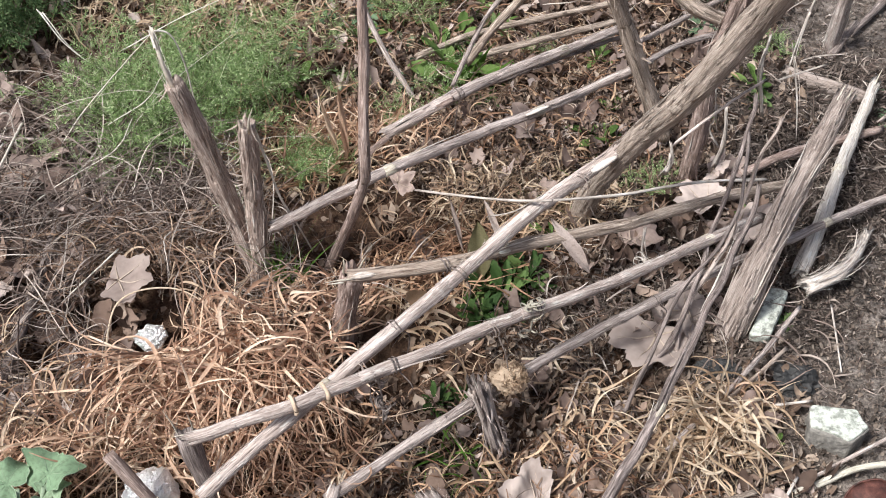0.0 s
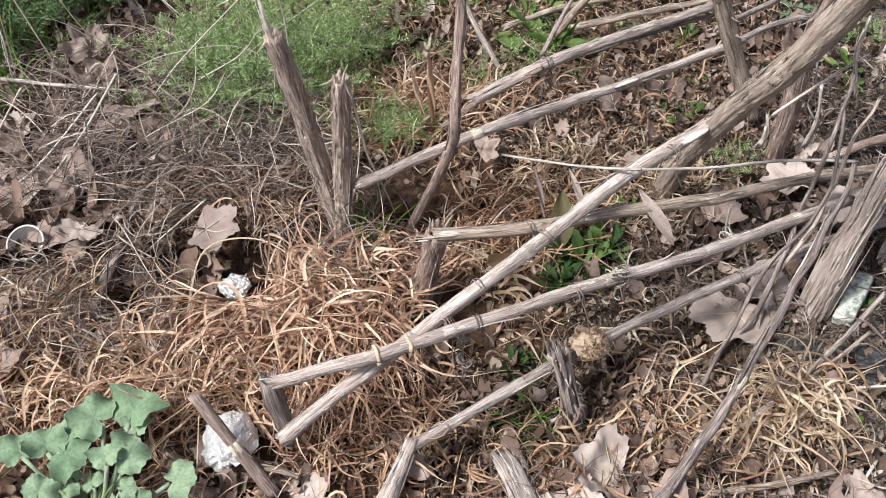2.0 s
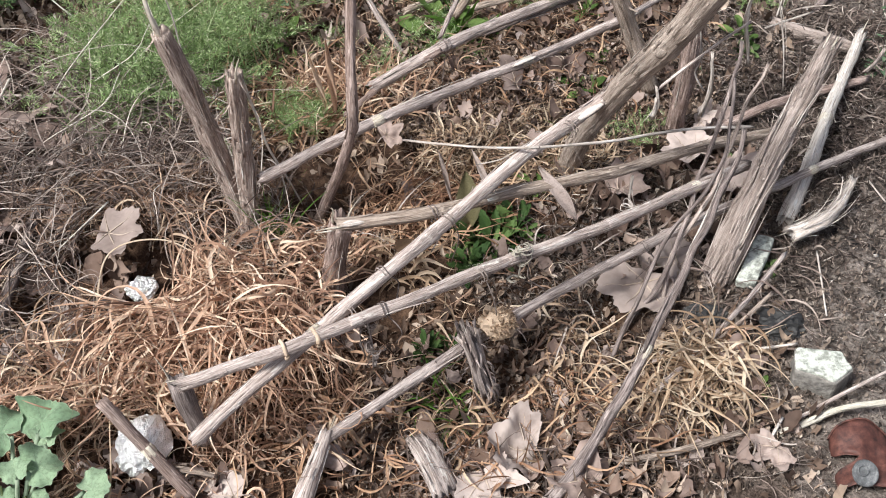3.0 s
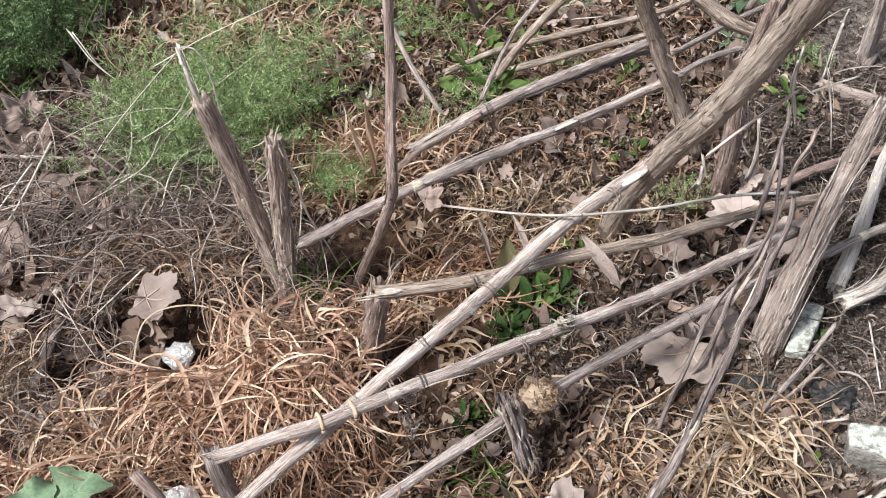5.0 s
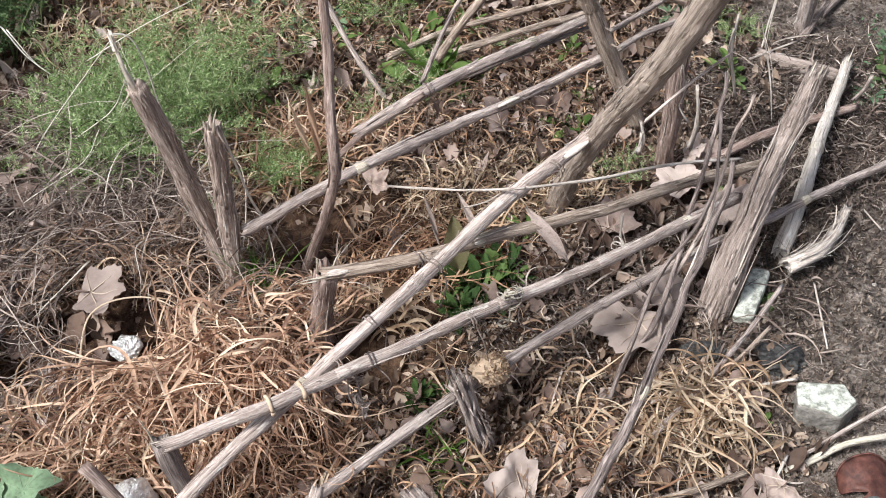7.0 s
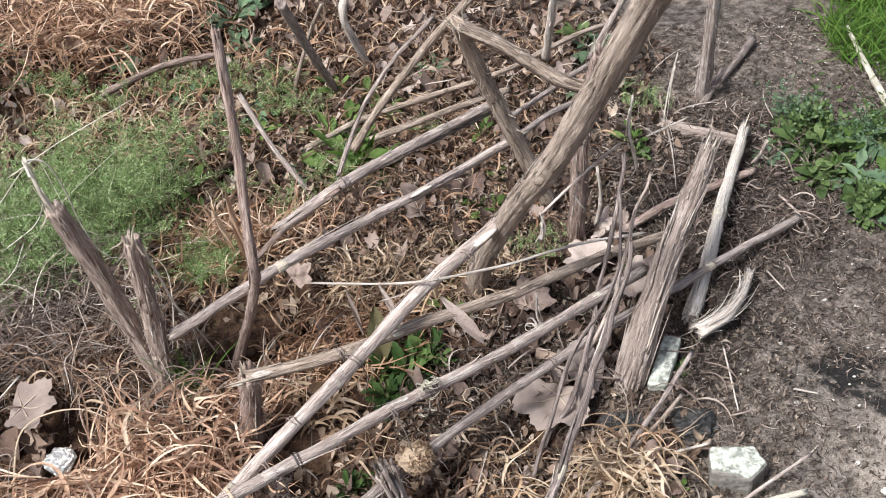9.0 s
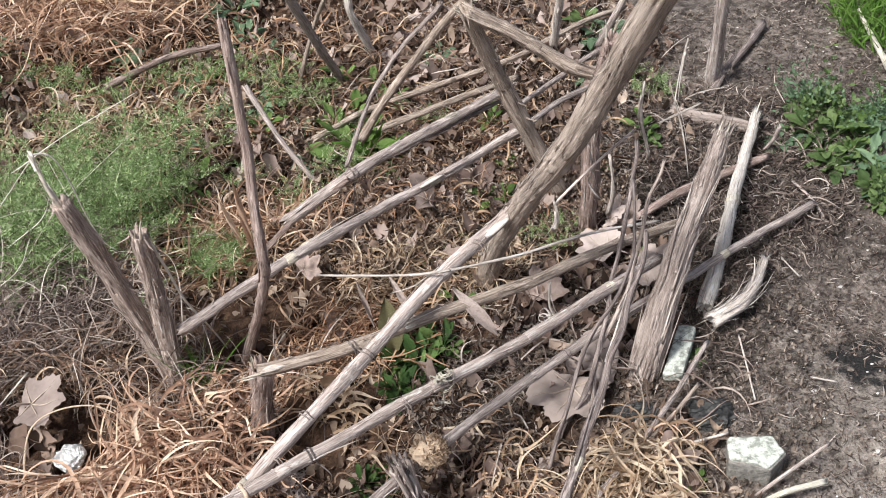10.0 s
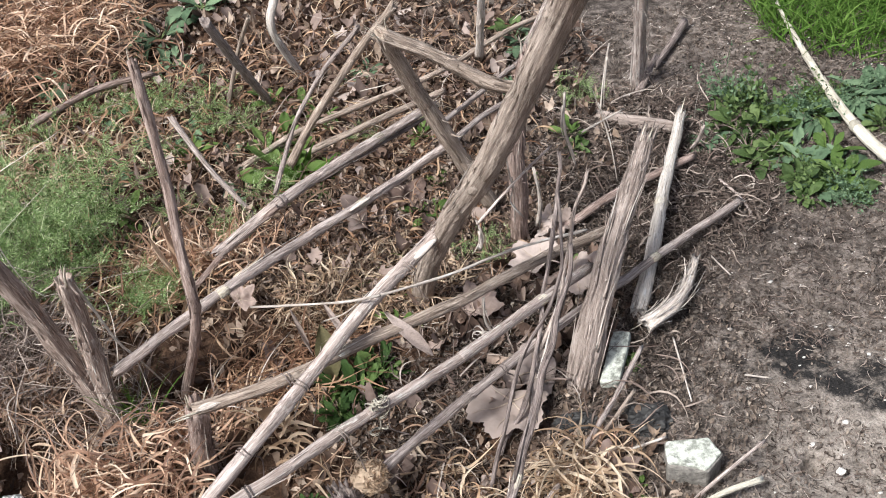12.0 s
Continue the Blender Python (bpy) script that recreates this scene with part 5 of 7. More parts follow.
lay_leaf(4, -0.634, 1.3, 0.075, -100, 1.25, 10, 8, True)
lay_leaf(1, -0.874, 1.311, 0.06, 160, 1.0, 12, 0, True)
lay_leaf(2, -0.99, 1.085, 0.04, 30, 1.3, 8, 0, True)
lay_leaf(0, -0.924, 1.425, 0.05, 70, 1.4, 10, 0)
lay_leaf(3, -0.87, 1.66, 0.08, 200, 1.1, 25, 0)
lay_leaf(4, -0.8, 1.58, 0.07, 100, 0.9, 20, 0)
lay_leaf(1, -1.03, 1.866, 0.09, 60, 1.2, 40, 0)
lay_leaf(1, -0.87, 1.33, 0.04, 60, 1.0, 0, 10)
lay_leaf(4, 0.315, 1.205, 0.025, 150, 1.65, 6, 5, True)
lay_leaf(0, 0.38, 1.23, 0.03, 60, 1.4, 0, 12, True)
lay_leaf(2, 0.085, 0.868, 0.03, 75, 1.2, 12, 0, True)
lay_leaf(1, -0.05, 0.87, 0.03, 110, 1.0, 0, 0)
lay_leaf(3, 0.02, 0.83, 0.02, 200, 1.1, 0, 10)
lay_leaf(1, 0.43, 1.0, 0.035, 290, 1.0, 0, 15)
lay_leaf(0, -1.0, 1.78, 0.06, 20, 1.2, 20, 0)
lay_leaf(3, -0.98, 1.55, 0.05, 140, 1.2, 0, 0)
lay_leaf(4, -0.89, 1.63, 0.05, 80, 1.0, 0, -15)
lay_leaf(0, -1.05, 1.42, 0.04, 10, 1.3, 0, 0)
lay_leaf(2, -0.75, 1.5, 0.05, 200, 1.1, 25, 0)
lay_leaf(3, 0.12, 1.74, 0.05, 90, 1.1, 40, 0)
lay_leaf(0, 0.22, 1.78, 0.05, 10, 1.2, 0, 30)
lay_leaf(1, -0.145, 1.57, 0.06, -60, 0.7, 20, 20)
lay_leaf(4, 0.45, 1.5, 0.05, 40, 1.2, 0, 0)
lay_leaf(1, 0.5, 1.44, 0.05, 230, 1.2, 10, 0)
lay_leaf(2, 0.3, 1.43, 0.04, 310, 1.0, 0, 10)
lay_leaf(1, 0.47, 0.86, 0.02, 120, 0.8, 0, 0)
lay_leaf(0, 0.17, 0.8, 0.02, 45, 1.1, 0, 0)
lay_leaf(3, -0.37, 0.82, 0.02, 80, 0.8, 0, 10)
lay_leaf(2, -0.95, 1.0, 0.03, 0, 1.3, 0, 0)
lay_leaf(0, -1.05, 1.15, 0.03, 70, 1.2, 0, 0)
lr = random.Random(5)
for _ in range(46):
    u = lr.random()
    if u < 0.35:
        x, y = lr.uniform(-1.45, -0.55), lr.uniform(0.95, 1.95)
    elif u < 0.6:
        x, y = lr.uniform(-0.35, 0.5), lr.uniform(0.78, 1.15)
    elif u < 0.8:
        x, y = lr.uniform(-0.1, 0.6), lr.uniform(1.4, 2.0)
    else:
        x, y = lr.uniform(-1.0, 0.6), lr.uniform(2.0, 3.0)
    put_leaf(lr.randrange(5), x, y, gz(x, y) + lr.uniform(0.008, 0.035), lr.uniform(0, 360), lr.uniform(0.4, 0.85), lr.uniform(-45, 45), lr.uniform(-45, 45))
for _ in range(14):
    x, y = lr.uniform(-1.2, -0.72), lr.uniform(1.25, 1.8)
    put_leaf(lr.randrange(5), x, y, gz(x, y) + lr.uniform(0.015, 0.05), lr.uniform(0, 360), lr.uniform(0.6, 1.1), lr.uniform(-35, 35), lr.uniform(-35, 35))
for ob in KINDS:
    ob.matrix_basis = pose(lr.uniform(-1.2, -0.7), lr.uniform(1.3, 1.7), 0.05, 0, 0, lr.uniform(0, 360))

# ---- green plants ----
def feather_arrays(seed, stems, reach, tall, pinnae, leaflets, size, broad):
    """Thin arching stems set with side branches of tiny narrow leaflets: stem points and leaflet quads."""
    g = np.random.default_rng(seed)
    paths, V = [], []
    for s in range(stems):
        az, tilt = g.uniform(0, 6.28), g.uniform(0.1, 1.0)
        L = tall * g.uniform(0.6, 1.15)
        pts, p, e = [], np.array([g.normal(0, reach * 0.35), g.normal(0, reach * 0.35), 0.0]), 1.5 - tilt * 0.5
        for i in range(9):
            pts.append(p.copy())
            d = np.array([math.cos(az) * math.cos(e), math.sin(az) * math.cos(e), math.sin(e)])
            p = p + d * L / 8
            e -= 0.13 * tilt * 2
            az += g.normal(0, 0.12)
        paths.append(pts)
        P = np.array(pts)
        for k in range(pinnae):
            t = g.uniform(1.2, 8)
            i = min(7, int(t))
            o = P[i] + (P[i + 1] - P[i]) * (t - i)
            a2, e2 = g.uniform(0, 6.28), g.uniform(0.1, 1.1)
            d = np.array([math.cos(a2) * math.cos(e2), math.sin(a2) * math.cos(e2), math.sin(e2)])
            ln = size * g.uniform(3.0, 6.5) * (1.2 - t / 10)
            across = np.cross(d, g.normal(0, 1, 3))
            across = across / np.linalg.norm(across)
            for m in range(leaflets):
                u = (m // 2 + 0.7) / (leaflets // 2)
                b = o + d * ln * u + across * 0.0006
                r = across * (1 if m % 2 else -1) + d * 0.75 + g.normal(0, 0.3, 3)
                r = r / np.linalg.norm(r) * size * g.uniform(0.6, 1.0) * (1.15 - 0.6 * u)
                wv = np.cross(r, g.normal(0, 1, 3))
                wv = wv / np.linalg.norm(wv) * size * broad
                V.append([b, b + r * 0.55 + wv, b + r, b + r * 0.55 - wv])
            wv = np.cross(d, across) * 0.0005
            V.append([o - wv, o + wv, o + d * ln + wv * 0.5, o + d * ln - wv * 0.5])
    V = np.array(V)
    return paths, V.reshape(-1, 3), np.arange(len(V) * 4).reshape(-1, 4)


def feather_plant(seed, label, material, stems=9, reach=0.09, tall=0.24, pinnae=22, leaflets=8, size=0.017, name="feathery_weed", broad=0.055):
    paths, v, f = feather_arrays(seed, stems, reach, tall, pinnae, leaflets, size, broad)
    root = tagged(new(name), label, "weed", "feathery green weeds")
    for k, pts in enumerate(paths):
        part("stem", tube_mesh("stem", [tuple(q) for q in pts[::2]], lambda s: 0.0016 * (1.15 - s), 5, 0.03, 0, 0, seed=seed + k), GREEN_STEM, root)
    part("foliage", build_mesh("foliage", v.tolist(), f.tolist(), smooth=False), material, root, "finely divided feathery leaves")
    return root


FEATHER = [feather_plant(201, "airy light green feathery weed in dry grass", GREEN_FEATHER, 11, 0.08, 0.3, 12, 18, 0.0165, broad=0.058), feather_plant(202, "airy light green feathery weed in dry grass", GREEN_FEATHER, 11, 0.075, 0.25, 12, 18, 0.0165, broad=0.058),
           feather_plant(203, "low grey-green feathery weed tuft", GREEN_FEATHER, 9, 0.05, 0.1, 9, 16, 0.0105, broad=0.08)]
DENSE = feather_plant(204, "dense bushy deep green weed", GREEN_FERN, 13, 0.09, 0.27, 13, 14, 0.017, "bushy_weed", 0.14)
fr = random.Random(9)
spots = [(-0.74, 1.78), (-0.6, 1.69), (-0.52, 1.75), (-0.6, 1.86), (-0.78, 1.9), (-0.7, 1.84), (-0.62, 1.74), (-0.54, 1.80), (-0.66, 1.92), (-0.52, 1.96), (-0.42, 1.98), (-0.68, 1.70), (-0.58, 2.03), (-0.48, 1.86)]
for i, (x, y) in enumerate(spots):
    m = pose(x, y, gz(x, y), 0, 0, fr.uniform(0, 360))
    if i < 2:
        FEATHER[i].matrix_basis = m
    else:
        copy_thing(FEATHER[i % 2], m)
FEATHER[2].matrix_basis = pose(-0.335, 1.70, gz(-0.335, 1.7), 0, 0, 40)
FEATHER[2].scale = (1.0, 1.0, 1.25)
for x, y in ((-0.30, 1.66), (-0.32, 1.68), (-0.36, 1.67), (-0.15, 1.85), (-0.62, 2.35), (-0.3, 2.4), (-0.05, 1.95), (-0.75, 2.45)):
    copy_thing(FEATHER[2], pose(x, y, gz(x, y), 0, 0, fr.uniform(0, 360)))
DENSE.matrix_basis = pose(-1.22, 2.05, gz(-1.22, 2.05))
for x, y in ((-1.32, 2.0), (-1.12, 2.12), (-1.22, 2.2), (-1.05, 2.22), (-1.42, 2.15), (-1.3, 2.3), (-1.15, 2.35), (-1.0, 2.38), (-1.5, 1.95), (-1.45, 2.4)):
    copy_thing(DENSE, pose(x, y, gz(x, y), 0, 0, fr.uniform(0, 360)))


def blade_mesh(name, width, seed, tooth=0.0, lobes=0.0, cup=0.25, droop=0.35, tip=1.6):
    """A leaf blade of length 1 along y: rounded, toothed or lobed edge, folded along its midrib and drooping."""
    n, m = 12, 3
    verts, faces = [], []
    r = random.Random(seed)
    for i in range(n + 1):
        t = i / n
        w = 0.5 * width * math.sin(math.pi * min(1, t ** (1 / tip) * 0.97 + 0.02)) ** 0.75
        w *= 1 + tooth * (1 if i % 2 else -1) + lobes * math.sin(t * 22)
        for j in range(-m, m + 1):
            u = j / m
            z = cup * abs(u) * w - droop * t * t + 0.03 * math.sin(9 * t + 3 * u + seed) + r.uniform(-0.004, 0.004)
            verts.append((u * w, t - 0.12 * droop * t * t, z))
    c = 2 * m + 1
    for i in range(n):
        for j in range(c - 1):
            a = i * c + j
            faces.append((a, a + 1, a + c + 1, a + c))
    return build_mesh(name, verts, faces)


def rosette(name, label, category, material, n, length, width, seed, tooth=0.0, lobes=0.0, elev=(15, 70), petiole=0.3, group=""):
    """A leafy weed: stalked leaves round one crown, each leaf a part."""
    r = random.Random(seed)
    root = tagged(new(name), label, category, group)
    blades = [blade_mesh("leaf", width, seed + k, tooth, lobes, r.uniform(0.1, 0.6), r.uniform(0.1, 0.7), r.uniform(0.48, 0.75)) for k in range(4)]
    for b in blades:
        b.materials.append(material)
    for k in range(n):
        az, el, ln = 360 * k / n * 2.4 + r.uniform(-25, 25), r.uniform(*elev), length * r.uniform(0.6, 1.2)
        m = pose(0, 0, 0, 0, 0, az) @ pose(0, 0, 0, el, 0, 0)
        base = m @ Vector((0, petiole * ln, 0))
        part("stem", tube_mesh("stem", [(0, 0, 0), tuple(base * 0.5 + Vector((0, 0, 0.004))), tuple(base)], 0.0013, 5, 0.02, 0, 0, seed=k), GREEN_STEM, root)
        leaf = part("leaf", blades[k % 4], None, root)
        leaf.matrix_basis = Matrix.Translation(base) @ m @ Matrix.Rotation(radians(r.uniform(-50, 50)), 4, "Y") @ Matrix.Diagonal((ln, ln, ln, 1))
    return root


SPOON = rosette("broad_weed", "leafy weed with wavy spoon-shaped dull green leaves", "weed", GREEN_SPOON, 22, 0.042, 0.5, 301, 0.03, 0.07, (4, 60), 0.35, "leafy weeds on the soil")
SPOON2 = rosette("broad_weed", "leafy weed with upright bright oval leaves on soil", "weed", GREEN_FRESH, 13, 0.05, 0.4, 302, 0.03, 0.07, (20, 78), 0.4, "leafy weeds on the soil")
SAGE = rosette("broad_weed", "bluish green toothed leafy weed", "weed", GREEN_BLUE, 18, 0.046, 0.4, 303, 0.1, 0.1, (5, 45), 0.3, "leafy weeds on the soil")
TOOTHED = rosette("toothed_weed", "deep green jagged-leaved weed under the stalks", "weed", GREEN_DARK, 30, 0.055, 0.32, 304, 0.16, 0.14, (10, 75), 0.25)
wr = random.Random(21)
weed_at = [(SPOON, 0.981, 1.819, 1.0), (SPOON, 1.033, 1.807, 1.0), (SPOON2, 1.071, 1.793, 0.9), (SPOON, 0.979, 1.754, 0.85), (SPOON, 0.988, 1.705, 0.9), (SPOON, 1.029, 1.604, 0.9), (SPOON, 1.027, 1.561, 0.7), (SPOON2, 1.113, 1.598, 1.0), (SPOON, 1.124, 1.560, 0.85), (SPOON2, 1.142, 1.684, 0.85), (SAGE, 1.059, 1.705, 1.0), (SAGE, 1.061, 1.651, 1.0), (SAGE, 1.066, 1.576, 0.9), (SAGE, 0.904, 1.797, 0.75), (SAGE, 1.132, 1.842, 0.9), (SAGE, 1.170, 1.806, 0.9), (SAGE, 1.282, 1.837, 1.1), (SAGE, 1.323, 1.829, 1.1), (SPOON, 1.283, 1.732, 0.7), (SPOON2, 1.167, 1.829, 0.8), (SPOON, 0.979, 1.875, 0.8), (SAGE, 1.140, 1.638, 0.8), (SAGE, 1.316, 1.776, 0.9), (SPOON, 1.041, 1.744, 0.8)]
RAGGED = feather_plant(206, "ragged low green weed tuft on soil", GREEN_BLUE, 6, 0.035, 0.06, 8, 6, 0.02, "ragged_weed", 0.17)
RAGGED2 = feather_plant(207, "ragged low light green weed tuft", GREEN_SPOON, 6, 0.035, 0.07, 8, 6, 0.023, "ragged_weed", 0.2)
for k, (x, y) in enumerate([(0.984, 1.935), (1.017, 1.889), (1.126, 1.872), (1.186, 1.884), (1.204, 1.832), (1.057, 1.84), (1.043, 1.626), (1.089, 1.544), (1.323, 1.869)]):
    m = pose(x + 0.02, y - 0.015, gz(x, y), 0, 0, 77 * k)
    if k < 2:
        (RAGGED, RAGGED2)[k].matrix_basis = m
    else:
        copy_thing((RAGGED, RAGGED2)[k % 3 == 0], m).scale = (0.75, 0.75, 0.6)
used = []
for src, x, y, sc in weed_at:
    m = pose(x, y, gz(x, y) - 0.002, 0, 0, wr.uniform(0, 360))
    ob = copy_thing(src, m) if src in used else src
    used.append(src)
    ob.matrix_basis = m
    ob.scale = (1.18 * sc, 1.18 * sc, 1.1 * sc)
TOOTHED.matrix_basis = pose(0.055, 1.32, gz(0.055, 1.32))
for x, y, s in ((0.01, 1.28, 0.9), (0.1, 1.36, 0.9), (-0.07, 1.09, 0.55), (-0.03, 1.10, 0.45), (0.02, 1.34, 0.8)):
    ob = copy_thing(TOOTHED, pose(x, y, gz(x, y), 0, 0, wr.uniform(0, 360)))
    ob.scale = (s, s, s)
for x, y, s, src in ((0.30, 1.72, 0.8, SPOON2), (0.27, 1.68, 0.6, SPOON2), (0.15, 1.46, 0.7, SPOON2), (-0.03, 2.02, 1.6, SPOON2), (-0.02, 1.98, 0.8, SPOON2), (-0.13, 2.03, 0.9, SAGE), (0.08, 2.0, 0.7, SPOON2), (0.3, 2.05, 0.7, SPOON2),
                     (-0.26, 2.28, 1.0, SAGE), (-0.45, 2.42, 1.0, SAGE), (-0.32, 2.75, 1.7, SAGE), (-0.2, 2.85, 1.6, SAGE), (0.03, 2.28, 0.9, SPOON2), (0.52, 1.5, 0.5, SPOON), (0.55, 1.25, 0.45, SPOON), (0.62, 2.3, 1.2, SAGE),
                     (0.56, 2.15, 0.9, SAGE), (0.62, 1.85, 0.6, SPOON), (0.5, 1.78, 0.5, SPOON), (0.47, 0.98, 0.4, SPOON2), (-0.62, 2.6, 1.0, SAGE), (-1.0, 2.7, 1.3, SAGE)):
    ob = copy_thing(src, pose(x, y, gz(x, y), 0, 0, wr.uniform(0, 360)))
    ob.scale = (s, s, s)
for x, y, s, src in ((-0.024, 2.158, 1.1, SPOON2), (-0.038, 2.348, 0.9, SPOON2), (-0.099, 2.270, 0.9, FEATHER[2]), (-0.367, 2.333, 0.9, SAGE), (-0.208, 2.370, 1.0, FEATHER[2]), (-0.501, 2.441, 1.0, FEATHER[2]), (-0.406, 2.432, 0.9, FEATHER[2]), (-0.235, 2.528, 0.8, SAGE), (0.079, 2.230, 0.7, SPOON2), (0.005, 2.070, 0.7, FEATHER[2]), (0.212, 2.359, 0.8, SAGE), (0.312, 1.837, 0.6, SPOON2), (0.173, 2.101, 0.6, FEATHER[2])):
    ob = copy_thing(src, pose(x, y, gz(x, y), 0, 0, wr.uniform(0, 360)))
    ob.scale = (s, s, s)
for k, (x, y) in enumerate([(-0.458, 2.184), (-0.252, 2.19), (-0.2, 2.291), (0.07, 2.213), (-0.156, 2.178), (-0.062, 2.131), (-0.521, 2.227), (-0.336, 2.458), (-0.291, 2.607), (0.624, 1.901), (0.691, 2.037), (0.599, 2.385), (0.64, 2.311), (0.266, 1.742), (0.369, 1.597), (0.038, 1.933), (0.172, 2.355), (-0.4, 2.0), (-0.28, 1.98), (-0.5, 2.1), (-0.43, 2.16), (-0.36, 1.9), (-0.3, 2.22), (-0.58, 2.2)]):
    ob = copy_thing((SAGE, SPOON2, FEATHER[2], SPOON)[k % 4], pose(x, y, gz(x, y), 0, 0, wr.uniform(0, 360)))
    sc = wr.uniform(0.6, 1.05)
    ob.scale = (sc, sc, sc)
def withered_blade(base, tip, width, material, label, seed):
    b, t = Vector(base), Vector(tip)
    y = (t - b).normalized()
    x = y.cross(Vector((0.1, -0.7, 0.7))).normalized()
    ob = part("withered_leaf", blade_mesh("withered_leaf", width, seed, 0.02, 0.03, 0.5, 0.25, 0.9), material)
    ln = (t - b).length
    ob.matrix_basis = Matrix.Translation(b) @ Matrix((x, y, x.cross(y))).transposed().to_4x4() @ Matrix.Diagonal((ln, ln, ln, 1))
    tagged(ob, label, "leaf", "withered leaf blades")


withered_blade((0.01, 1.35, 0.03), (0.012, 1.375, 0.135), 0.42, LEAF_OLIVE, "upright olive-brown withered broad leaf blade", 41)
withered_blade((0.06, 1.37, 0.07), (0.025, 1.42, 0.16), 0.12, LEAF_PALE, "pale cream withered leaf blade bent upright", 42)
withered_blade((0.13, 1.29, 0.235), (0.2, 1.225, 0.165), 0.19, LEAF_DEAD, "pale tan withered leaf hanging over a stalk", 43)
withered_blade((-0.02, 1.4, 0.05), (-0.035, 1.42, 0.15), 0.09, LEAF_PALE, "pale cream withered leaf blade bent upright", 44)
withered_blade((-0.12, 1.24, 0.1), (-0.09, 1.2, 0.15), 0.35, STRAW_YELLOW, "yellowed withered leaf under the snapped stalk", 45)
withered_blade((-0.25, 1.66, 0.06), (-0.245, 1.62, 0.24), 0.075, STRAW_ORANGE, "tall peach-coloured withered grass blade", 46)
withered_blade((-0.27, 1.68, 0.05), (-0.28, 1.64, 0.2), 0.07, STRAW_ORANGE, "tall peach-coloured withered grass blade", 47)
stuff("green_grass", "fresh green grass growing at the soil's edge", "grass", GREEN_BRIGHT, [
    ribbons(81, 2600, oval(1.5, 2.2, 0.3, 0.26), (0.05, 0.15), (0.002, 0.006), (0.5, 1.4), (0.2, 1.2), 0.3),
    ribbons(82, 1500, oval(1.52, 2.56, 0.32, 0.22), (0.05, 0.14), (0.002, 0.006), (0.5, 1.4), (0.2, 1.2), 0.3),
    ribbons(83, 46, oval(-0.35, 1.36, 0.03, 0.025), (0.06, 0.15), (0.002, 0.004), (0.9, 1.5), (0.1, 0.7), 0.2),
    ribbons(87, 70, oval(0.17, 1.6, 0.09, 0.06), (0.03, 0.08), (0.0015, 0.003), (0.3, 1.2), (0.3, 1.6), 0.6),
    ribbons(84, 16, oval(0.02, 2.0, 0.04, 0.03), (0.08, 0.15), (0.012, 0.026), (0.9, 1.5), (0.2, 1.0), 0.3),
    ribbons(85, 110, oval(-1.3, 1.9, 0.2, 0.15), (0.08, 0.25), (0.003, 0.006), (0.7, 1.5), (0.2, 1.0), 0.3),
    ribbons(86, 30, oval(-0.03, 0.97, 0.04, 0.04), (0.06, 0.12), (0.003, 0.006), (0.3, 1.2), (0.4, 1.6), 0.5),
])


# grey-green felted plant with stalked rounded leaves
def scalloped_leaf(seed):
    """A kidney-shaped leaf of length about 1: heart-cut base, scalloped ruffled rim, folded along the veins."""
    r = random.Random(seed)
    n, rings = 64, 7
    ph, fold = r.uniform(0, 6), r.uniform(0.12, 0.4)
    verts, faces = [(0, 0, 0)], []
    for k in range(1, rings + 1):
        for j in range(n):
            a = -math.pi + 2 * math.pi * j / n
            edge = 0.74 + 0.12 * math.cos(a) - 0.12 * math.cos(2 * a) + 0.05 * math.cos(3 * a + ph)
            edge *= 1 - 0.75 * math.exp(-((abs(a) - math.pi) / 0.28) ** 2)
            edge *= 1 + 0.09 * abs(math.sin(8 * a))
            q = edge * k / rings
            x, y = q * math.sin(a), q * math.cos(a)
            z = 1.5 * fold * abs(x) + 0.32 * q * q * math.sin(2 * a + ph) + 0.34 * q ** 3 * math.sin(5 * a + 2 * ph) - 0.3 * y * y - 0.2 * x * x - 0.035 * q * abs(math.sin(3.5 * a)) ** 0.8
            verts.append((x, y, z))
    for j in range(n):
        faces.append((0, 1 + j, 1 + (j + 1) % n))
    for k in range(rings - 1):
        for j in range(n):
            a, b = 1 + k * n + j, 1 + k * n + (j + 1) % n
            faces.append((a, a + n, b + n, b))
    rim = [verts[1 + (rings - 1) * n + j % n] for j in range(0, n + 2, 2)]
    veins = [[verts[1 + k * n + j] for k in (0, 2, 4, 6)] for j in (8, 18, 26, 32, 38, 46, 56)]
    return build_mesh("leaf", verts, faces), rim, [[(x * 0.95, y * 0.95, z * 0.95 + 0.012) for x, y, z in q] for q in veins]


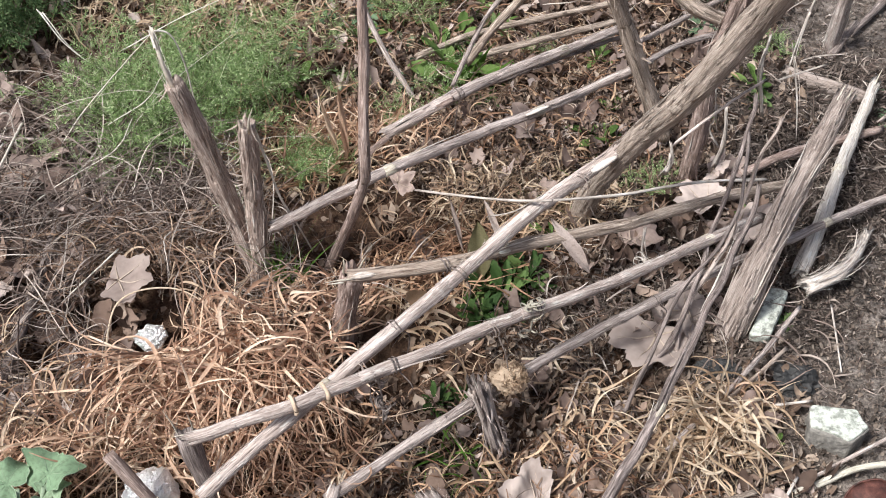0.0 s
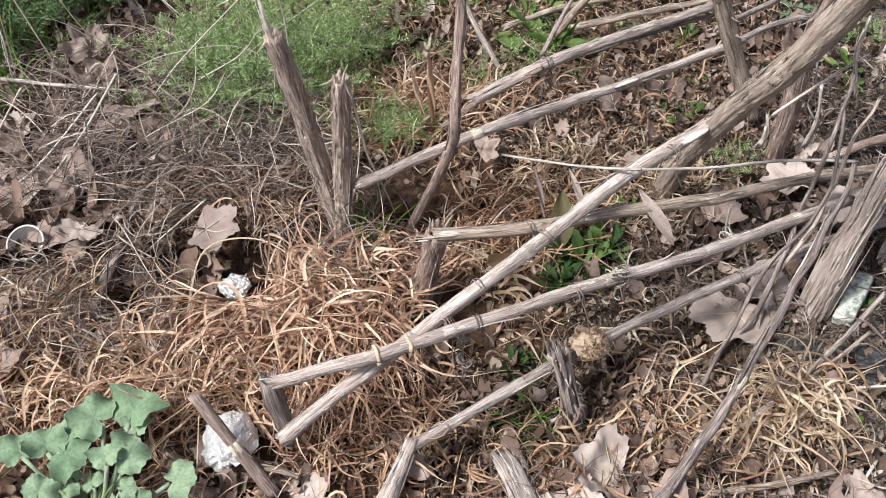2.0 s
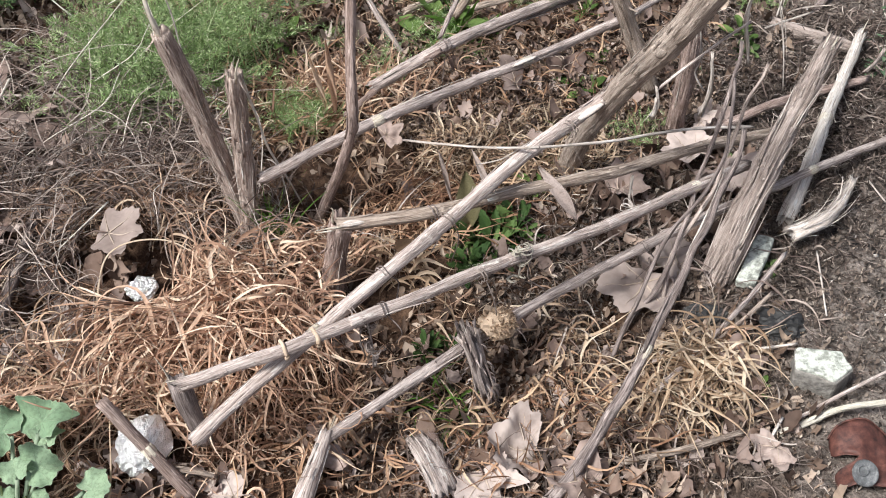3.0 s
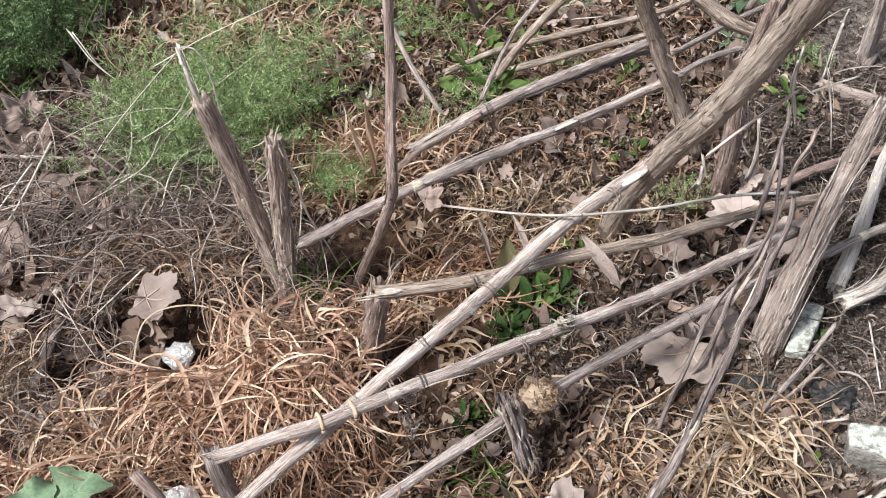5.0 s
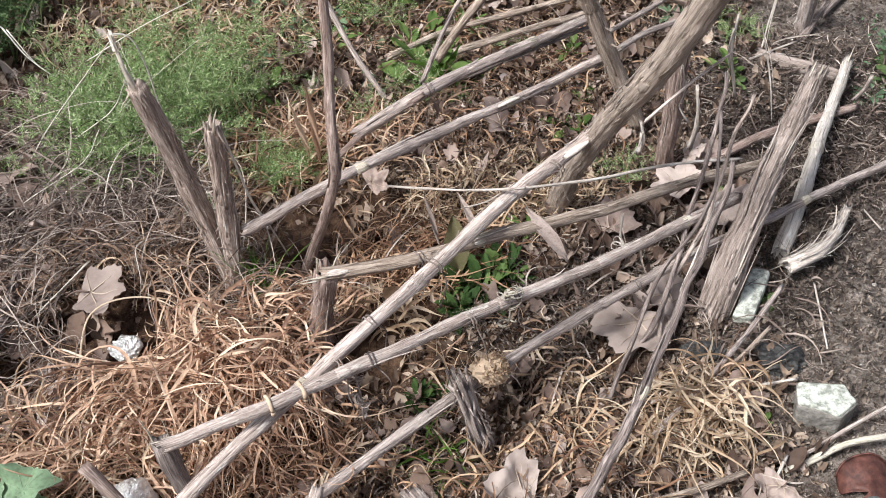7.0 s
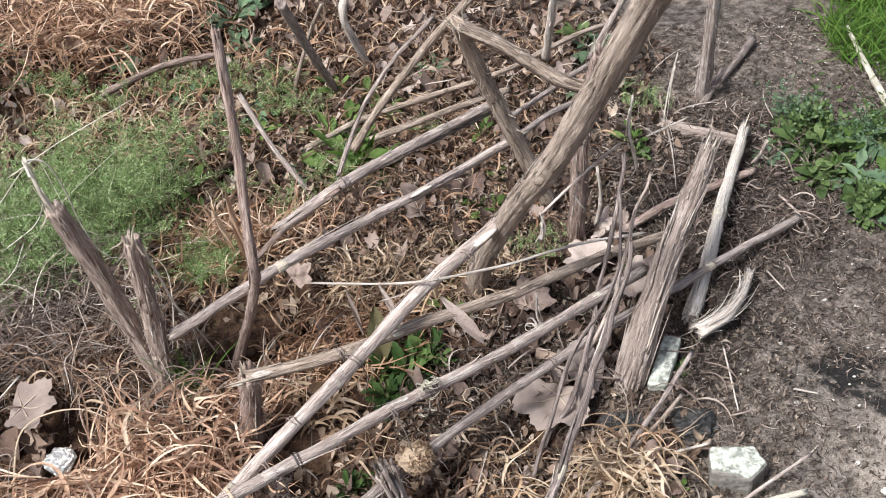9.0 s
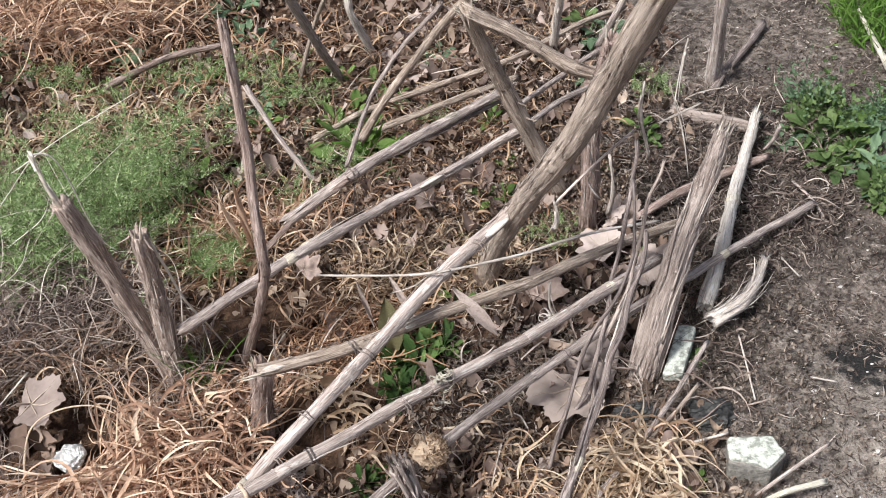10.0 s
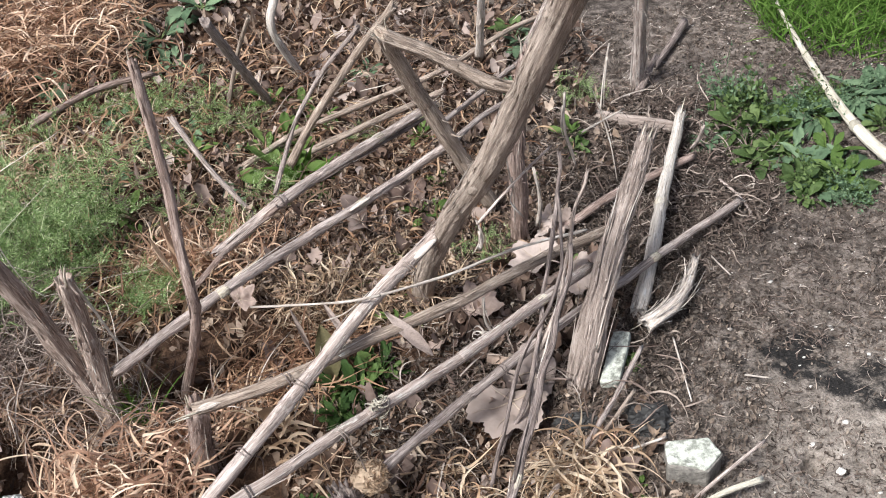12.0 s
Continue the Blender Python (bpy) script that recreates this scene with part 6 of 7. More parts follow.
def felted_plant():
    root = tagged(new("felted_plant"), "low plant with rounded grey-green scalloped felty leaves", "plant")
    crown = Vector((-0.702, 0.766, 0.0))
    root.matrix_basis = Matrix.Translation(crown)
    pairs = [scalloped_leaf(400 + k) for k in range(4)]
    blades = [p[0] for p in pairs]
    margins = [tube_mesh("margin", rim, 0.016, 5, 0.05, 0, 0, seed=k) for k, (_, rim, _v) in enumerate(pairs)]
    veining = [[tube_mesh("vein", q, lambda s: 0.007 * (1.15 - s), 5, 0.1, 0, 0, seed=k) for q in p[2]] for k, p in enumerate(pairs)]
    for b, m in zip(blades, margins):
        b.materials.append(GREEN_GREY)
        m.materials.append(GREEN_MARGIN)
    for q in veining:
        for v in q:
            v.materials.append(GREEN_MARGIN)
    spec = [((-0.698, 0.876, 0.100), (-0.760, 0.902, 0.115)),
            ((-0.658, 0.879, 0.100), (-0.641, 0.946, 0.125)),
            ((-0.773, 0.824, 0.090), (-0.790, 0.871, 0.110)),
            ((-0.776, 0.855, 0.085), (-0.724, 0.849, 0.080)),
            ((-0.757, 0.827, 0.090), (-0.697, 0.815, 0.085)),
            ((-0.670, 0.802, 0.100), (-0.683, 0.834, 0.115)),
            ((-0.655, 0.811, 0.100), (-0.608, 0.840, 0.105)),
            ((-0.581, 0.799, 0.060), (-0.532, 0.813, 0.075)),
            ((-0.772, 0.757, 0.070), (-0.769, 0.795, 0.085)),
            ((-0.645, 0.865, 0.090), (-0.648, 0.898, 0.100)),
            ((-0.726, 0.794, 0.060), (-0.766, 0.784, 0.060)),
            ((-0.629, 0.771, 0.050), (-0.605, 0.781, 0.050)),
            ((-0.809, 0.814, 0.090), (-0.837, 0.857, 0.100)),
            ((-0.73, 0.775, 0.045), (-0.745, 0.755, 0.05)), ((-0.68, 0.765, 0.05), (-0.665, 0.748, 0.055)), ((-0.7, 0.79, 0.055), (-0.71, 0.812, 0.06)), ((-0.655, 0.785, 0.055), (-0.63, 0.795, 0.06)), ((-0.75, 0.8, 0.05), (-0.775, 0.815, 0.055))]
    r = random.Random(6)
    for k in range(14):  # young leaf stalks crowding the crown
        a, h = r.uniform(0, 6.28), r.uniform(0.03, 0.075)
        part("stem", tube_mesh("stem", [(0, 0, 0), (0.02 * math.cos(a), 0.02 * math.sin(a), h * 0.6), (0.045 * math.cos(a), 0.045 * math.sin(a), h)], lambda u: 0.003 * (1.2 - 0.6 * u), 7, 0.015, 0, 0, seed=90 + k), GREEN_STEM, root, "pale hairy leaf stem")
    for k, (base, tip) in enumerate(spec):
        b, t = Vector(base) - crown, Vector(tip) - crown
        part("stem", tube_mesh("stem", [(0, 0, 0), tuple(b * 0.55 + Vector((0, 0, -0.012))), tuple(b)], 0.0034, 7, 0.02, 0, 0, seed=k), GREEN_MARGIN, root, "pale hairy leaf stem")
        y = (t - b).normalized()
        up = Vector((0.25 * (-1) ** k, -0.22, 0.95))
        x = y.cross(up).normalized()
        b = b + y * 0.25 * (t - b).length
        m = Matrix((x, y, x.cross(y))).transposed().to_4x4()
        ln = (t - b).length * 0.76 + 0.007
        lf = part("leaf", blades[k % 4], None, root)
        part("margin", margins[k % 4], None, lf, "pale hairy leaf margin")
        for v in veining[k % 4]:
            part("vein", v, None, lf)
        lf.matrix_basis = Matrix.Translation(b) @ m @ Matrix.Diagonal((ln, ln, ln, 1))


felted_plant()

# ---- rubbish and stones ----
FOIL, _nt, _b = mat("crumpled_aluminium_foil", 0.36, 0.5, 1.0)
_b.inputs["Base Color"].default_value = (0.95, 0.95, 0.96, 1)
_tc = _nt.nodes.new("ShaderNodeTexCoord")
_n1 = noise_tex(_nt, _tc.outputs["Object"], 110, 3, 0.7)
_cr = _nt.nodes.new("ShaderNodeMath")
_cr.operation = "PINGPONG"
_cr.inputs[1].default_value = 0.09
_nt.links.new(_n1, _cr.inputs[0])
bump(_nt, _b, _cr.outputs[0], 0.75, 0.02)


def crumple(name, label, at, size, seed, material, category, group="crumpled foil scraps"):
    """A crushed wad: creased sharp facets all over."""
    bm = bmesh.new()
    bmesh.ops.create_icosphere(bm, subdivisions=4, radius=1)
    g = random.Random(seed)
    planes = [(Vector((g.gauss(0, 1), g.gauss(0, 1), g.gauss(0, 1))).normalized(), g.uniform(0.62, 0.95)) for _ in range(34)]
    for v in bm.verts:
        p = v.co.normalized()
        d = min(h / max(0.05, p.dot(n)) for n, h in planes)
        d = min(1.05, d) * (1 - 0.3 * abs(noise.noise(p * 2.3 + Vector((seed, 0, 0)))) - 0.18 * abs(noise.noise(p * 6 + Vector((0, seed, 0))))) + g.uniform(-0.02, 0.02)
        v.co = Vector((p.x * d * size[0], p.y * d * size[1], p.z * d * size[2]))
    ob = part(name, bm, material)
    ob.matrix_basis = Matrix.Translation(at)
    return tagged(ob, label, category, group)


crumple("foil_ball", "crumpled silver aluminium foil under a cut cane", (-0.513, 0.897, 0.04), (0.055, 0.078, 0.042), 3, FOIL, "foil")
crumple("foil_ball", "small crumpled silver foil scrap in dry grass", (-0.566, 1.207, 0.055), (0.04, 0.038, 0.022), 11, FOIL, "foil")

crumple("white_stone", "small rough white stone lying on bare soil", (0.796, 0.926, 0.008), (0.011, 0.009, 0.007), 5, STONE, "stone", "")

PAINT, _nt, _b = mat("white_painted_concrete", 0.85, 0.25)
_tc = _nt.nodes.new("ShaderNodeTexCoord")
_geo = _nt.nodes.new("ShaderNodeNewGeometry")
_n1 = noise_tex(_nt, _tc.outputs["Object"], 75, 6, 0.7)
_n2 = noise_tex(_nt, _tc.outputs["Object"], 300, 3, 0.6)
_white = mixc(_nt, ramp(_nt, _n1, [(0.4, (0, 0, 0)), (0.58, (1, 1, 1))]), (0.25, 0.26, 0.23), (0.68, 0.71, 0.64))
_nt.links.new(_white, _b.inputs["Base Color"])
bump(_nt, _b, _n2, 0.6, 0.003)
CONC, _nt, _b = mat("bare_grey_concrete", 0.95, 0.2)
_tc = _nt.nodes.new("ShaderNodeTexCoord")
_nt.links.new(ramp(_nt, noise_tex(_nt, _tc.outputs["Object"], 120, 6, 0.7), [(0.3, (0.14, 0.13, 0.12)), (0.7, (0.36, 0.34, 0.31))]), _b.inputs["Base Color"])
bump(_nt, _b, noise_tex(_nt, _tc.outputs["Object"], 200, 4, 0.6), 0.8, 0.004)


def rough_block(name, corners, z0, z1, seed, material, inset=0.0):
    """A broken slab: an outline raised from z0 to z1 with chipped edges."""
    bm = bmesh.new()
    lo = [bm.verts.new((x, y, z0)) for x, y in corners]
    hi = [bm.verts.new((x, y, z1)) for x, y in corners]
    n = len(corners)
    bm.faces.new(lo[::-1])
    bm.faces.new(hi)
    for i in range(n):
        bm.faces.new((lo[i], lo[(i + 1) % n], hi[(i + 1) % n], hi[i]))
    bmesh.ops.bevel(bm, geom=bm.edges[:], offset=0.004, segments=2, affect="EDGES", profile=0.5)
    bmesh.ops.subdivide_edges(bm, edges=bm.edges[:], cuts=2, use_grid_fill=True)
    for v in bm.verts:
        q = v.co * 45 + Vector((seed, seed, 0))
        v.co += Vector((noise.noise(q), noise.noise(q + Vector((9, 0, 0))), noise.noise(q + Vector((0, 9, 0))))) * 0.0035
    return bm


blk = part("broken_block", rough_block("broken_block", [(0.522, 0.985), (0.583, 0.957), (0.617, 0.985), (0.608, 1.02), (0.535, 1.034)], 0.0, 0.05, 2, CONC), CONC)
tagged(blk, "broken concrete block, white painted top, grey sides", "block")
part("painted_top", rough_block("painted_top", [(0.524, 0.988), (0.582, 0.961), (0.614, 0.986), (0.606, 1.018), (0.537, 1.031)], 0.045, 0.056, 2, PAINT), PAINT, blk, "flaking white painted face")
tl = part("white_tile", rough_block("white_tile", [(0.475, 1.205), (0.51, 1.195), (0.565, 1.30), (0.54, 1.318)], 0.004, 0.024, 5, PAINT), PAINT)
tagged(tl, "white tile fragment lying under the split trunk", "tile")

RUST, _nt, _b = mat("rusted_can_metal", 0.58, 0.5, 0.1)
_tc = _nt.nodes.new("ShaderNodeTexCoord")
_nr = noise_tex(_nt, _tc.outputs["Object"], 60, 6, 0.7)
_nt.links.new(ramp(_nt, _nr, [(0.3, (0.028, 0.013, 0.011)), (0.5, (0.095, 0.035, 0.027)), (0.72, (0.18, 0.075, 0.056))]), _b.inputs["Base Color"])
bump(_nt, _b, _nr, 0.5, 0.002)
PLASTIC, _nt, _b = mat("black_plastic", 0.62, 0.4)
_tc = _nt.nodes.new("ShaderNodeTexCoord")
_np = noise_tex(_nt, _tc.outputs["Object"], 40, 5, 0.6)
_nt.links.new(ramp(_nt, _np, [(0.35, (0.016, 0.016, 0.017)), (0.58, (0.045, 0.044, 0.044)), (0.78, (0.2, 0.19, 0.18))]), _b.inputs["Base Color"])
bump(_nt, _b, _np, 0.6, 0.006)


CAP_GREY, _nt, _b = mat("weathered_grey_cap", 0.55, 0.4)
_tc = _nt.nodes.new("ShaderNodeTexCoord")
_nt.links.new(ramp(_nt, noise_tex(_nt, _tc.outputs["Object"], 90, 5, 0.7), [(0.3, (0.05, 0.052, 0.055)), (0.55, (0.13, 0.135, 0.14)), (0.75, (0.34, 0.34, 0.34))]), _b.inputs["Base Color"])


def dented_can():
    """A rusted tin crushed on its side: an arched torn shell, a folded lower flap and a round grey cap."""
    def shell(name, y0, y1, left, seed):
        nu, nv = 22, 16
        verts, faces = [], []
        for i in range(nv + 1):
            v = i / nv
            for j in range(nu + 1):
                u = left(v) + (1 - left(v)) * j / nu
                y = y0 + (y1 - 0.03 * u * u * v - y0) * v
                q = Vector((u * 1.6, v * 1.7, seed))
                dent = 0.012 * noise.noise(q) + 0.004 * noise.noise(q * 3.3) - 0.012 * math.exp(-((u - 0.25) / 0.22) ** 2 - ((v - 0.45) / 0.18) ** 2)
                verts.append((0.058 * math.sin(u * 1.25) / math.sin(1.25), y, 0.046 * math.cos(u * 1.25) - 0.014 + dent))
        for i in range(nv):
            for j in range(nu):
                k = i * (nu + 1) + j
                faces.append((k, k + 1, k + nu + 2, k + nu + 1))
        return build_mesh(name, verts, faces)
    can = part("rusty_can", shell("rusty_can", -0.07, 0.066, lambda v: -1 + 0.85 * math.exp(-((v - 0.42) / 0.1) ** 2), 2.0), RUST)
    tagged(can, "crushed red-brown rusty tin can lying on soil", "can")
    can.matrix_basis = pose(0.598, 0.84, gz(0.598, 0.84) + 0.004, 0, 0, -6)
    can.scale = (0.8, 0.84, 0.8)
    sol = can.modifiers.new("thickness", "SOLIDIFY")
    sol.thickness = 0.0016
    rim = [(0.059 * math.sin(u * 1.25) / math.sin(1.25), 0.066 - 0.03 * u * u, 0.046 * math.cos(u * 1.25) - 0.013 + 0.012 * noise.noise(Vector((u * 1.6, 1.7, 2.0)))) for u in [k / 8 - 1 for k in range(17)]]
    part("rim", tube_mesh("rim", rim, 0.0018, 6, 0.006, 0, 0, seed=3), RUST, can)
    bm = bmesh.new()
    bmesh.ops.create_cone(bm, cap_ends=True, segments=32, radius1=0.025, radius2=0.023, depth=0.008)
    bmesh.ops.bevel(bm, geom=bm.edges[:], offset=0.0018, segments=2, affect="EDGES")
    cap = part("cap", bm, CAP_GREY, can, "round dark grey cap")
    cap.matrix_basis = pose(-0.014, -0.056, 0.046, 28, 4, 0)
    ring = part("cap_ring", tube_mesh("cap_ring", [(0.009 * math.cos(a) - 0.006, 0.009 * math.sin(a) + 0.004, 0.005) for a in [2 * math.pi * k / 20 for k in range(21)]], 0.002, 6, 0.003, 0, 0, seed=5), CAP_GREY, cap)


dented_can()
crumple("crumpled_plastic", "crumpled dark grey plastic half buried in soil", (0.537, 1.108, 0.012), (0.06, 0.05, 0.034), 14, PLASTIC, "plastic", "crumpled plastic scraps")
crumple("crumpled_plastic", "small dark grey plastic scrap under dry grass", (0.41, 1.142, 0.008), (0.05, 0.028, 0.024), 19, PLASTIC, "plastic", "crumpled plastic scraps")

CLEAR, _nt, _b = mat("cloudy_clear_plastic", 0.25, 0.5)
_b.inputs["Base Color"].default_value = (0.8, 0.75, 0.73, 1)
_b.inputs["Transmission Weight"].default_value = 0.8
RIM, _nt, _b = mat("milky_plastic_rim", 0.35, 0.5)
_b.inputs["Base Color"].default_value = (0.74, 0.68, 0.66, 1)


def lathe(profile, n=32):
    verts = [(r * math.cos(2 * math.pi * j / n), r * math.sin(2 * math.pi * j / n), z) for r, z in profile for j in range(n)]
    faces = [(i * n + j, i * n + (j + 1) % n, (i + 1) * n + (j + 1) % n, (i + 1) * n + j) for i in range(len(profile) - 1) for j in range(n)]
    return build_mesh("shell", verts, faces)


cup = part("plastic_cup", lathe([(0.0005, 0.0), (0.028, 0.0), (0.0345, 0.06), (0.0335, 0.06), (0.027, 0.0015), (0.0005, 0.0015)]), CLEAR)
tagged(cup, "cloudy clear plastic cup lying open in litter", "cup")
part("rim", tube_mesh("rim", [(0.0345 * math.cos(a), 0.0345 * math.sin(a), 0.06) for a in [2 * math.pi * q / 24 for q in range(25)]], 0.0019, 8, 0.006, 0, 0, seed=6), RIM, cup, "thick rolled rim")
cup.matrix_basis = pose(-0.985, 1.32, 0.005, 24, 0, 0)


BAND = leafy("peach_straw_band", [(0.0, (0.7, 0.53, 0.39)), (1.0, (0.8, 0.63, 0.48))], 0.15, 0.5)


FLUFF = leafy("straw_coloured_fluff", [(0.0, (0.2, 0.13, 0.085)), (0.5, (0.44, 0.32, 0.22)), (1.0, (0.66, 0.51, 0.38))], 0.2, 0.8)


# dried flower head
def flower_head(at, size):
    g = random.Random(12)
    root = tagged(new("dried_flower_head"), "fluffy straw-coloured dried flower head", "flower head")
    root.matrix_basis = Matrix.Translation(at)
    bm = bmesh.new()
    bmesh.ops.create_icosphere(bm, subdivisions=3, radius=size * 0.42)
    for v in bm.verts:
        v.co *= 1 + 0.45 * noise.noise(v.co * 45) + 0.4 * noise.noise(v.co * 130)
        v.co.z *= 0.7
    part("core", bm, FLUFF, root)
    V, F = [], []
    for k in range(1500):
        d = Vector((g.gauss(0, 1), g.gauss(0, 1), g.gauss(0, 0.8))).normalized()
        s = d.cross(Vector((g.gauss(0, 1), g.gauss(0, 1), g.gauss(0, 1)))).normalized()
        b, L = d * size * (0.38 + 0.14 * noise.noise(d * 3.5)), size * g.uniform(0.03, 0.09)
        b.z *= 0.7
        q = len(V)
        e = d + s * g.uniform(-1.8, 1.8) + d.cross(s) * g.uniform(-1.8, 1.8)
        V += [tuple(b - s * 0.0011), tuple(b + s * 0.0011), tuple(b + e * L + s * 0.0009), tuple(b + e * L - s * 0.0009)]
        F.append((q, q + 1, q + 2, q + 3))
    part("bristles", build_mesh("bristles", V, F, smooth=False), FLUFF, root, "short dense papery bristles")


flower_head((0.051, 1.055, 0.112), 0.064)


# dry grass bands and tendrils wound round the stalks
def wound(center, axis, radius, turns, thick, material, name, label, seed, flat=0.4, tail=0.06, pitch=0.006):
    r = random.Random(seed)
    axis = Vector(axis).normalized()
    s = axis.cross(Vector((0, 0, 1))).normalized()
    o = axis.cross(s)
    pts = []
    steps = int(14 * turns)
    for i in range(steps + 1):
        a = 2 * math.pi * i / 14
        rr = radius * (1 + 0.06 * r.uniform(-1, 1))
        pts.append(Vector(center) + s * rr * math.cos(a) + o * rr * math.sin(a) + axis * (pitch * i / 14 + r.uniform(-0.001, 0.001)))
    if tail:
        end = pts[-1]
        pts += [end + Vector((r.uniform(-0.01, 0.02), r.uniform(-0.02, 0.01), -tail * 0.4)), end + Vector((r.uniform(-0.02, 0.03), r.uniform(-0.03, 0.0), -tail))]
    ob = part(name, tube_mesh(name, [tuple(q) for q in pts], thick, 6, 0.006, 0, 0.1, seed=seed, flat=flat), material)
    return tagged(ob, label, "tie", "ties round the stalks")


AX1, AX2 = (0.7, 0.66, 0.15), (0.9, 0.43, 0.0)
wound((-0.268, 0.929, 0.2225), AX2, 0.0135, 1.05, 0.0034, BAND, "grass_tie", "flat straw-yellow grass blade looped round two stalks", 1, 1.0, 0.0, 0.0)
wound((-0.222, 0.948, 0.224), AX2, 0.0135, 1.05, 0.0034, BAND, "grass_tie", "flat straw-yellow grass blade looped round two stalks", 2, 1.0, 0.0, 0.0)
for k, (c, ax, rad) in enumerate((((-0.03, 1.15, 0.248), AX1, 0.021), ((-0.055, 1.2, 0.22), AX2, 0.019), ((-0.13, 1.055, 0.235), AX1, 0.018), ((-0.175, 0.985, 0.222), AX2, 0.019), ((-0.13, 0.99, 0.228), AX2, 0.018),
                                   ((0.09, 1.104, 0.215), AX2, 0.017), ((0.02, 1.06, 0.22), AX2, 0.017), ((-0.03, 1.688, 0.195), AX2, 0.02), ((0.26, 1.40, 0.28), AX1, 0.03), ((0.18, 1.33, 0.275), AX1, 0.02), ((0.3, 1.21, 0.108), AX2, 0.015))):
    wound(c, ax, rad * 0.7, 2.2, 0.0012, WOOD_GREYTAN if k % 3 == 0 else WOOD_DARK, "dry_tendril", "thin grey dry tendril wound round a stalk", 30 + k)
def curled_husk(at, drop, seed, material, label):
    """Shrivelled remains of a flower: a hanging stem with thin curled petals."""
    r = random.Random(seed)
    root = tagged(new("hanging_husk"), label, "husk", "shrivelled husks on stalks")
    root.matrix_basis = Matrix.Translation(at)
    part("stem", tube_mesh("stem", [(0, 0, 0.006), (0.003, -0.006, -drop * 0.5), (0.0, -0.01, -drop)], 0.0016, 6, 0.008, 0.1, 0.1, seed=seed), material, root)
    for k in range(16):
        z, a, w = -drop * r.random() ** 1.5, r.uniform(0, 6.28), r.uniform(0.008, 0.02)
        out = Vector((math.cos(a), math.sin(a), r.uniform(-0.4, 0.7)))
        turn = Vector((-math.sin(a), math.cos(a), r.uniform(-0.8, 0.8)))
        p = Vector((0.001, -0.008 * -z / drop, z))
        part("petal", tube_mesh("petal", [p, p + out * w * 0.6, p + out * w + turn * w * 0.5, p + out * w * 0.5 + turn * w * 0.9, p + turn * w * 0.5],
             lambda u: 0.0028 * (1.1 - u), 6, 0.004, 0.1, 0.2, seed=seed + k, flat=0.3), material, root)


curled_husk((0.085, 1.10, 0.238), 0.06, 3, WOOD_CREAM, "shrivelled pale flower remains hanging from a stalk")
curled_husk((-0.148, 0.982, 0.21), 0.1, 8, WOOD_GREYTAN, "shrivelled grey leaf hanging from a stalk")
curled_husk((0.285, 1.245, 0.175), 0.02, 5, WOOD_PALE, "shrivelled pale flower remains hanging from a stalk")
def arching_twig(pts, d, straw=False):
    if straw:
        stalk(pts, d * 1.5, "straw-coloured grass blade arching over dry grass", STRAW_YELLOW, d * 0.7, name="arching_blade", category="grass blade", around=8, flat=0.4, group="arching straw blades")
    else:
        stalk(pts, d * 1.35, "long bare pale twig arching over dry grass", WOOD_WHITE, d * 0.8, name="pale_twig", category="twig", around=6, group="bare twigs")


arching_twig([(-0.848, 1.706, 0.08), (-0.771, 1.682, 0.18), (-0.655, 1.612, 0.32), (-0.529, 1.5, 0.48)], 0.0028)
arching_twig([(-0.928, 1.498, 0.04), (-0.816, 1.558, 0.1), (-0.691, 1.592, 0.16), (-0.645, 1.605, 0.22)], 0.003)
arching_twig([(-0.743, 1.721, 0.12), (-0.609, 1.616, 0.26), (-0.515, 1.475, 0.42)], 0.0025)
arching_twig([(-0.495, 1.415, 0.545), (-0.476, 1.421, 0.54), (-0.464, 1.425, 0.52), (-0.462, 1.441, 0.46), (-0.469, 1.463, 0.38), (-0.466, 1.48, 0.3), (-0.451, 1.483, 0.27)], 0.0032)
arching_twig([(-0.662, 1.729, 0.3), (-0.544, 1.735, 0.36), (-0.405, 1.779, 0.4)], 0.0025)
arching_twig([(-0.925, 2.014, 0.2), (-0.887, 1.99, 0.14), (-0.843, 1.998, 0.06)], 0.003)
arching_twig([(-0.62, 1.02, 0.04), (-0.57, 1.1, 0.1), (-0.565, 0.96, 0.16), (-0.56, 0.92, 0.12)], 0.0038, True)
arching_twig([(-0.64, 1.13, 0.05), (-0.62, 1.24, 0.11), (-0.52, 1.26, 0.12), (-0.42, 1.2, 0.1)], 0.0038, True)
arching_twig([(-0.56, 0.78, 0.0), (-0.55, 0.83, 0.05), (-0.555, 0.9, 0.09)], 0.0038, True)
arching_twig([(-0.75, 1.1, 0.02), (-0.73, 1.15, 0.09), (-0.69, 1.17, 0.09), (-0.63, 1.14, 0.03)], 0.0038, True)
arching_twig([(-0.904, 1.698, 0.15), (-0.919, 1.554, 0.14), (-0.976, 1.445, 0.09), (-1.041, 1.37, 0.05), (-1.077, 1.332, 0.03)], 0.0062)
arching_twig([(-0.945, 1.669, 0.12), (-0.965, 1.567, 0.12), (-1.014, 1.477, 0.09), (-1.1, 1.423, 0.04)], 0.005)
arching_twig([(-1.16, 1.757, 0.06), (-1.139, 1.589, 0.08), (-1.131, 1.501, 0.06), (-1.143, 1.455, 0.03)], 0.0055)
arching_twig([(-1.172, 1.786, 0.26), (-1.151, 1.754, 0.2), (-1.181, 1.78, 0.08)], 0.005)
arching_twig([(-1.139, 1.809, 0.3), (-1.115, 1.803, 0.22), (-1.089, 1.799, 0.12), (-1.086, 1.807, 0.06)], 0.005)
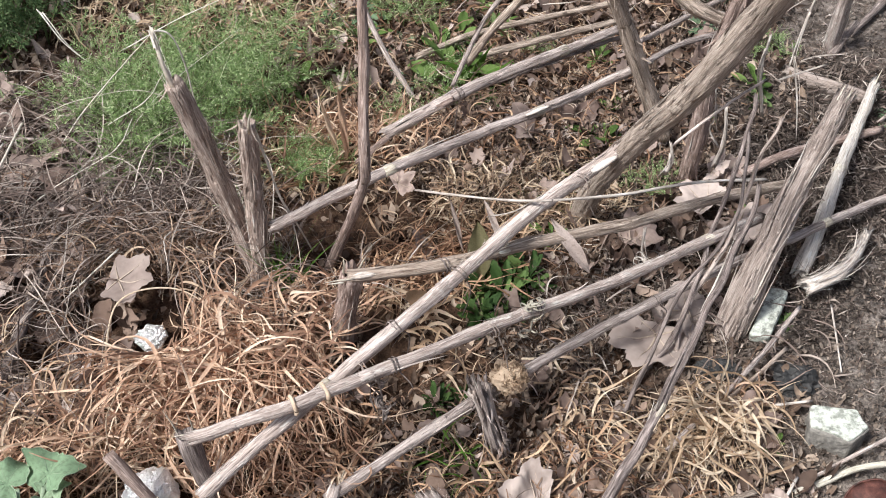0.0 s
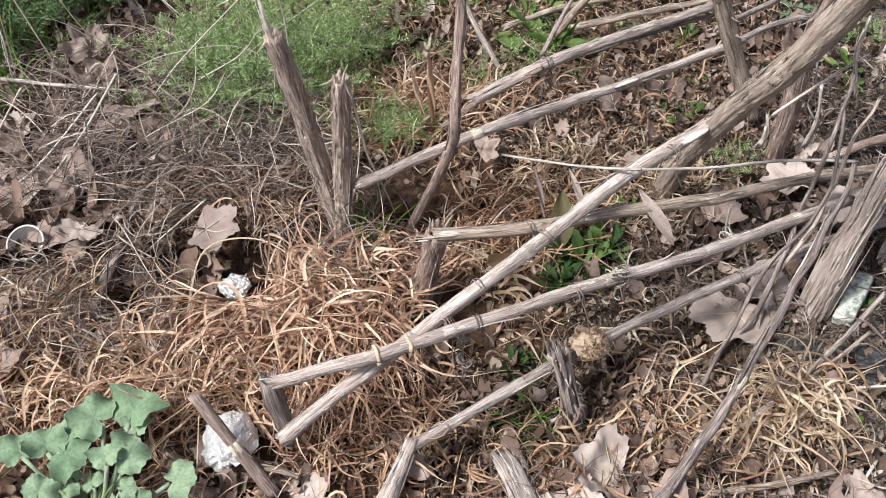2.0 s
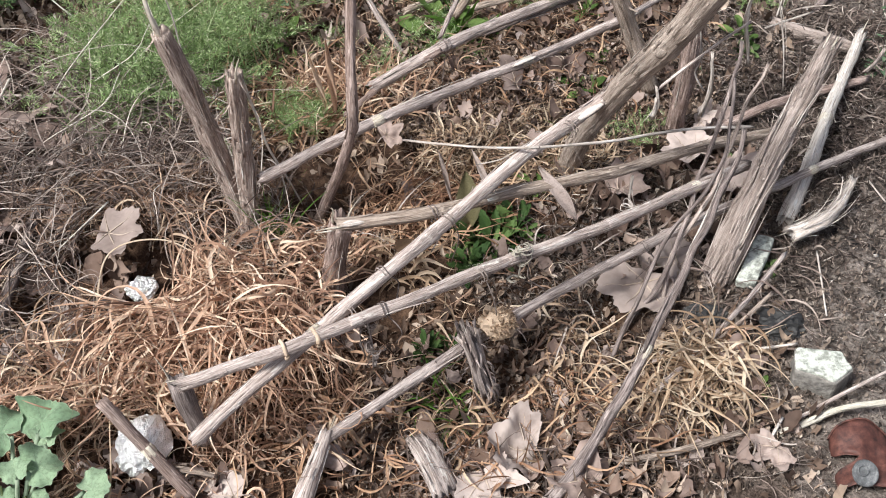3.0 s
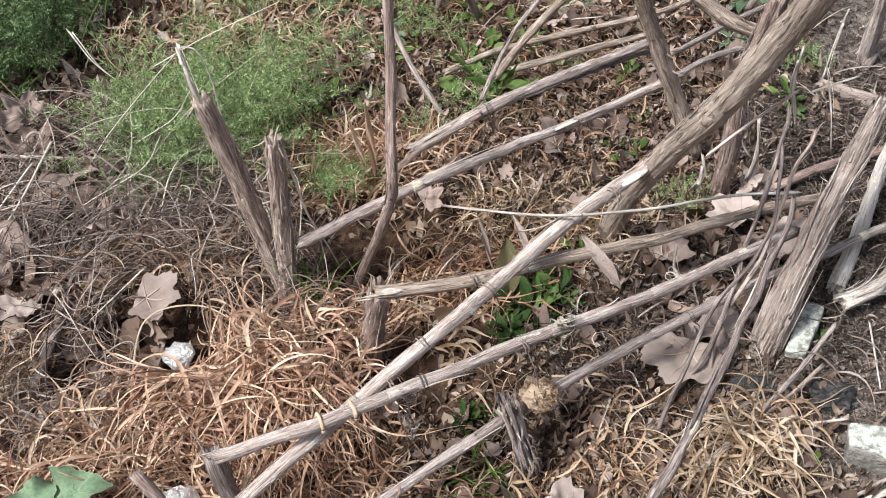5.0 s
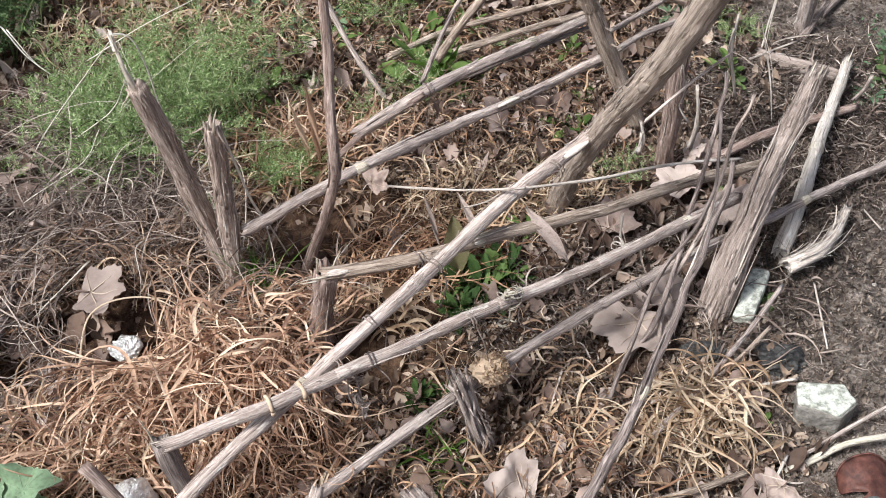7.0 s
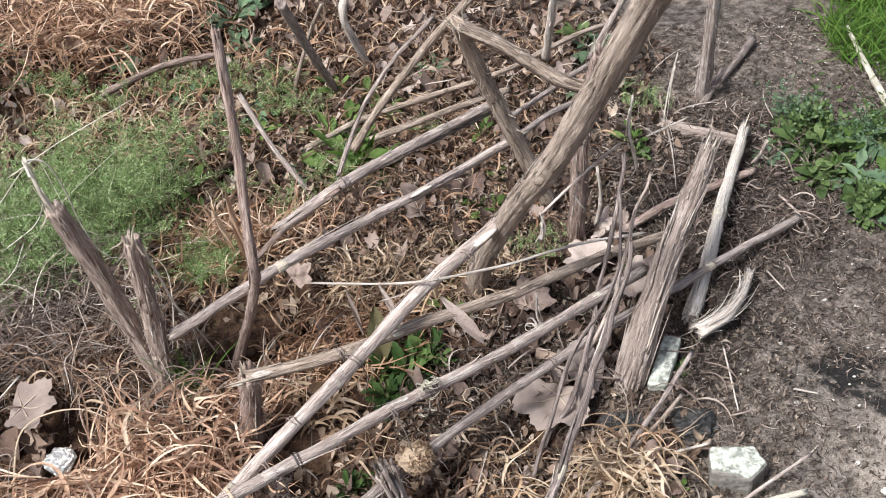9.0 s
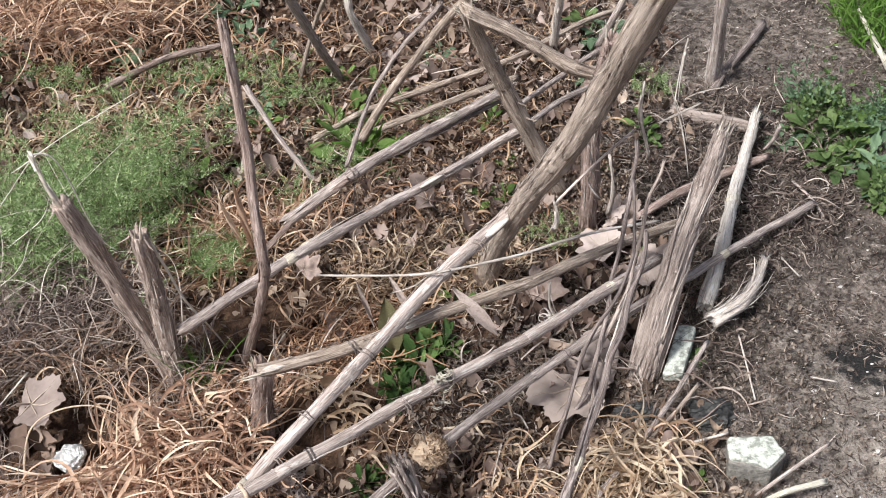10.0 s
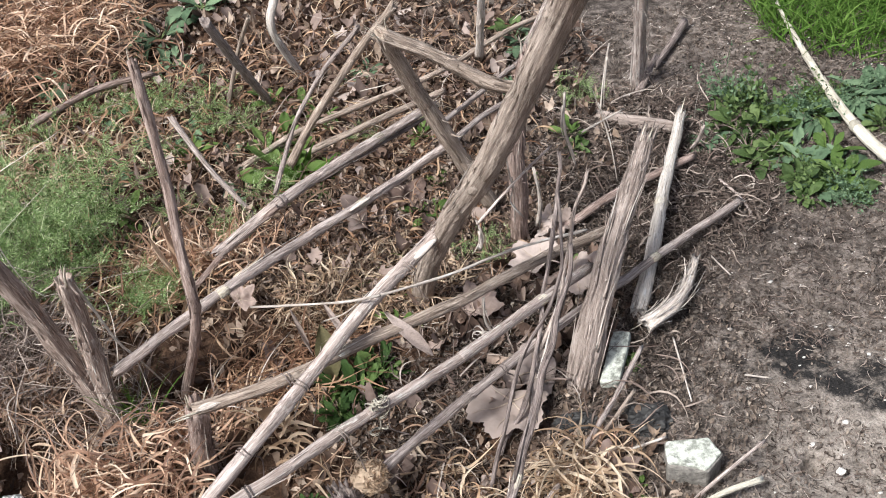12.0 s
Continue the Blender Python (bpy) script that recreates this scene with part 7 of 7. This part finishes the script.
arching_twig([(-0.863, 1.863, 0.3), (-0.832, 1.85, 0.24), (-0.793, 1.839, 0.2)], 0.004)
arching_twig([(-1.043, 1.874, 0.1), (-1.022, 1.79, 0.05)], 0.005)
arching_twig([(-0.645, 1.359, 0.12), (-0.734, 1.273, 0.08)], 0.004)

arching_twig([(-0.72, 1.66, 0.1), (-0.6, 1.7, 0.22), (-0.45, 1.78, 0.3)], 0.0016)
arching_twig([(-0.58, 1.62, 0.06), (-0.56, 1.66, 0.2), (-0.6, 1.74, 0.32)], 0.0016)
arching_twig([(-0.9, 1.75, 0.12), (-0.78, 1.7, 0.2), (-0.64, 1.7, 0.22), (-0.52, 1.66, 0.18)], 0.0018)
# shrivelled leaves and loose bark dangling by the leaning trunk
stalk([(0.364, 1.279, 0.500), (0.366, 1.265, 0.460), (0.360, 1.263, 0.440), (0.371, 1.250, 0.420)], 0.0077, "shrivelled grey-brown leaf strip dangling by the trunk", WOOD_PALE, 0.0092, (0.008, 0.01), (), (0, 0), strips=1, name="dangling_leaf", category="dry leaf", ridge=0.3, around=10, flat=0.4, group="dangling dry leaves", wobble=0.25)
stalk([(0.303, 1.253, 0.420), (0.308, 1.252, 0.390), (0.301, 1.257, 0.360)], 0.0084, "shrivelled grey-brown leaf strip dangling by the trunk", WOOD_PALE, 0.0101, (0.008, 0.01), (), (0, 0), strips=1, name="dangling_leaf", category="dry leaf", ridge=0.3, around=10, flat=0.4, group="dangling dry leaves", wobble=0.25)
stalk([(0.449, 1.490, 0.300), (0.455, 1.488, 0.220), (0.450, 1.506, 0.150)], 0.0098, "shrivelled grey-brown leaf strip dangling by the trunk", WOOD_PALE, 0.0118, (0.008, 0.01), (), (0, 0), strips=1, name="dangling_leaf", category="dry leaf", ridge=0.3, around=10, flat=0.4, group="dangling dry leaves", wobble=0.25)
stalk([(0.656, 1.815, 0.200), (0.677, 1.786, 0.100), (0.674, 1.718, 0.030)], 0.0063, "shrivelled grey-brown leaf strip dangling by the trunk", WOOD_PALE, 0.0076, (0.008, 0.01), (), (0, 0), strips=1, name="dangling_leaf", category="dry leaf", ridge=0.3, around=10, flat=0.4, group="dangling dry leaves", wobble=0.25)
stalk([(0.549, 1.639, 0.340), (0.545, 1.641, 0.260), (0.564, 1.639, 0.160)], 0.0077, "shrivelled grey-brown leaf strip dangling by the trunk", WOOD_PALE, 0.0092, (0.008, 0.01), (), (0, 0), strips=1, name="dangling_leaf", category="dry leaf", ridge=0.3, around=10, flat=0.4, group="dangling dry leaves", wobble=0.25)
stalk([(0.738, 1.969, 0.200), (0.721, 1.960, 0.120), (0.707, 1.942, 0.050)], 0.0056, "shrivelled grey-brown leaf strip dangling by the trunk", WOOD_PALE, 0.0067, (0.008, 0.01), (), (0, 0), strips=1, name="dangling_leaf", category="dry leaf", ridge=0.3, around=10, flat=0.4, group="dangling dry leaves", wobble=0.25)
stalk([(0.313, 1.396, 0.100), (0.309, 1.377, 0.060), (0.323, 1.363, 0.030)], 0.0084, "shrivelled grey-brown leaf strip dangling by the trunk", WOOD_PALE, 0.0101, (0.008, 0.01), (), (0, 0), strips=1, name="dangling_leaf", category="dry leaf", ridge=0.3, around=10, flat=0.4, group="dangling dry leaves", wobble=0.25)
